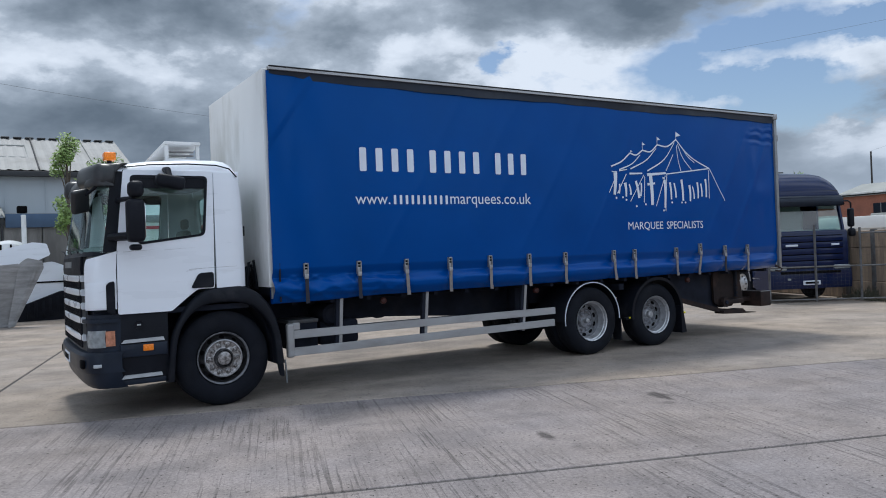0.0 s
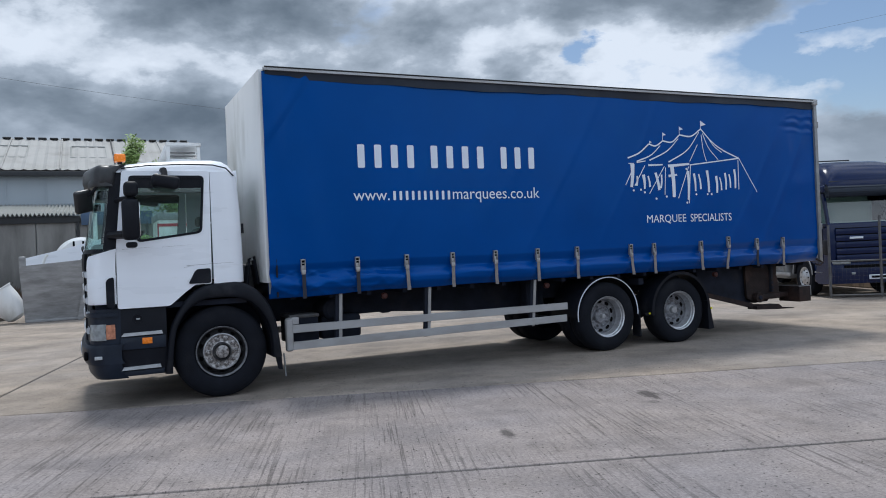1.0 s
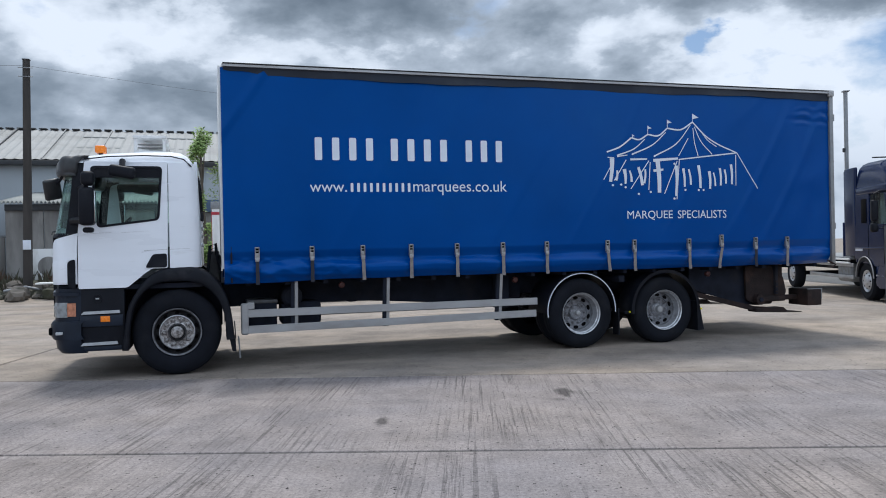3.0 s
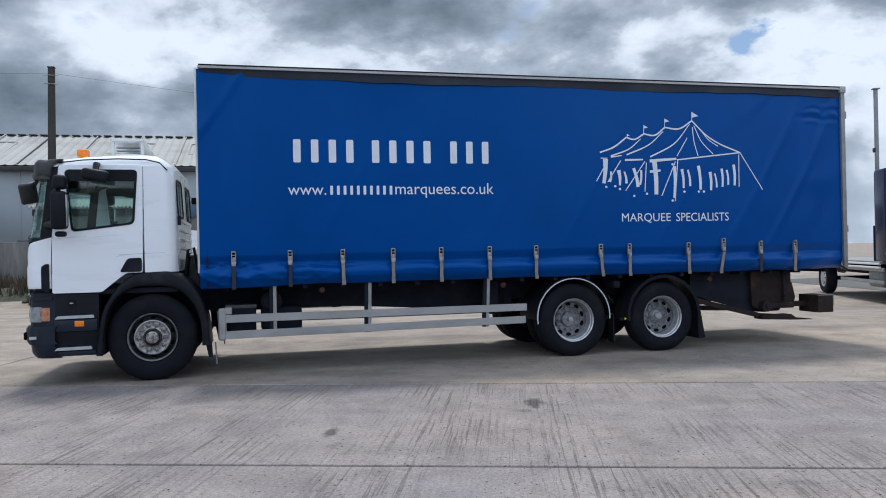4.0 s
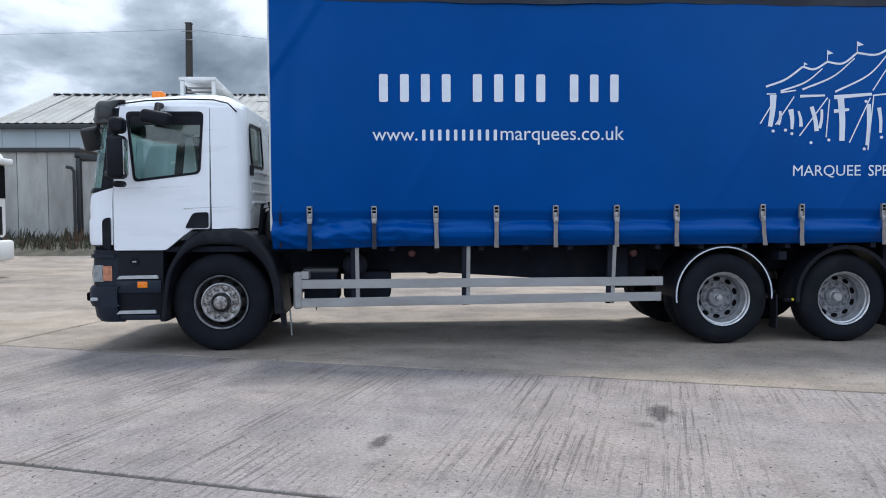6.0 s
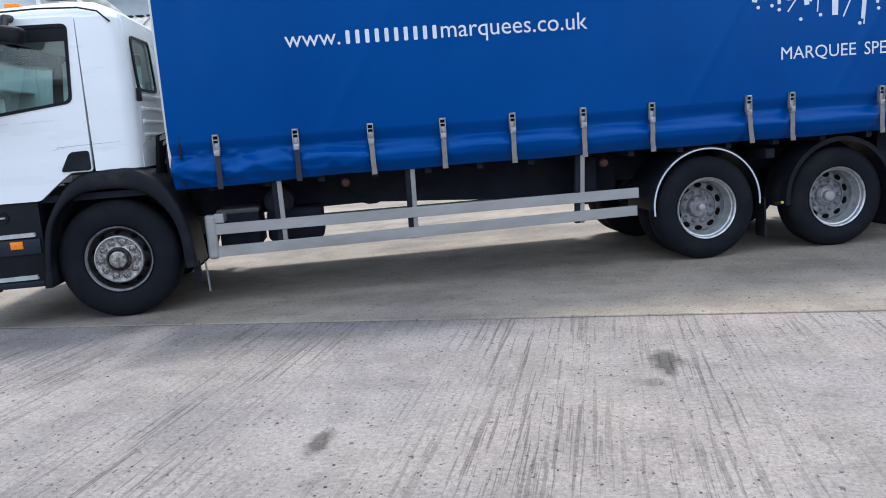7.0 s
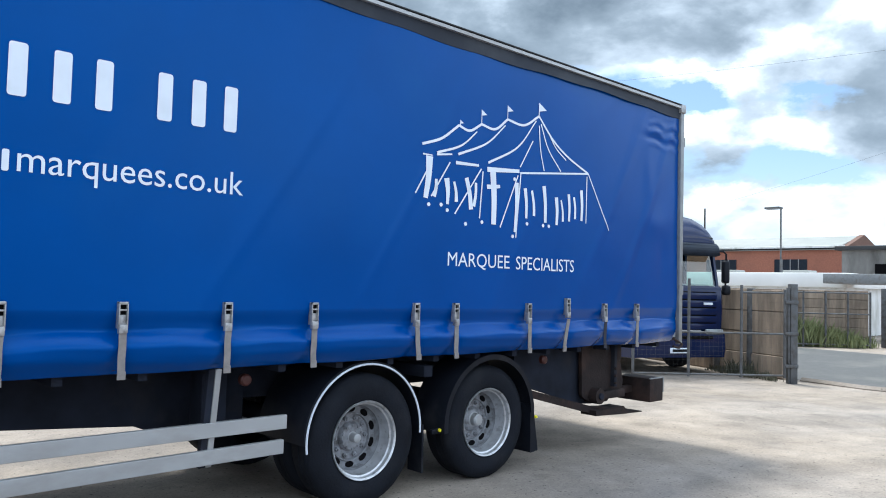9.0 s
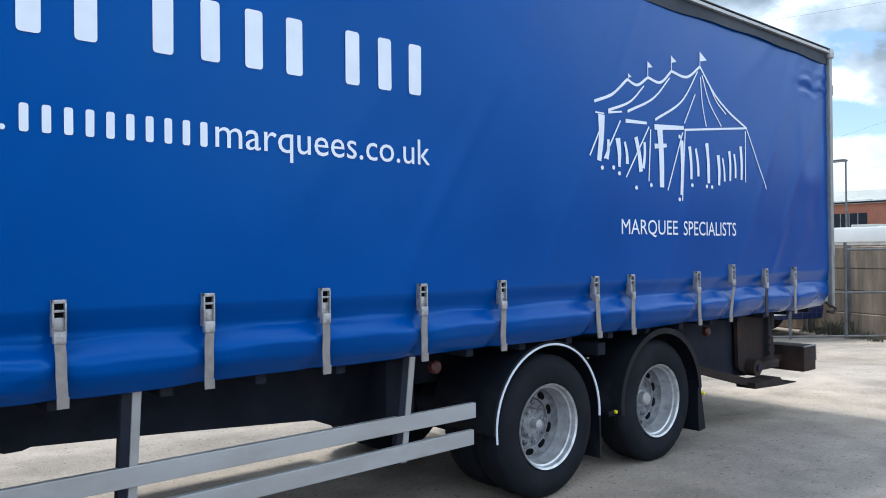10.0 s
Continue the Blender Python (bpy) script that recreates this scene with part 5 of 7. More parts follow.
# side guard
guard = part("side_guard", box(3.20, 7.30, 9.0, 9.04, 0.675, 0.775, 0.004), ALU, lorry, "two-rail aluminium side guard", smooth=0)
bm = bmesh.new()
add_box(bm, 3.20, 7.28, 9.0, 9.04, 0.465, 0.565, 0.004)
for v in bm.verts:
    v.co.z += 0.035 * max(0, (v.co.x - 5.2) / 2.1)
part("guard_rail", bm, ALU, guard, smooth=0)
part("guard_end", box(3.125, 3.225, 8.985, 9.06, 0.45, 0.865, 0.03, 3), ALU, guard, smooth=0)
part("guard_bracket", box(3.21, 3.30, 9.0, 9.2, 0.78, 0.87, 0.01), ALU, guard, smooth=0)
for x in (3.84, 5.08, 6.73):
    for name, bm, mat in (("hanger_web", box(x - 0.07, x - 0.023, 9.05, 9.10, 0.47, 1.14, 0.004), CHASSIS), ("guard_hanger", box(x - 0.022, x + 0.022, 9.045, 9.085, 0.47, 1.14, 0.006), ALU)):
        for v in bm.verts:
            v.co.y -= 0.22 * max(0.0, v.co.z - 0.70)
        part(name, bm, mat, guard, smooth=0)
bm = mirrored(box(3.20, 7.30, 9.0, 9.04, 0.675, 0.775, 0.004))
add_box(bm, 3.20, 7.28, 11.20, 11.24, 0.475, 0.575, 0.004)
part("side_guard", bm, ALU, lorry, smooth=0)


# wheels
def tyre_profile(r, w):
    return [(0.295, 0.03), (0.31, 0.0), (0.33, -0.012), (0.40, -0.022), (r - 0.07, -0.018), (r - 0.035, 0.0), (r - 0.012, 0.018), (r - 0.002, 0.04), (r, 0.055), (r - 0.006, 0.060), (r - 0.006, 0.068), (r, 0.073),
            (r, w / 2 - 0.008), (r - 0.008, w / 2 - 0.004), (r - 0.008, w / 2 + 0.004), (r, w / 2 + 0.008), (r, w - 0.05), (r - 0.02, w - 0.01), (r - 0.05, w + 0.01), (0.33, w + 0.012), (0.295, w - 0.03)]


def wheel(x, z, r, y, w, kind, far=False, twin=False):
    hub = new("wheel")
    hub.parent = lorry
    fix = mirrored if far else (lambda b: b)
    bm = bmesh.new()
    add_lathe(bm, tyre_profile(r, w), x, z, 56, y)
    part("tyre", fix(bm), RUBBER, hub, "worn black tyre")
    if twin:
        bm = bmesh.new()
        add_lathe(bm, tyre_profile(r, w), x, z, 48, y + w + 0.04)
        part("tyre", fix(bm), RUBBER, hub)
    rim, dish = bmesh.new(), bmesh.new()
    face, cup, cap = bmesh.new(), bmesh.new(), bmesh.new()
    if kind == "front":
        add_lathe(rim, [(0.288, y + 0.2), (0.290, y + 0.02), (0.300, y - 0.004), (0.296, y - 0.012), (0.284, y + 0.004), (0.280, y + 0.02)], x, z, 48)
        add_lathe(dish, [(0.280, y + 0.02), (0.270, y + 0.06), (0.255, y + 0.08), (0.235, y + 0.055), (0.214, y + 0.015)], x, z, 48)
        add_lathe(cap, [(0.216, y + 0.02), (0.217, y - 0.006), (0.213, y - 0.016), (0.206, y - 0.018), (0.202, y - 0.008)], x, z, 48)
        add_lathe(face, [(0.203, y - 0.009), (0.192, y - 0.002), (0.125, y - 0.002), (0.112, y - 0.010)], x, z, 48)
        add_lathe(face, [(0.082, y - 0.024), (0.074, y - 0.044), (0.045, y - 0.052), (0.016, y - 0.052), (0.013, y - 0.046), (0, y - 0.046)], x, z, 32)
        add_lathe(cup, [(0.112, y - 0.010), (0.104, y - 0.036), (0.094, y - 0.040), (0.085, y - 0.012), (0.080, y - 0.012)], x, z, 32)
        part("hub_cup", fix(cup), STEEL_DARK, hub, "dark ring round the hub")
        part("hub_face", fix(face), STEEL_MID, hub, "scuffed shiny hub face")
        part("trim_ring", fix(cap), STEEL, hub, "bright trim ring")
        nuts, rn, yn, holes, rh, yh = 10, 0.157, y - 0.002, 10, 0.240, y + 0.056
        size, nut_line = (0.018, 0.028), [(0.031, 0.002), (0.030, -0.012), (0.024, -0.016), (0.019, -0.006), (0.012, -0.008), (0.011, -0.026), (0, -0.027)]
    else:
        d = 0.190
        add_lathe(rim, [(0.288, y + 0.2), (0.292, y + 0.02), (0.308, y - 0.004), (0.305, y - 0.015), (0.292, y - 0.004), (0.286, y + 0.026), (0.274, y + 0.032), (0.266, y + 0.10), (0.256, y + 0.135)], x, z, 56)
        add_lathe(dish, [(0.256, y + 0.135), (0.250, y + d - 0.012), (0.242, y + d), (0.196, y + d + 0.002), (0.191, y + d - 0.012), (0.183, y + d - 0.012), (0.178, y + d + 0.010), (0.114, y + d + 0.010)], x, z, 56)
        if kind == "drive":
            add_lathe(cup, [(0.116, y + d + 0.010), (0.109, y + 0.170), (0.100, y + 0.158), (0.044, y + 0.156)], x, z, 40)
            add_lathe(cap, [(0.045, y + 0.157), (0.037, y + 0.154), (0.034, y + 0.090), (0.022, y + 0.082), (0, y + 0.081)], x, z, 24)
            for i in range(10):
                a = 2 * math.pi * (i + 0.5) / 10
                add_lathe(cup, [(0, y + 0.146), (0.011, y + 0.147), (0.013, y + 0.162)], x + 0.093 * math.cos(a), z + 0.093 * math.sin(a), 8)
        else:
            add_lathe(cup, [(0.116, y + d + 0.010), (0.100, y + 0.178), (0.080, y + 0.168), (0.066, y + 0.166)], x, z, 40)
            add_lathe(cap, [(0.070, y + 0.167), (0.058, y + 0.160), (0.055, y + 0.112), (0.043, y + 0.098), (0, y + 0.092)], x, z, 28)
        part("hub", fix(cup), STEEL_DULL, hub, "grimy bolted hub")
        part("hub_cap", fix(cap), ALU, hub, "worn silver hub cap")
        nuts, rn, yn, holes, rh, yh = 10, 0.149, y + d + 0.010, 10, 0.219, y + d - 0.001
        size, nut_line = (0.0245, 0.040), [(0, -0.036), (0.010, -0.034), (0.012, -0.022), (0.020, -0.020), (0.021, 0), (0.022, 0.010)]
    part("rim", fix(rim), STEEL_DULL if kind == "front" else STEEL, hub, "dirty silver steel rim")
    part("dish", fix(dish), STEEL_DARK if kind == "front" else STEEL_DULL, hub, "grimy recessed wheel dish")
    for i in range(holes):
        a = 2 * math.pi * (i + 0.5) / holes
        hole = bmesh.new()
        ca, sa = math.cos(a), math.sin(a)
        ring = []
        for s in range(14):
            u, v = size[0] * math.cos(2 * math.pi * s / 14), size[1] * math.sin(2 * math.pi * s / 14)
            ring.append(((rh + u) * ca - v * sa, (rh + u) * sa + v * ca))
        face = []
        for px, pz in ring:
            rr = math.hypot(px, pz)
            face.append(hole.verts.new((x + px, yh - 0.004 + (rr - rh) * (1.2 if kind == "front" else 0.0), z + pz)))
        hole.faces.new(face)
        back = [hole.verts.new((v.co.x, v.co.y + 0.02, v.co.z)) for v in face]
        for s in range(14):
            hole.faces.new((face[s], face[(s + 1) % 14], back[(s + 1) % 14], back[s]))
        part("hand_hole", fix(hole), DARK, hub, smooth=0)
    for i in range(nuts):
        a = 2 * math.pi * i / nuts
        nut = bmesh.new()
        add_lathe(nut, [(r1, yn + dy) for r1, dy in nut_line], x + rn * math.cos(a), z + rn * math.sin(a), 14 if kind == "front" else 6)
        part("wheel_nut", fix(nut), STEEL_MID if kind == "front" else STEEL_DULL, hub, smooth=0)
    return hub


for far in (False, True):
    wheel(2.345, 0.54, 0.54, 8.95, 0.30, "front", far)
    wheel(7.985, 0.515, 0.515, 8.972, 0.27, "drive", far, twin=True)
    wheel(9.41, 0.505, 0.510, 9.012, 0.30, "tag", far)


# rear mudguards and flaps
def arch(x, z, r, y0, y1, a0, a1, thick=0.018, lip=0.03, seg=26):
    bm = bmesh.new()
    rows = []
    for i in range(seg + 1):
        a = radians(a0 + (a1 - a0) * i / seg)
        c, s = math.cos(a), math.sin(a)
        prof = [(r, y1), (r, y0 + 0.012), (r - 0.004, y0), (r - lip, y0), (r - lip, y0 + 0.012), (r - thick, y0 + 0.02), (r - thick, y1)]
        rows.append([bm.verts.new((x + rr * c, y, z + rr * s)) for rr, y in prof])
    k = len(rows[0])
    for a, b in zip(rows, rows[1:]):
        for i in range(k):
            bm.faces.new((a[i], a[(i + 1) % k], b[(i + 1) % k], b[i]))
    bm.faces.new(rows[0])
    bm.faces.new(rows[-1][::-1])
    return bm


for far in (False, True):
    fix = mirrored if far else (lambda b: b)
    g = part("mudguard", fix(arch(7.985, 0.558, 0.575, 8.95, 9.60, 182, 0, lip=0.028)), BLACK, lorry, "black mudguard with a bare white edge")
    edge = bmesh.new()
    add_tube(edge, [(7.985 + 0.550 * math.cos(radians(a)), 8.944, 0.558 + 0.550 * math.sin(radians(a))) for a in range(188, -8, -6)], 0.0085, 6)
    part("edge_trim", fix(edge), INK, g, "white bare edge")
    part("mudguard", fix(arch(9.41, 0.53, 0.595, 8.95, 9.35, 186, 2, lip=0.05)), BLACK, lorry, "black plastic mudguard")
    flap = bmesh.new()
    add_plate(flap, [(9.06, 0.16), (9.24, 0.16), (9.24, 0.56), (9.06, 0.56)], [], 8.615, 8.635)
    for v in flap.verts:
        v.co = Vector((v.co.y + 0.02 * (0.56 - v.co.z), v.co.x - 0.05, v.co.z))
    part("mud_flap", fix(flap), BLACK, lorry)
    flap = bmesh.new()
    add_plate(flap, rounded([(9.965, 0.62), (10.005, 0.62), (10.085, 0.17), (9.975, 0.16)], 0.01), [], 8.97, 9.35)
    part("mud_flap", fix(flap), BLACK, lorry, "black rubber mud flap")
    for x, y in ((8.80, 8.99), (10.02, 8.945)):
        bm = bmesh.new()
        add_lathe(bm, [(0, y - 0.012), (0.013, y - 0.010), (0.015, y), (0.015, y + 0.01)], x, 0.50, 14)
        part("reflector", fix(bm), YELLOW, lorry, "small yellow reflector")
    part("reflector_arm", fix(box(8.72, 8.82, 8.995, 9.03, 0.47, 0.51, 0.004)), BLACK, lorry)
    part("mudguard_stay", fix(box(8.66, 8.76, 9.05, 9.7, 0.95, 1.05, 0.01)), CHASSIS, lorry)

# rear end: brown subframe, tail-lift arms, underrun block, foot plate
for fix in ((lambda b: b), mirrored):
    part("rear_subframe", fix(plate(rounded([(10.0, 0.82), (10.25, 0.72), (11.05, 0.50), (11.30, 0.48), (11.50, 0.53), (11.56, 0.66), (11.56, 1.14), (10.0, 1.14)], 0.03), [rounded([(11.10, 0.64), (11.16, 0.64), (11.16, 0.69), (11.10, 0.69)], 0.02)], 9.22, 9.26)), CHASSIS, lorry, "dirty black tail-lift subframe")
    part("rear_gusset", fix(plate(rounded([(11.02, 0.58), (11.22, 0.50), (11.50, 0.50), (11.58, 0.66), (11.58, 0.9), (11.52, 1.12), (11.0, 1.12)], 0.04), [], 9.15, 9.19)), RUST, lorry, "rust-brown rounded gusset plate")
    part("rear_upright", fix(box(11.545, 11.60, 9.10, 9.24, 0.66, 1.16, 0.008)), CHASSIS, lorry)
    part("hinge_lug", fix(plate(rounded([(11.58, 0.58), (11.76, 0.58), (11.80, 0.70), (11.74, 0.94), (11.66, 0.98), (11.58, 0.90)], 0.03), [], 9.16, 9.24)), RUST, lorry, "rust-brown hinge lug")
    for z in (0.70, 0.78, 0.86):
        part("bolt", fix(tube([(11.56, 9.085, z), (11.56, 9.105, z)], 0.016, 6)), RUST, lorry)
    part("lift_arm", fix(plate([(10.05, 0.745), (10.05, 0.675), (11.15, 0.40), (11.4, 0.385), (11.4, 0.455), (11.15, 0.475)], [], 9.10, 9.18)), RUST, lorry)
    part("lift_pivot", fix(tube([(11.22, 9.05, 0.585), (11.22, 9.35, 0.585)], 0.085, 20)), RUST, lorry)
    part("pivot_pin", fix(tube([(11.22, 9.03, 0.585), (11.22, 9.06, 0.585)], 0.035, 12)), CHASSIS, lorry)
    part("lift_beam", fix(box(11.20, 11.70, 9.06, 9.16, 0.545, 0.63, 0.012)), RUST, lorry)
    part("underrun_arm", fix(box(11.55, 12.08, 9.20, 9.28, 0.55, 0.63, 0.008)), RUST, lorry)
    block = part("underrun_block", fix(box(12.05, 12.33, 8.96, 9.40, 0.46, 0.73, 0.012)), RUST, lorry, "brown steel underrun block with a scuffed edge")
    # pale strips along the block's top and outer edges
    part("scuffed_edge", fix(box(12.05, 12.335, 8.955, 8.975, 0.722, 0.735, 0.003)), GALV, block, "pale strip along the block's top edge")
    part("scuffed_edge", fix(box(12.318, 12.334, 8.954, 8.97, 0.56, 0.72, 0.003)), GALV, block)
    step = bmesh.new()
    add_plate(step, [(11.10, 0.445), (11.62, 0.45), (11.70, 0.39), (11.98, 0.365), (11.98, 0.355), (11.6, 0.365), (11.10, 0.39)], [], 9.02, 9.22)
    part("foot_plate", fix(step), RUST, lorry, "worn brown folding foot plate")
    part("lift_ram", fix(tube([(10.3, 9.3, 0.86), (11.3, 9.3, 0.62)], 0.05, 10)), RUST, lorry)
part("rear_crossbeam", box(11.60, 11.68, 9.1, 11.1, 0.95, 1.14, 0.01), RUST, lorry)

# ---- cab ----
FRONT = [(1.22, 8.87), (1.05, 8.87), (0.95, 8.885), (0.885, 8.94), (0.845, 9.02), (0.815, 9.15)]
MIDDLE = [(0.815, 9.15), (0.79, 9.4), (0.78, 9.7), (0.775, MID), (0.78, 2 * MID - 9.7), (0.79, 2 * MID - 9.4), (0.815, 2 * MID - 9.15)]
WINDOW = [(1.405, 2.60), (2.195, 2.60), (2.15, 1.965), (1.47, 1.88)]
for far in (False, True):
    fix = mirrored if far else (lambda b: b)
    outer = rounded([(1.325, 2.675), (2.275, 2.675), (2.255, 1.352), (2.07, 1.352), (1.97, 1.28), (1.78, 1.125), (1.228, 1.125), (1.235, 1.81)], 0.025, 3)
    door = part("cab_door", fix(plate(outer, [rounded(WINDOW, 0.05, 4)], 8.87, 8.915)), WHITE, lorry, "white cab door with faint scuffs")
    seal_o, seal_i = rounded([(1.385, 2.62), (2.215, 2.62), (2.168, 1.95), (1.452, 1.86)], 0.06, 4), rounded([(1.415, 2.592), (2.185, 2.592), (2.142, 1.972), (1.475, 1.893)], 0.05, 4)
    part("window_seal", fix(plate(seal_o, [seal_i], 8.864, 8.878)), BLACK, door)
    # black strip stands in for the shaded roof interior behind the glass
    part("window_visor", fix(plate(rounded([(1.40, 2.605), (2.20, 2.605), (2.185, 2.478), (1.43, 2.478)], 0.02), [], 8.875, 8.885)), BLACK, door, "black strip for the shaded interior along the window top")
    pane = part("door_window", fix(plate(rounded(WINDOW, 0.05, 4), [], 8.892, 8.896)), GLASS, door, "tinted side window", smooth=0)
    pane.visible_shadow = False
    part("door_handle", fix(plate(rounded([(1.99, 1.362), (2.245, 1.362), (2.245, 1.535), (2.10, 1.53), (2.07, 1.51)], 0.03, 4), [], 8.858, 8.88)), BLACK, door, "black recessed door handle panel")
    part("door_gap", fix(plate([(1.222, 1.14), (1.232, 1.14), (1.330, 2.67), (1.318, 2.67)], [], 8.872, 8.91)), BLACK, lorry)
    # side panel behind the door, turning into the back wall
    rear = [(2.285, 8.87), (2.46, 8.872), (2.55, 8.885), (2.615, 8.93), (2.645, 9.0), (2.65, 9.08)]
    bm = sweep(rear[::-1], [(1.352, 0, 1), (1.6, 0, 1), (2.2, -0.012, 1), (2.5, -0.03, 1), (2.60, -0.042, 0.999), (2.665, -0.055, 0.998)], 0.03)
    for v in bm.verts:
        if v.co.x < 2.30:
            v.co.x = 2.28
    part("cab_side", fix(bm), WHITE, lorry, "white cab side panel")
    # front corner panels
    bm = sweep(FRONT[:5], [(1.185, 0, 1), (1.30, 0, 1), (1.60, 0, 1), (1.76, 0.01, 1), (1.80, 0.03, 1)], 0.03)
    for v in bm.verts:
        if v.co.z > 1.7:
            v.co.z += (v.co.x - 1.22) * 0.22
    part("corner_panel", fix(bm), WHITE, lorry, "white front corner panel")
    part("corner_bulge", fix(sweep([(1.085, 8.855), (0.97, 8.868), (0.888, 8.91), (0.852, 8.97)], [(1.20, 0.01, 1), (1.23, 0, 1), (1.44, 0, 1), (1.475, 0.015, 1)], 0.03)), WHITE, lorry)
    bm = bmesh.new()
    add_plate(bm, rounded([(1.085, 1.17), (1.195, 1.12), (1.195, 1.485), (1.125, 1.475), (1.085, 1.44)], 0.025, 3), [], 8.848, 8.88)
    part("air_deflector", fix(bm), BLACK, lorry, "black vertical corner vane")
    part("a_pillar", fix(sweep([(1.33, 8.875), (1.24, 8.876), (1.15, 8.88), (1.10, 8.885)], [(1.795, 0, 1), (2.15, 0.05, 1), (2.50, 0.09, 0.995), (2.67, 0.12, 0.99)], 0.03)), BLACK, lorry, "black windscreen pillar")
    # lower front: lamp surround, lamp, bumper corner, step well
    part("lamp_surround", fix(sweep([(1.235, 8.90), (1.05, 8.895), (0.95, 8.91), (0.885, 8.965), (0.845, 9.06)], [(0.73, 0.01, 1), (1.13, 0.02, 1)], 0.05)), GREYBLUE, lorry)
    lamp = part("headlamp", fix(sweep([(1.06, 8.882), (0.95, 8.90), (0.888, 8.945), (0.855, 9.01)], [(0.785, 0.005, 1), (0.88, -0.006, 1), (0.965, 0.01, 1)], 0.03)), LAMP, lorry, "clear headlamp")
    part("indicator", fix(sweep([(1.185, 8.888), (1.065, 8.882)], [(0.795, 0, 1), (0.955, 0, 1)], 0.03)), INDICATOR, lamp, "faded orange indicator lens")
    part("lamp_lid", fix(sweep([(1.23, 8.872), (1.05, 8.868), (0.945, 8.885), (0.875, 8.95), (0.84, 9.03), (0.815, 9.15)], [(1.045, 0, 1), (1.085, 0, 1)], 0.06)), GREYBLUE, lorry)
    well = bmesh.new()
    add_box(well, 1.235, 1.74, 8.90, 9.3, 0.36, 1.125, 0.012)
    part("step_well", fix(well), BLACK, lorry, "dark plastic step well")
    part("step_panel", fix(box(1.24, 1.72, 8.875, 8.905, 0.66, 0.80, 0.008)), GREYBLUE, lorry)
    part("step_panel", fix(box(1.26, 1.70, 8.885, 8.91, 0.365, 0.42, 0.008)), GREYBLUE, lorry)
    for x0, x1, z in ((1.25, 1.69, 0.835), (1.24, 1.66, 0.455)):
        bm = bmesh.new()
        add_plate(bm, [(x0, z - 0.022), (x1, z - 0.018), (x1 - 0.01, z + 0.018), (x0 + 0.03, z + 0.012)], [], 8.862, 9.0)
        part("step", fix(bm), TRIM, lorry, "worn grey step tread")
    part("side_indicator", fix(box(1.468, 1.575, 8.864, 8.88, 0.715, 0.785, 0.006)), AMBER, lorry, "amber side marker")
    bm = bmesh.new()
    add_lathe(bm, [(0, 8.893), (0.02, 8.89), (0.03, 8.892), (0.036, 8.888), (0.048, 8.888), (0.05, 8.905)], 1.435, 1.0, 22)
    part("filler_cap", fix(bm), BLACK, lorry, "round black filler cap")
    part("cap_lever", fix(box(1.415, 1.455, 8.882, 8.895, 0.992, 1.008, 0.002)), TRIM, lorry)
    # wheel arch: a domed black wing with a rolled lip
    outer = curve_through([(1.70, 0.35), (1.735, 0.62), (1.79, 0.90), (1.95, 1.17), (2.12, 1.315), (2.32, 1.36), (2.56, 1.355), (2.76, 1.26), (2.91, 1.07), (3.00, 0.80), (3.045, 0.42)])
    inner = curve_through([(1.78, 0.35), (1.805, 0.66), (1.86, 0.90), (1.98, 1.07), (2.14, 1.165), (2.345, 1.185), (2.54, 1.17), (2.70, 1.10), (2.85, 0.93), (2.925, 0.70), (2.94, 0.42)])
    bm = bmesh.new()
    rows = []
    for (x0, z0), (x1, z1) in zip(outer, inner):
        row = [bm.verts.new((x0, 8.93, z0))]
        for t, y in ((0.0, 8.885), (0.10, 8.858), (0.28, 8.845), (0.55, 8.838), (0.80, 8.836), (0.95, 8.842), (1.0, 8.855), (1.0, 9.0)):
            row.append(bm.verts.new((x0 + (x1 - x0) * t, y, z0 + (z1 - z0) * t)))
        rows.append(row)
    for p, q in zip(rows, rows[1:]):
        for k in range(len(p) - 1):
            bm.faces.new((p[k], q[k], q[k + 1], p[k + 1]))
    part("wheel_arch", fix(bm), BLACK, lorry, "domed black plastic front wheel arch", smooth=60)
    for name, line, mat, y0 in (("arch_liner", inner, CHASSIS, 8.99), ("arch_top", outer[18:], BLACK, 8.925)):
        bm = bmesh.new()
        rows = [(bm.verts.new((x, y0, z)), bm.verts.new((x, 9.4, z))) for x, z in line]
        for p, q in zip(rows, rows[1:]):
            bm.faces.new((p[0], p[1], q[1], q[0]))
        part(name, fix(bm), mat, lorry, smooth=60)
    part("arch_flap", fix(plate(rounded([(2.97, 0.46), (3.05, 0.46), (3.06, 0.25), (3.01, 0.26)], 0.01), [], 8.94, 8.97)), BLACK, lorry)
    part("cable_tie", fix(tube([(3.09, 8.99, 0.44), (3.10, 8.99, 0.30), (3.105, 8.99, 0.16)], 0.010, 6)), GALV, lorry)

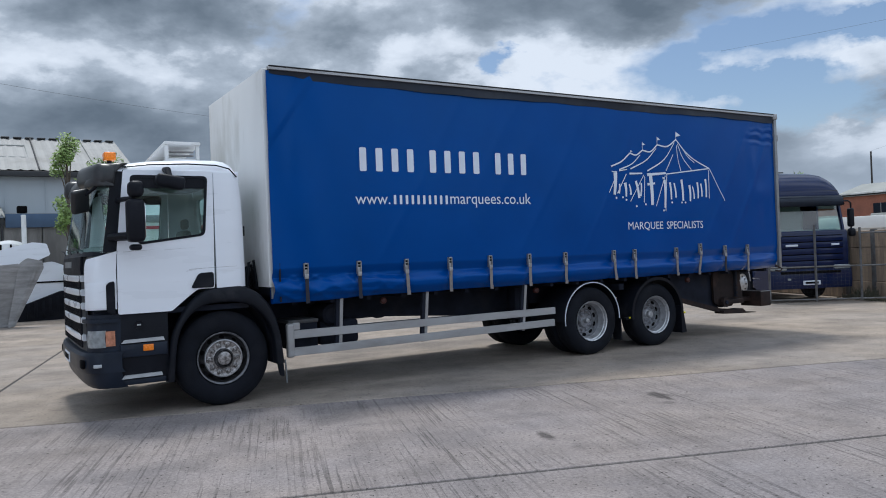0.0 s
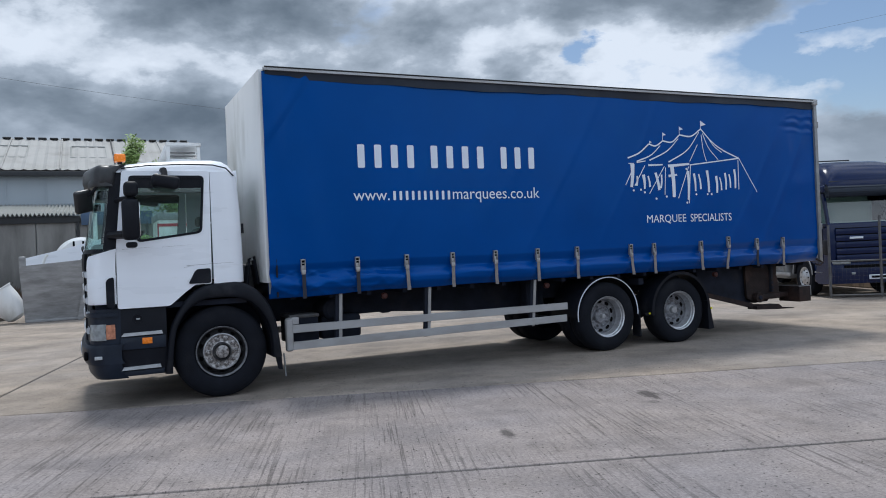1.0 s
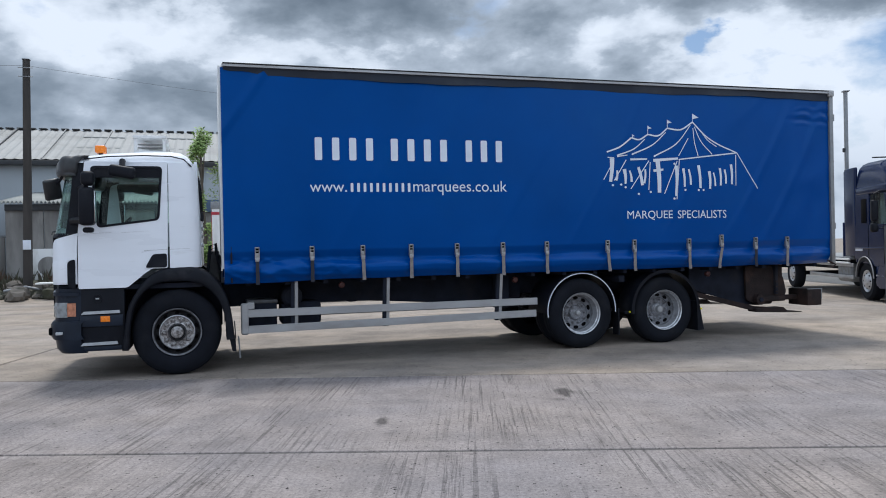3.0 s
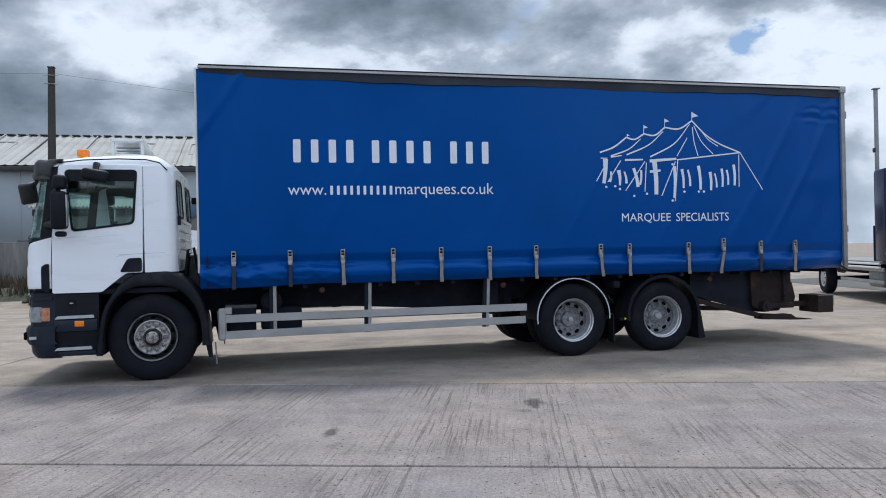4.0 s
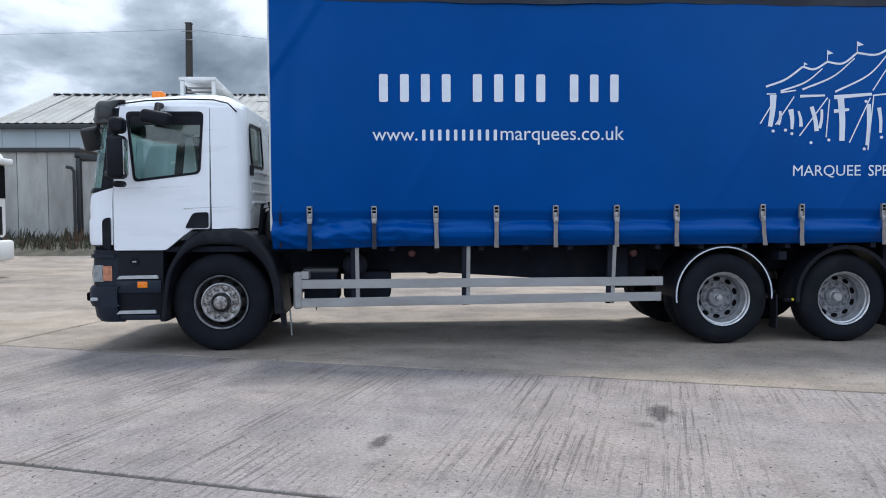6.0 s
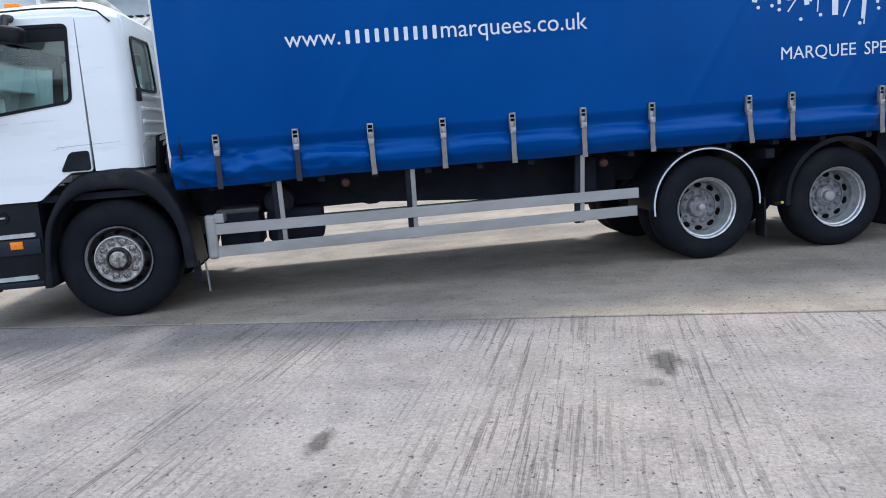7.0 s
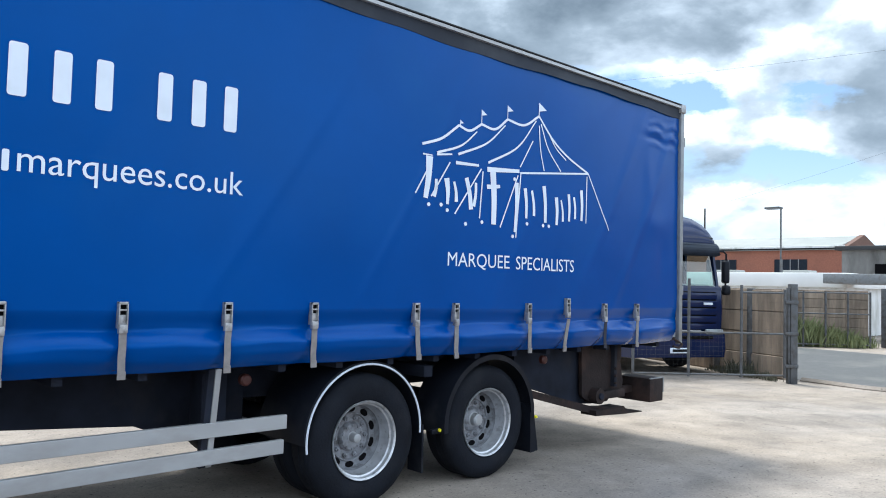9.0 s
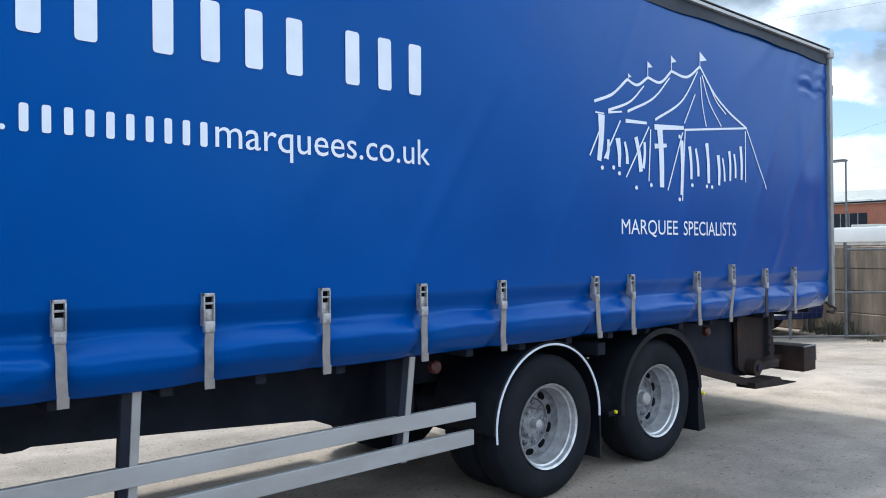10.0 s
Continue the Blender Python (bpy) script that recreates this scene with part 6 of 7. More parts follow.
# grille
part("grille_back", sweep(MIDDLE, [(0.74, 0.05, 1), (1.76, 0.05, 1)], 0.03), GRILLE, lorry, "dark grey grille mesh")
part("grille_top", sweep(MIDDLE, [(1.565, 0.005, 1), (1.62, 0, 1), (1.755, 0.01, 1), (1.785, 0.04, 1)], 0.04), BLACK, lorry, "black panel above the grille")
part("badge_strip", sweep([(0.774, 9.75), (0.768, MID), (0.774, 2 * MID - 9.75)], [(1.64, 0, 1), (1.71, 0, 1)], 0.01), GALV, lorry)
for z0, z1 in ((1.485, 1.555), (1.335, 1.405), (1.19, 1.262), (1.035, 1.105), (0.85, 0.92)):
    part("grille_bar", sweep(MIDDLE, [(z0, 0.012, 1), (z0 + 0.012, 0, 1), (z1 - 0.012, 0, 1), (z1, 0.014, 1)], 0.05), WHITE, lorry, "white horizontal grille bar")
for i in range(24):
    y = 9.2 + i * (2 * MID - 18.4) / 23
    part("grille_rib", box(0.805, 0.83, y, y + 0.012, 0.78, 1.55), BLACK, lorry)
bumper = [(1.25, 8.86), (1.05, 8.855), (0.93, 8.88), (0.85, 8.94), (0.79, 9.06), (0.755, 9.3), (0.735, 9.7), (0.73, MID)]
bumper += [(x, 2 * MID - y) for x, y in bumper[-2::-1]]
part("bumper", sweep(bumper, [(0.515, 0.03, 1), (0.56, 0.0, 1), (0.70, 0.0, 1), (0.735, 0.03, 1)], 0.12), GREYBLUE, lorry, "scuffed dark bumper")
part("bumper_skirt", sweep([(min(1.245, x + 0.06), y) for x, y in bumper], [(0.345, 0.07, 0.97), (0.40, 0.02, 0.99), (0.52, 0.0, 1)], 0.06), GREYBLUE, lorry)
for sgn in (1, -1):
    bm = box(0.765, 0.82, 9.0, 9.16, 0.565, 0.66, 0.02)
    part("fog_lamp", bm if sgn > 0 else mirrored(bm), DARK, lorry)
    bm = bmesh.new()
    add_box(bm, 0.90, 1.0, 8.845, 8.90, 0.58, 0.615, 0.006)
    part("bumper_clip", bm if sgn > 0 else mirrored(bm), TRIM, lorry)
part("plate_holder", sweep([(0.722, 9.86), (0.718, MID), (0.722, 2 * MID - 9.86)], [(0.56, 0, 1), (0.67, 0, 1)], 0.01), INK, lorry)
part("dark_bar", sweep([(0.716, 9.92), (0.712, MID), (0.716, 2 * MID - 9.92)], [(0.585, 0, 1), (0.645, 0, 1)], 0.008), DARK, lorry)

# windscreen, roof, visor
screen = part("windscreen", sweep([(1.11, 8.893), (0.98, 8.915), (0.89, 9.0), (0.845, 9.2), (0.82, 9.6), (0.815, MID), (0.82, 2 * MID - 9.6), (0.845, 2 * MID - 9.2), (0.89, 2 * MID - 9.0), (0.98, 2 * MID - 8.915), (1.11, 2 * MID - 8.893)],
                                  [(1.79, 0.0, 1), (2.1, 0.07, 1), (2.4, 0.14, 0.998), (2.66, 0.20, 0.99)], 0.006), SCREEN, lorry, "large curved windscreen")
screen.visible_shadow = False
part("scuttle", sweep([(1.10, 8.90), (0.93, 8.93), (0.85, 9.02), (0.80, 9.4), (0.785, MID), (0.80, 2 * MID - 9.4), (0.85, 2 * MID - 9.02), (0.93, 2 * MID - 8.93), (1.10, 2 * MID - 8.90)], [(1.755, 0, 1), (1.805, 0.03, 1)], 0.14), BLACK, lorry)
for y in (9.2, 9.9, 10.6):
    part("wiper", tube([(0.80, y, 1.80), (0.795, y + 0.05, 1.83), (0.81, y + 0.6, 1.86)], 0.009, 6), BLACK, lorry)
bm = bmesh.new()
profile = [(1.13, 2.66), (1.20, 2.70), (1.30, 2.735), (1.60, 2.775), (2.0, 2.80), (2.32, 2.805), (2.43, 2.79), (2.51, 2.745), (2.56, 2.68), (2.575, 2.64)]
ys = [8.872, 8.88, 8.90, 8.94, 9.0, 9.15, 9.5, MID]
ys += [2 * MID - y for y in ys[-2::-1]]
rows = []
for y in ys:
    d = min(y - 8.872, 2 * MID - 8.872 - y)
    crown = math.sin(min(1.0, d / 0.13) * math.pi / 2) ** 0.8
    inset = 0.0 if d > 0.13 else (1 - crown) * 0.04
    rows.append([bm.verts.new((x + (inset if x < 1.4 else -inset * (1 + 2.2 * smooth_step(2.2, 2.575, x))), y + (0.02 * (1 - crown) * smooth_step(2.2, 2.5, x) if y < MID else 0), 2.655 + (z - 2.655) * crown + 0.035 * min(1, d / 0.5))) for x, z in profile])
for a, b in zip(rows, rows[1:]):
    for i in range(len(profile) - 1):
        bm.faces.new((a[i], a[i + 1], b[i + 1], b[i]))
part("cab_roof", bm, WHITE, lorry, "rounded white cab roof", smooth=60)
part("roof_gutter", tube([(1.32, 8.878, 2.70), (1.6, 8.872, 2.735), (2.0, 8.872, 2.752), (2.32, 8.875, 2.745), (2.47, 8.885, 2.71), (2.56, 8.91, 2.62)], 0.008, 6), BLACK, lorry)
visor = [(1.25, 8.865), (1.19, 8.85), (1.12, 8.865), (1.05, 8.94), (1.015, 9.1), (0.995, 9.5), (0.985, MID)]
visor += [(x, 2 * MID - y) for x, y in visor[-2::-1]]
part("sun_visor", sweep(visor, [(2.50, -0.02, 1), (2.545, -0.035, 1.0), (2.64, 0.0, 1), (2.72, 0.07, 0.995), (2.745, 0.14, 0.985)], 0.03), VISOR, lorry, "dark sun visor over the windscreen", smooth=60)
for sgn in (1, -1):
    bm = box(0.925, 1.262, 8.845, 9.45, 2.49, 2.742, 0.085, 4)
    for v in bm.verts:
        v.co.x += 0.10 * max(0.0, v.co.z - 2.60) + 0.15 * (max(0.0, 9.25 - v.co.y) / 0.4) ** 1.5 * (1.262 - v.co.x) / 0.337
    part("visor_end", bm if sgn > 0 else mirrored(bm), VISOR, lorry, "rounded dark end of the visor", smooth=60)
bm = sweep(visor, [(2.71, 0.07, 0.99), (2.735, 0.13, 0.985)], 0.3)
part("visor_top", bm, VISOR, lorry, smooth=60)

# back wall of the cab with its windows
back = [(9.05, 1.35), (2 * MID - 9.05, 1.35), (2 * MID - 9.05, 2.70), (9.05, 2.70)]
panes = [rounded([(9.21, 2.06), (9.82, 2.07), (9.82, 2.52), (9.21, 2.51)], 0.07, 5), rounded([(2 * MID - 9.82, 2.07), (2 * MID - 9.21, 2.06), (2 * MID - 9.21, 2.51), (2 * MID - 9.82, 2.52)], 0.07, 5)]


def turned(bm, lean=0.05):
    """From the side plane onto the back wall of the cab, which leans forward at the top."""
    for v in bm.verts:
        x = v.co.y
        v.co = Vector((x - lean * max(0, v.co.z - 2.0), v.co.x, v.co.z))
    return bm


wall = part("cab_back", turned(plate(back, panes, 2.62, 2.655)), WHITE, lorry, "white ribbed back wall of the cab")
for ring in panes:
    cy, cz = sum(p[0] for p in ring) / len(ring), sum(p[1] for p in ring) / len(ring)
    big = [(cy + (a - cy) * 1.13, cz + (b - cz) * 1.11) for a, b in ring]
    part("window_seal", turned(plate(big, [ring], 2.65, 2.667)), BLACK, wall, "black rubber window seal")
    pane = part("rear_window", turned(plate(ring, [], 2.64, 2.644)), GLASS, wall, smooth=0)
    pane.visible_shadow = False
for z in (1.62, 1.74, 1.86, 1.98):
    part("pressed_rib", turned(box(9.2, 11.0, 2.65, 2.666, z, z + 0.04, 0.008)), WHITE, wall)
part("grab_handle", box(2.65, 2.69, 9.10, 9.14, 1.94, 2.06, 0.008), BLACK, lorry)
part("air_intake", box(2.72, 2.88, 9.55, 9.95, 1.10, 1.56, 0.04, 3), GATE, lorry, "black intake and hoses behind the cab")
for k in range(3):
    part("coiled_hose", tube([(2.72, 9.2 + 0.1 * k, 1.25), (2.76, 9.22 + 0.1 * k, 1.62 - 0.05 * k), (2.83, 9.26 + 0.1 * k, 1.65 - 0.05 * k), (2.88, 9.3 + 0.1 * k, 1.3)], 0.018, 8), BLACK, lorry)
part("exhaust_stack", box(2.72, 2.9, 10.5, 10.8, 0.9, 1.5, 0.03), CHASSIS, lorry)
part("cab_floor", box(1.0, 2.66, 8.95, 2 * MID - 8.95, 1.10, 1.16), CHASSIS, lorry)
part("engine_bay", box(1.0, 2.9, 9.35, 10.89, 0.55, 1.10, 0.03), CHASSIS, lorry)

# roof fittings
bm = bmesh.new()
add_box(bm, 1.293, 1.427, 9.99, 10.15, 2.915, 3.015, 0.018, 3)
part("beacon", bm, AMBER, lorry, "low orange beacon on the cab roof")
part("beacon_stem", tube([(1.36, 10.07, 2.74), (1.36, 10.07, 2.925)], 0.03, 10), BLACK, lorry)
vent = bmesh.new()
add_box(vent, 1.87, 2.22, 9.30, 10.55, 2.79, 2.87, 0.01)
unit = part("roof_vent", vent, PANEL_WHITE, lorry, "grey roof hatch propped open over a louvre")
lid = box(1.84, 2.25, 9.26, 10.90, -0.015, 0.02, 0.006)
for v in lid.verts:
    v.co.z += 3.04 - (v.co.y - 9.26) * 0.07
part("hatch_lid", lid, PANEL_WHITE, unit)
for x in (1.87, 2.22):
    part("hatch_strut", box(x - 0.02, x + 0.02, 9.28, 9.32, 2.80, 3.02, 0.004), PANEL_WHITE, unit)
for k in range(3):
    part("slat", box(1.89, 2.20, 9.40, 9.46, 2.868 + 0.042 * k, 2.884 + 0.042 * k, 0.003), SHEET, unit)

# mirrors
for far in (False, True):
    fix = mirrored if far else (lambda b: b)
    mir = part("main_mirror", fix(box(1.30, 1.475, 8.50, 8.68, 1.885, 2.335, 0.045, 3)), BLACK, lorry, "tall black mirror housing on an arm")
    part("mirror_glass", fix(box(1.474, 1.480, 8.525, 8.655, 1.93, 2.29, 0.002)), MIRROR, mir)
    part("wide_mirror", fix(box(1.325, 1.475, 8.50, 8.69, 2.355, 2.525, 0.05, 3)), BLACK, lorry)
    part("mirror_arm", fix(tube([(1.18, 8.88, 1.95), (1.25, 8.74, 1.95), (1.36, 8.60, 1.95)], 0.045, 8)), BLACK, lorry)
    part("mirror_arm", fix(tube([(1.26, 8.88, 2.34), (1.30, 8.74, 2.345), (1.38, 8.60, 2.345)], 0.026, 8)), BLACK, lorry)
    bm = bmesh.new()
    add_box(bm, 1.33, 1.45, 8.58, 8.70, 1.80, 1.865, 0.03, 3)
    part("mirror_foot", fix(bm), BLACK, lorry)
    bm = bmesh.new()
    add_box(bm, 1.62, 1.92, 8.60, 8.78, 2.46, 2.60, 0.04, 3)
    bmesh.ops.rotate(bm, verts=bm.verts, cent=(1.77, 8.69, 2.53), matrix=Matrix.Rotation(radians(9), 3, "Y"))
    part("kerb_mirror", fix(bm), BLACK, lorry, "black kerb mirror above the window")
    part("kerb_arm", fix(tube([(1.76, 8.88, 2.68), (1.765, 8.76, 2.67), (1.77, 8.70, 2.58)], 0.035, 8)), BLACK, lorry)
bm = bmesh.new()
add_box(bm, -0.035, 0.035, -0.10, 0.10, -0.135, 0.135, 0.032, 3)
bmesh.ops.transform(bm, verts=bm.verts, matrix=pose(0.925, 9.12, 2.35, 14, 22, -62))
part("front_mirror", bm, VISOR, lorry, "black front mirror hanging from the visor")
part("front_mirror_arm", tube([(1.10, 8.93, 2.60), (1.07, 8.95, 2.50), (1.02, 9.05, 2.45), (0.945, 9.11, 2.40)], 0.018, 8), BLACK, lorry)
# the nose stands a little behind the line of the visor
NOSE = ("corner_panel", "corner_bulge", "lamp_surround", "headlamp", "indicator", "lamp_lid", "grille", "badge_strip", "bumper", "fog_lamp", "plate_holder", "dark_bar", "windscreen", "scuttle", "wiper", "air_deflector")
for ob in lorry.children_recursive:
    if ob.name.startswith(NOSE):
        for v in ob.data.vertices:
            if v.co.x < 1.22:
                v.co.x = 1.22 - (1.22 - v.co.x) * 0.78

# scuffs along the cab side
for x0, x1, z, w in ((1.98, 2.52, 1.575, 0.004), (1.95, 2.06, 1.555, 0.003), (1.30, 1.62, 1.79, 0.003), (1.72, 2.05, 1.80, 0.002)):
    bm = bmesh.new()
    ribbon(bm, [(x0, z), ((x0 + x1) / 2, z + 0.010), (x1, z + 0.016)], w, w * 0.4)
    for v in bm.verts:
        v.co.y = 8.8685
    part("scuff", bm, GALV, lorry, "grey scuff in the paint", smooth=0)

# cab interior
part("dashboard", box(0.98, 1.32, 9.0, 2 * MID - 9.0, 1.50, 1.86, 0.06, 3), SEAT, lorry)
for y in (9.15, 10.55):
    part("seat", box(1.75, 2.28, y, y + 0.52, 1.32, 1.62, 0.06, 3), SEAT, lorry)
    bm = box(2.30, 2.42, y + 0.02, y + 0.50, 1.60, 2.08, 0.05, 3)
    part("seat_back", bm, SEAT, lorry)
    part("head_rest", box(2.34, 2.42, y + 0.15, y + 0.37, 2.10, 2.24, 0.04, 3), SEAT, lorry)
bm = bmesh.new()
add_tube(bm, [(0.22 * math.cos(a * math.pi / 12), 0.22 * math.sin(a * math.pi / 12), 0) for a in range(25)], 0.017, 8)
add_tube(bm, [(-0.2, 0, 0), (0.2, 0, 0)], 0.015, 6)
bmesh.ops.transform(bm, verts=bm.verts, matrix=Matrix.Translation((1.52, 10.80, 1.88)) @ Matrix.Rotation(radians(-55), 4, "Y"))
part("steering_wheel", bm, BLACK, lorry)
part("steering_column", tube([(1.30, 10.80, 1.62), (1.50, 10.80, 1.86)], 0.04, 10), BLACK, lorry)
part("head_lining", box(1.35, 2.55, 8.98, 2 * MID - 8.98, 2.62, 2.65), SEAT, lorry)


BEFORE = set(scene.objects)


# ---- navy lorry behind the gate ----
def navy_lorry(m):
    """A navy lorry facing -y with its front at the origin."""
    ob = thing("parked_navy_lorry", "navy blue lorry with a high roof fairing behind the gate", "lorry")

    def put(name, bm, mat, label="", parent=None, smooth=35):
        return part(name, bm, mat, parent or ob, label, smooth)

    def shell(prof, x0, x1):
        """prof: (y, z) outline, from x0 to x1."""
        bm = bmesh.new()
        add_plate(bm, prof, [], x0, x1)
        for v in bm.verts:
            v.co = Vector((v.co.y, v.co.x, v.co.z))
        bmesh.ops.bevel(bm, geom=[e for e in bm.edges if len(e.link_faces) == 2 and e.calc_face_angle(0) > 0.9 and abs(e.verts[0].co.x - e.verts[1].co.x) < 1e-4], offset=0.06, segments=3, affect="EDGES")
        return bm

    lower = [(0.0, 0.92), (-0.03, 1.4), (0.0, 1.88), (0.04, 1.95), (2.1, 1.95), (2.15, 1.1), (1.98, 1.1), (1.85, 0.98), (1.1, 0.98), (0.9, 0.92)]
    put("cab_body", shell(lower, -1.22, 1.22), NAVY, "navy cab body")
    put("cab_back", box(-1.2, 1.2, 2.05, 2.15, 1.0, 2.9, 0.02), NAVY)
    for x in (-1.2, 1.14):
        put("pillar", shell([(0.06, 1.93), (0.16, 1.93), (0.36, 2.72), (0.24, 2.72)], x, x + 0.06), NAVY)
        put("side_frame", shell([(1.25, 1.93), (2.1, 1.93), (2.1, 2.72), (1.25, 2.72)], x, x + 0.06), NAVY)
        pane = put("side_window", box(x + 0.02, x + 0.03, 0.2, 1.25, 1.95, 2.7), GLASS, smooth=0)
        pane.visible_shadow = False
    put("side_window", box(-1.212, -1.2, 1.40, 1.72, 2.0, 2.6, 0.004), DARK)
    bm = bmesh.new()
    bm.faces.new([bm.verts.new(p) for p in ((-1.14, 0.09, 1.95), (1.14, 0.09, 1.95), (1.12, 0.29, 2.70), (-1.12, 0.29, 2.70))])
    pane = put("windscreen", bm, TINTED, "wide greenish windscreen", smooth=0)
    pane.visible_shadow = False
    put("roof", box(-1.2, 1.2, 0.2, 2.15, 2.70, 2.92, 0.05, 3), NAVY)
    bm = shell([(0.02, 2.58), (0.14, 2.62), (0.30, 2.84), (0.18, 2.90), (0.02, 2.85), (-0.05, 2.74), (-0.04, 2.64)], -1.16, 1.16)
    bmesh.ops.bevel(bm, geom=bm.edges[:], offset=0.03, segments=3, affect="EDGES")
    put("sun_visor", bm, GREYBLUE, "grey rounded sun visor", smooth=50)
    bm = bmesh.new()
    rings = []
    for y, wide, top in ((0.10, 1.10, 2.92), (0.16, 1.15, 3.06), (0.26, 1.17, 3.20), (0.42, 1.18, 3.36), (0.64, 1.18, 3.48), (0.95, 1.18, 3.55), (1.4, 1.18, 3.59), (2.1, 1.18, 3.60)):
        ring = [(-wide, 2.86), (wide, 2.86)]
        for k in range(13):
            a = math.pi * k / 12
            c, q = math.cos(a), math.sin(a)
            ring.append((wide * (0.97 if 0 < k < 12 else 1.0) * math.copysign(abs(c) ** 0.42, c), 2.90 + (top - 2.90) * q ** 0.5))
        rings.append([bm.verts.new((px, y, pz)) for px, pz in ring])
    for a, b in zip(rings, rings[1:]):
        for k in range(len(a)):
            bm.faces.new((a[k], a[(k + 1) % len(a)], b[(k + 1) % len(a)], b[k]))
    bm.faces.new(rings[0])
    bm.faces.new(rings[-1])
    fairing = put("roof_fairing", bm, NAVY, "high rounded navy roof fairing", smooth=50)
    put("fairing_crease", box(-1.08, 1.08, 0.135, 0.16, 2.985, 3.005, 0.004), EAVE, parent=fairing)
    put("roof_strip", box(-1.1, 0.1, 1.2, 1.26, 3.59, 3.62, 0.01), EAVE, parent=fairing)
    put("dash_shelf", box(-1.1, 1.1, 0.25, 0.7, 1.85, 1.98, 0.04), SEAT)
    for x in (-0.85, 0.35):
        put("seat_back", box(x, x + 0.5, 1.45, 1.6, 1.8, 2.55, 0.06, 3), SEAT)
    # added grey board gives the tone of the windscreen's reflection on this half
    put("sleeper_curtain", box(-1.1, 0.30, 0.75, 0.78, 1.97, 2.70), SEAT)
    for k in range(5):
        z = 1.0 + 0.165 * k
        put("grille_slat", box(-1.06, 1.06, -0.065, 0.02, z, z + 0.145, 0.02), NAVY)
        put("grille_gap", box(-1.04, 1.04, -0.036, 0.02, z + 0.145, z + 0.165), DARK)
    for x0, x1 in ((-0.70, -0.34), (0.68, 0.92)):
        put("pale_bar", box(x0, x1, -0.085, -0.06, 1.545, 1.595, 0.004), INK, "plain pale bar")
    put("chrome_strip", box(-0.62, 0.62, -0.075, -0.03, 0.965, 0.995, 0.006), ALU)
    bump = put("bumper", shell([(-0.1, 0.38), (-0.14, 0.6), (-0.10, 0.93), (0.6, 0.93), (0.8, 0.5), (0.6, 0.36)], -1.24, 1.24), NAVY, "navy bumper")
    put("bumper_slot", box(-0.9, 0.9, -0.145, -0.1, 0.80, 0.87, 0.01), DARK, parent=bump)
    for s in (-1, 1):
        put("headlamp", box(min(s * 1.2, s * 0.72), max(s * 1.2, s * 0.72), -0.13, -0.05, 0.90, 1.02, 0.03, 3), LAMP, "clear headlamp", parent=bump)
        put("corner_vane", box(min(s * 1.25, s * 1.13), max(s * 1.25, s * 1.13), 0.0, 0.3, 1.15, 1.55, 0.05, 3), BLACK)
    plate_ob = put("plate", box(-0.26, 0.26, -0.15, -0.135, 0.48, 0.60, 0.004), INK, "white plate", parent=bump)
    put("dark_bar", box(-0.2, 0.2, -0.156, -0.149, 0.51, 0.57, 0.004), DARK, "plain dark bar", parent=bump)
    put("fog_lamp", box(-0.72, -0.62, -0.15, -0.12, 0.62, 0.68, 0.01), LAMP, parent=bump)
    for s in (-1, 1):
        put("mirror", box(min(s * 1.42, s * 1.58), max(s * 1.42, s * 1.58), 0.12, 0.28, 2.02, 2.52, 0.05, 3), BLACK, "tall black mirror")
        put("lower_mirror", box(min(s * 1.42, s * 1.60), max(s * 1.42, s * 1.60), 0.10, 0.28, 1.76, 1.98, 0.06, 3), BLACK)
        put("mirror_arm", tube([(s * 1.18, 0.22, 2.72), (s * 1.40, 0.16, 2.72), (s * 1.5, 0.18, 2.66), (s * 1.5, 0.2, 1.85), (s * 1.2, 0.2, 1.86)], 0.024, 6), BLACK)
    # side: door, step, wheel, tank, body
    put("door_line", box(-1.226, -1.222, 0.32, 0.335, 1.0, 2.0), DARK, smooth=0)
    put("door_line", box(-1.226, -1.222, 1.24, 1.255, 1.0, 2.0), DARK, smooth=0)
    put("pale_strip", box(-1.232, -1.222, 1.62, 2.08, 1.30, 1.36, 0.003), INK, "pale strip on the cab side")
    put("arch_trim", tube([(-1.255, 1.45 + 0.56 * math.cos(radians(a)), 0.60 + 0.56 * math.sin(radians(a))) for a in range(0, 181, 12)], 0.016, 6), ALU, "bright wheel arch edge")
    put("side_strip", box(-1.245, -1.21, 0.1, 2.1, 1.36, 1.40, 0.01), NAVY)
    put("step_box", box(-1.22, -0.8, 0.28, 0.86, 0.40, 0.98, 0.04), NAVY)
    put("step_tread", box(-1.24, -1.0, 0.36, 0.80, 0.66, 0.70, 0.01), ALU)
    put("wheel_wing", shell([(0.9, 0.6), (0.98, 0.9), (1.15, 1.08), (1.45, 1.15), (1.75, 1.08), (1.92, 0.9), (2.0, 0.6), (1.92, 0.6), (1.84, 0.86), (1.7, 1.0), (1.45, 1.06), (1.2, 1.0), (1.06, 0.86), (0.98, 0.6)], -1.25, -0.95), BLACK)
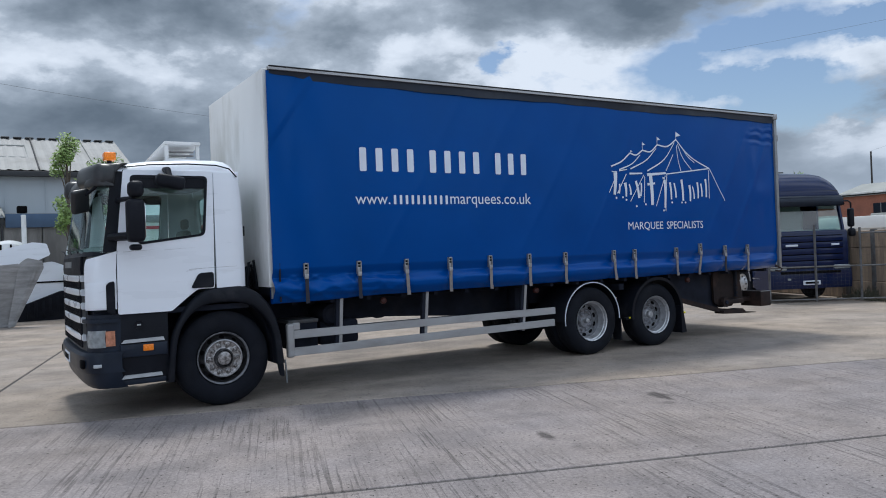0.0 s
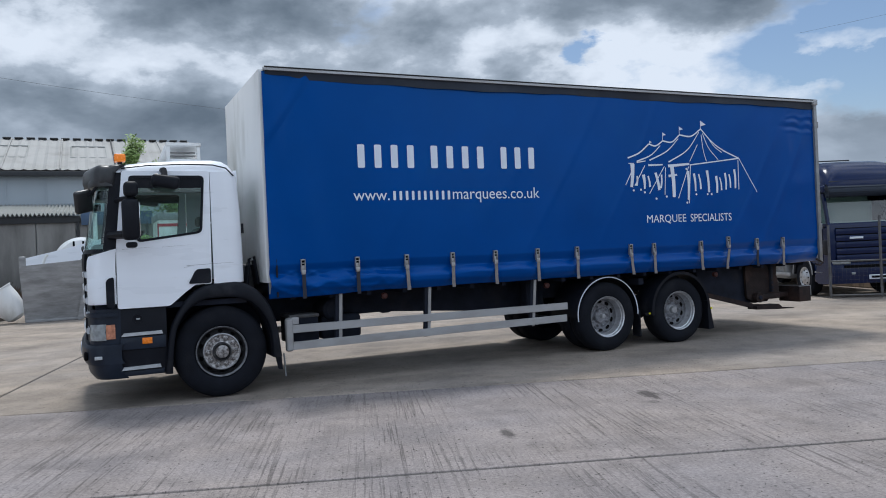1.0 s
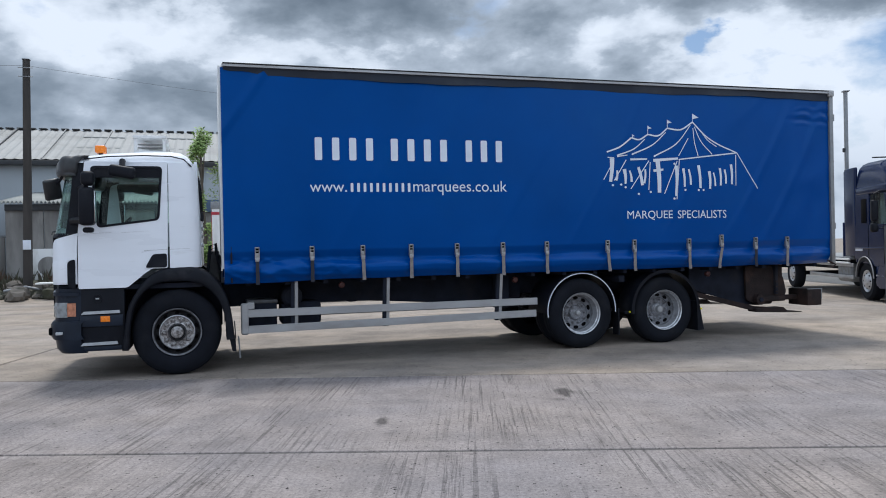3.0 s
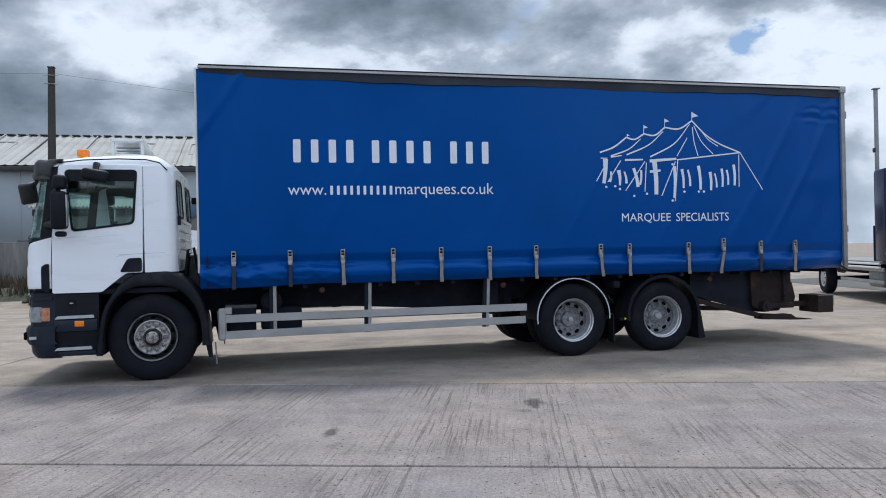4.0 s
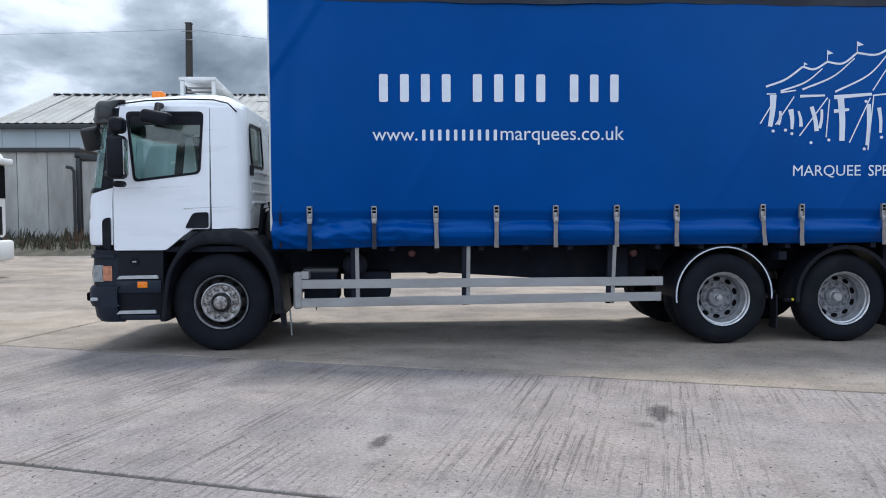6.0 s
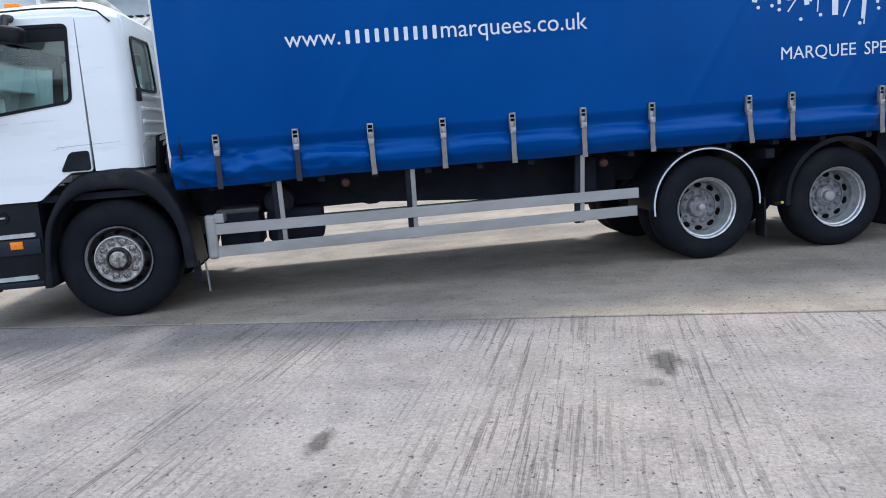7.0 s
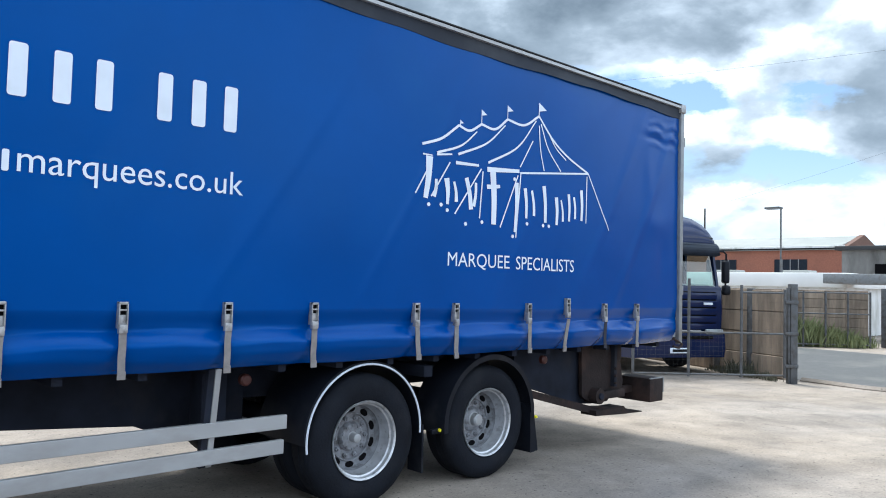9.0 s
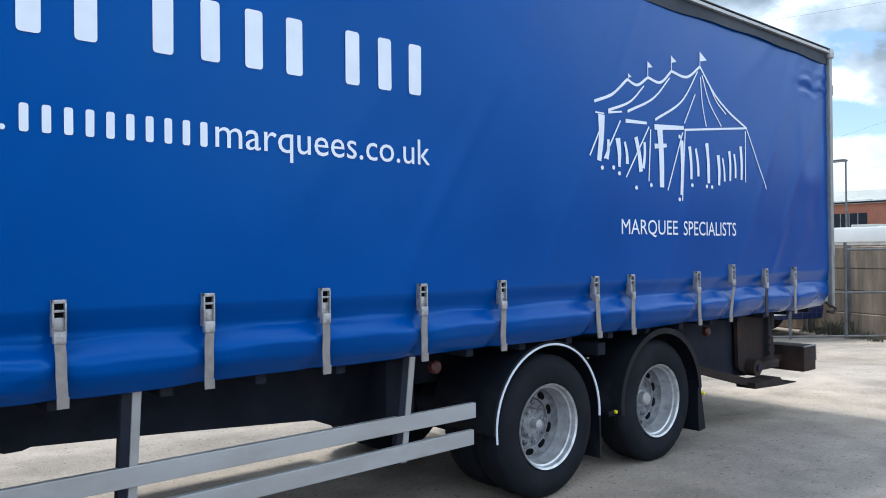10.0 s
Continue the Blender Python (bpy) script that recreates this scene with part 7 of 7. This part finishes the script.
    for y in (1.45, 7.5):
        for s in (-1, 1):
            w = new("wheel")
            w.parent = ob
            for name, prof, mat in (("tyre", [(0.29, 0.04), (0.31, 0.0), (0.45, -0.012), (0.5, 0.03), (0.51, 0.06), (0.51, 0.26), (0.48, 0.3), (0.29, 0.3)], RUBBER),
                                    ("rim", [(0.29, 0.04), (0.295, 0.005), (0.27, 0.01), (0.23, 0.04), (0.2, 0.0), (0.14, -0.012), (0.12, -0.03), (0.09, -0.04), (0, -0.04)], STEEL)):
                bm = bmesh.new()
                add_lathe(bm, prof, 0, 0, 32)
                for v in bm.verts:
                    v.co = Vector((s * (1.2 - v.co.y), y + v.co.x, 0.51 + v.co.z))
                put(name, bm, mat, parent=w)
            for k in range(8):
                a = math.pi * k / 4
                bm = bmesh.new()
                add_lathe(bm, [(0, 0), (0.024, 0.0), (0.024, 0.02)], 0.195 * math.cos(a), 0.195 * math.sin(a), 10)
                for v in bm.verts:
                    v.co = Vector((s * (1.2 + 0.004 - v.co.y), y + v.co.x, 0.51 + v.co.z))
                put("hand_hole", bm, DARK, parent=w)
    put("axle", tube([(-1.0, 1.45, 0.5), (1.0, 1.45, 0.5)], 0.07, 8), CHASSIS)
    put("axle", tube([(-1.0, 7.5, 0.5), (1.0, 7.5, 0.5)], 0.07, 8), CHASSIS)
    put("chassis", box(-0.5, 0.5, 0.3, 8.6, 0.7, 1.0, 0.03), CHASSIS)
    put("tank", box(-1.15, -0.6, 2.6, 3.6, 0.42, 0.95, 0.08, 3), GALV)
    put("guard_rail", box(-1.22, -1.18, 2.3, 5.7, 0.86, 0.96, 0.01), ALU)
    put("guard_rail", box(-1.22, -1.18, 2.3, 5.7, 0.52, 0.62, 0.01), ALU)
    bed = put("load_bed", box(-1.25, 1.25, 2.45, 8.8, 1.06, 1.14, 0.01), GALV, "grey open flat bed")
    for z in (0.94, 1.04):
        put("bed_rail", box(-1.28, -1.22, 2.45, 8.8, z, z + 0.055, 0.008), BRIGHT, "white painted bed edge", parent=bed)
        put("bed_rail", box(1.22, 1.28, 2.45, 8.8, z, z + 0.055, 0.008), BRIGHT, parent=bed)
    for k in range(9):
        put("bed_bearer", box(-1.22, 1.22, 2.6 + 0.72 * k, 2.68 + 0.72 * k, 0.94, 1.06), CHASSIS, parent=bed)
    put("headboard", box(-1.2, 1.2, 2.98, 3.03, 1.12, 2.05, 0.01), NAVY_CLOTH, "dark headboard behind the cab")
    for x, h in ((-1.14, 5.54), (-0.72, 2.75), (0.62, 2.75)):
        put("headboard_post", box(x, x + 0.09, 2.88, 2.97, 1.1, h, 0.01), GALV, "tall grey steel headboard post")
    put("post_bracket", box(-1.20, -1.14, 2.86, 2.94, 3.92, 4.03, 0.01), EAVE)
    put("post_cap", box(-1.18, -1.00, 2.84, 3.01, 5.53, 5.56, 0.008), GALV)
    put("sleeper_side", box(-1.21, -1.12, 2.12, 2.84, 1.15, 3.45, 0.03, 3), NAVY, "tall navy side deflector")
    put("deflector_edge", box(-1.20, -1.15, 2.85, 2.89, 1.1, 3.40, 0.008), NAVY_CLOTH)
    for child in ob.children_recursive:
        if child.data:
            for v in child.data.vertices:
                if v.co.z > 1.2:
                    v.co.z = 1.2 + (v.co.z - 1.2) * 1.07
    ob.matrix_basis = m
    return ob


navy_lorry(pose(19.96, 13.18, 0, 0, 0, -23.9))

# ---- mesh gate and its post ----
G0, G1 = Vector((18.1, 13.1)), Vector((20.63, 10.99))
gd = (G1 - G0).normalized()
gate = thing("mesh_gate", "grey steel gate with wire mesh, standing open", "gate")


def gp(t, z, off=0.0):
    p = G0 + (G1 - G0) * t + Vector((-gd.y, gd.x)) * off
    return p.x, p.y, z


for t, h in ((0.0, 1.95), (0.358, 2.14), (0.70, 2.03), (0.985, 1.96)):
    part("gate_upright", tube([gp(t, 0.10), gp(t, h)], 0.031, 8), GATE, gate)
for z, t0 in ((0.15, 0.0), (1.02, 0.0), (1.88, 0.69)):
    part("gate_rail", tube([gp(t0, z), gp(0.985, z)], 0.022, 8), GATE, gate)
bm = bmesh.new()
for i in range(1, 34):
    t = 0.985 * i / 34
    add_tube(bm, [gp(t, 0.16), gp(t, 1.02 if t < 0.69 else 1.87)], 0.0010, 3)
for i in range(1, 18):
    z = 0.16 + 0.095 * i
    add_tube(bm, [gp(0.0 if z < 1.02 else 0.70, z), gp(0.985, z)], 0.0010, 3)
tagged(part("wire_mesh", bm, GATE, gate, "thin welded wire mesh"), kind="stuff")
post = thing("gate_post", "square grey steel gate post with hinges", "gate post")
turn = Matrix.Translation((20.74, 10.92, 0)) @ Matrix.Rotation(math.atan2(gd.y, gd.x), 4, "Z")
part("post", box(-0.075, 0.075, -0.075, 0.075, -0.02, 2.08, 0.012, 2, turn), GATE, post)
part("post_side", box(-0.12, -0.075, -0.05, 0.05, -0.02, 2.0, 0.01, 2, turn), GATE, post)
for z in (0.32, 1.0, 1.66):
    part("hinge", box(-0.2, 0.08, -0.1, -0.07, z, z + 0.07, 0.008, 2, turn), GATE, post)


# ---- walls ----
def panel_wall(name, p, q, h, label, course=0.48, length=1.55, mat=BLOCK, lift=0.0):
    """A wall of stacked concrete panels between posts."""
    p, q = Vector(p), Vector(q)
    d = (q - p).normalized()
    turn = Matrix.Translation((p.x, p.y, lift)) @ Matrix.Rotation(math.atan2(d.y, d.x), 4, "Z")
    total = (q - p).length
    core = tagged(new(name, finish(box(0, total, 0.04, 0.16, -0.05, h - 0.03, 0, 2, turn), name, mat, 0)), label, "wall", kind="structure")
    n, m = max(1, round(total / length)), max(1, round(h / course))
    shape = finish(box(0.008, total / n - 0.008, 0, 0.1, 0.006, h / m - 0.006, 0.012, 1), "panel", mat, 0)
    for i in range(n):
        for j in range(m):
            o = new("panel", shape)
            o.parent = core
            o.matrix_basis = turn @ pose(i * total / n, 0.003 * ((i * 7 + j * 3) % 4), j * h / m)
    return core


panel_wall("wall_yard", (22.05, 13.35), (21.25, 11.35), 1.95, "stained brown concrete panel wall behind the gate")
panel_wall("wall_yard_back", (24.6, 20.5), (22.05, 13.45), 1.85, "stained concrete panel wall behind the navy lorry", mat=BLOCK)
panel_wall("wall_road", (33.2, 19.5), (34.6, 13.9), 2.05, "weathered block wall across the road", 0.34, 0.7)
for x, y in ((22.02, 13.28), (21.66, 12.3)):
    solid("wall_post", box(x - 0.07, x + 0.07, y - 0.12, y + 0.02, -0.02, 1.98, 0.01), GATE, "grey post against the panel wall", "post", group="wall posts")

fence = thing("road_fence", "low grey steel fence with wire panels across the road", "fence")
F0, F1 = Vector((31.9, 15.9)), Vector((34.2, 13.7))
for i in range(5):
    p = F0 + (F1 - F0) * i / 4
    part("fence_post", tube([(p.x, p.y, 0), (p.x, p.y, 2.0)], 0.035, 6), GATE, fence)
for z in (0.1, 1.2, 1.95):
    part("fence_rail", tube([(F0.x, F0.y, z), (F1.x, F1.y, z)], 0.025, 6), GATE, fence)
solid("road_post", box(35.0, 35.35, 13.3, 13.6, 0, 2.15, 0.02), GATE, "pale steel post at the fence's end", "post")

rng = random.Random(21)
bm = bmesh.new()
for _ in range(420):
    t = rng.random()
    x, y = 32.6 + 1.6 * t + rng.uniform(-0.3, 0.5), 15.9 - 2.0 * t + rng.uniform(-0.2, 0.6)
    blades(bm, rng, x, y, 0, rng.uniform(0.4, 1.1) * (1.1 - t * 0.7), 12, 0.13, 0.011)
solid("roadside_weeds", bm, WEED, "tall green weeds behind the fence", "weeds", kind="stuff", smooth=0)
bm = bmesh.new()
for _ in range(90):
    t = rng.random()
    x, y = 21.9 - 0.75 * t + rng.uniform(-0.45, 0.05), 13.2 - 1.9 * t
    blades(bm, rng, x - 0.1, y, 0, rng.uniform(0.08, 0.3) * (1.4 if 0.35 < t < 0.6 else 0.6), 9, 0.07, 0.007)
solid("wall_weeds", bm, SCRUB, "weeds along the foot of the panel wall", "weeds", kind="stuff", smooth=0)

# ---- buildings across the road ----
white_shed = thing("white_flat_roof_building", "long white flat-roofed building across the road", "building")
part("wall", box(40, 48, 16.6, 28, 0, 2.35), PANEL_WHITE, white_shed, smooth=0)
part("fascia", box(39.8, 48.2, 16.4, 28.2, 2.2, 2.85, 0.02), BRIGHT, white_shed, "bright white fascia")
part("canopy", box(37.6, 40.6, 13.2, 16.6, 2.35, 2.75, 0.02), GALV, white_shed, "grey canopy edge")
part("canopy_post", box(37.8, 38.0, 13.5, 13.7, 0, 2.4, 0.02), GALV, white_shed)
for y in (18.5, 22.0, 25.5):
    part("roof_vent", box(41, 42, y, y + 1.2, 2.85, 3.0, 0.03), SLATE, white_shed)

brick = thing("brick_workshop", "red brick workshop with a grey sheet roof", "building")
part("wall", box(60, 68, 23.6, 36.5, 0, 5.1), BRICK, brick, "red brick wall", smooth=0)
part("gutter", box(59.8, 60.05, 23.5, 36.6, 5.02, 5.3, 0.02), PANEL_WHITE, brick)
bm = bmesh.new()
add_plate(bm, [(59.8, 5.15), (64, 6.2), (68.2, 5.15), (68.2, 5.0), (59.8, 5.0)], [], 23.9, 36.7)
part("roof", bm, SLATE, brick, "grey sheet roof with paler patches", smooth=0)
bm = bmesh.new()
add_plate(bm, [(59.9, 5.05), (64, 6.28), (68.1, 5.05)], [], 23.55, 23.9)
part("gable", bm, TILE, brick, smooth=0)
for y0, y1, z0, z1 in ((26.0, 28.3, 3.1, 4.35), (31.2, 33.6, 3.1, 4.35)):
    w = part("window", box(59.93, 60.02, y0, y1, z0, z1), GREYBLUE, brick, "dark steel-framed window")
    part("sill", box(59.85, 60.0, y0 - 0.1, y1 + 0.1, z0 - 0.15, z0), PANEL_WHITE, w)
    for k in range(1, 4):
        yy = y0 + (y1 - y0) * k / 4
        part("glazing_bar", box(59.9, 59.94, yy - 0.03, yy + 0.03, z0, z1), GALV, w)
stone = thing("stone_outbuilding", "grey rendered outbuilding with a ragged roof edge", "building")
part("wall", box(52, 60, 12.0, 20.9, 0, 4.55), SHEDWALL, stone, "grey rendered wall", smooth=0)
part("roof_edge", box(51.7, 60.2, 11.8, 21.2, 4.5, 4.75, 0.03), EAVE, stone)
for y in (14.0, 18.2):
    part("opening", box(51.95, 52.02, y, y + 0.9, 3.0, 3.7), DARK, stone)
dome = thing("curved_roof_hall", "large hall with a curved grey roof in the distance", "building")
bm = bmesh.new()
add_plate(bm, [(19, 0), (19, 6.2)] + [(9 + 10 * math.cos(radians(a)), 6.2 + 4.5 * math.sin(radians(a))) for a in range(10, 175, 12)] + [(-1, 6.2), (-1, 0)], [], 80, 100)
for v in bm.verts:
    v.co = Vector((v.co.y, v.co.x, v.co.z))
part("hall", bm, SLATE, dome, smooth=0)
house = thing("gabled_house", "brick house with a brown pitched roof in the distance", "house")
part("wall", box(66, 76, 46, 56, 0, 4.8), BRICK, house, smooth=0)
bm = bmesh.new()
add_plate(bm, [(45.6, 4.7), (51, 8.2), (56.4, 4.7)], [], 65.7, 76.3)
for v in bm.verts:
    v.co = Vector((v.co.y, v.co.x, v.co.z))
part("roof", bm, RUST, house, "brown tiled roof", smooth=0)
tree(55.0, 37.0, 0.0, 6.2, 2.0, 31, "round green tree among the far buildings", 260, 0.22)
tree(36.0, 27.5, 0.0, 4.2, 1.4, 33, "green tree beyond the panel wall", 220, 0.16)

lamp_post = thing("street_lamp", "slim grey street lamp with a flat lantern", "street lamp")
part("column", tube([(44.15, 21.13, 0), (44.15, 21.13, 3.0), (44.15, 21.13, 6.3)], 0.055, 10, 0.04), GATE, lamp_post)
part("lantern", box(43.75, 44.25, 21.05, 21.85, 6.27, 6.39, 0.05, 3), GATE, lamp_post)
bm = tube([(66, 37.0, 0), (66, 37.0, 9.1)], 0.10, 8, 0.07)
solid("telegraph_pole", bm, TIMBER, "dark timber pole among the far buildings", "pole")

# low far skyline all round, added and unseen; the last dims the curtain's reflections
for k, (x0, x1, y0, y1, h, mat) in enumerate(((-70, -38, 70, 86, 6, CLAD), (10, 48, 96, 110, 7, SHEDWALL), (-60, -48, -10, 30, 5, BRICK), (-30, 20, -48, -36, 6, CLAD), (30, 60, -46, -34, 5, BRICK), (66, 78, -44, -2, 8, BRICK))):
    b = thing("unseen_building", "plain low building added unseen beyond the yard", "building", group="distant buildings")
    part("wall", box(x0, x1, y0, y1, 0, h), mat, b, smooth=0)
    part("roof", box(x0 - 0.3, x1 + 0.3, y0 - 0.3, y1 + 0.3, h, h + 0.4, 0.05), SLATE, b, smooth=0)

for made in set(scene.objects) - BEFORE:
    if made.parent is None:
        made.location.z += LOW

# grit and small stones on the concrete
rng = random.Random(40)


def scatter(n, x0, x1, y0, y1, small, large):
    """Many tiny stones in one mesh: squashed, turned octahedra."""
    bm = bmesh.new()
    for _ in range(n):
        x, y, r, a = rng.uniform(x0, x1), rng.uniform(y0, y1), small * (large / small) ** (rng.random() ** 2.2), rng.uniform(0, 6.283)
        ring = [bm.verts.new((x + r * rng.uniform(0.6, 1.3) * math.cos(a + k * 1.2566), y + r * rng.uniform(0.6, 1.3) * math.sin(a + k * 1.2566), r * 0.25)) for k in range(5)]
        top = bm.verts.new((x + r * rng.uniform(-0.3, 0.3), y + r * rng.uniform(-0.3, 0.3), r * rng.uniform(0.5, 0.9)))
        for k in range(5):
            bm.faces.new((ring[k], ring[(k + 1) % 5], top))
    return bm


bm = scatter(1500, -1, 15, 2.4, 9, 0.003, 0.011)
solid("dark_grit", scatter(1700, -1, 15, 2.4, 7.5, 0.003, 0.010), TIMBER, "dark grit scattered on the concrete", "grit", kind="stuff", smooth=0)
solid("grit", bm, RUBBLE, "small stones and grit scattered on the concrete", "grit", kind="stuff", smooth=0)
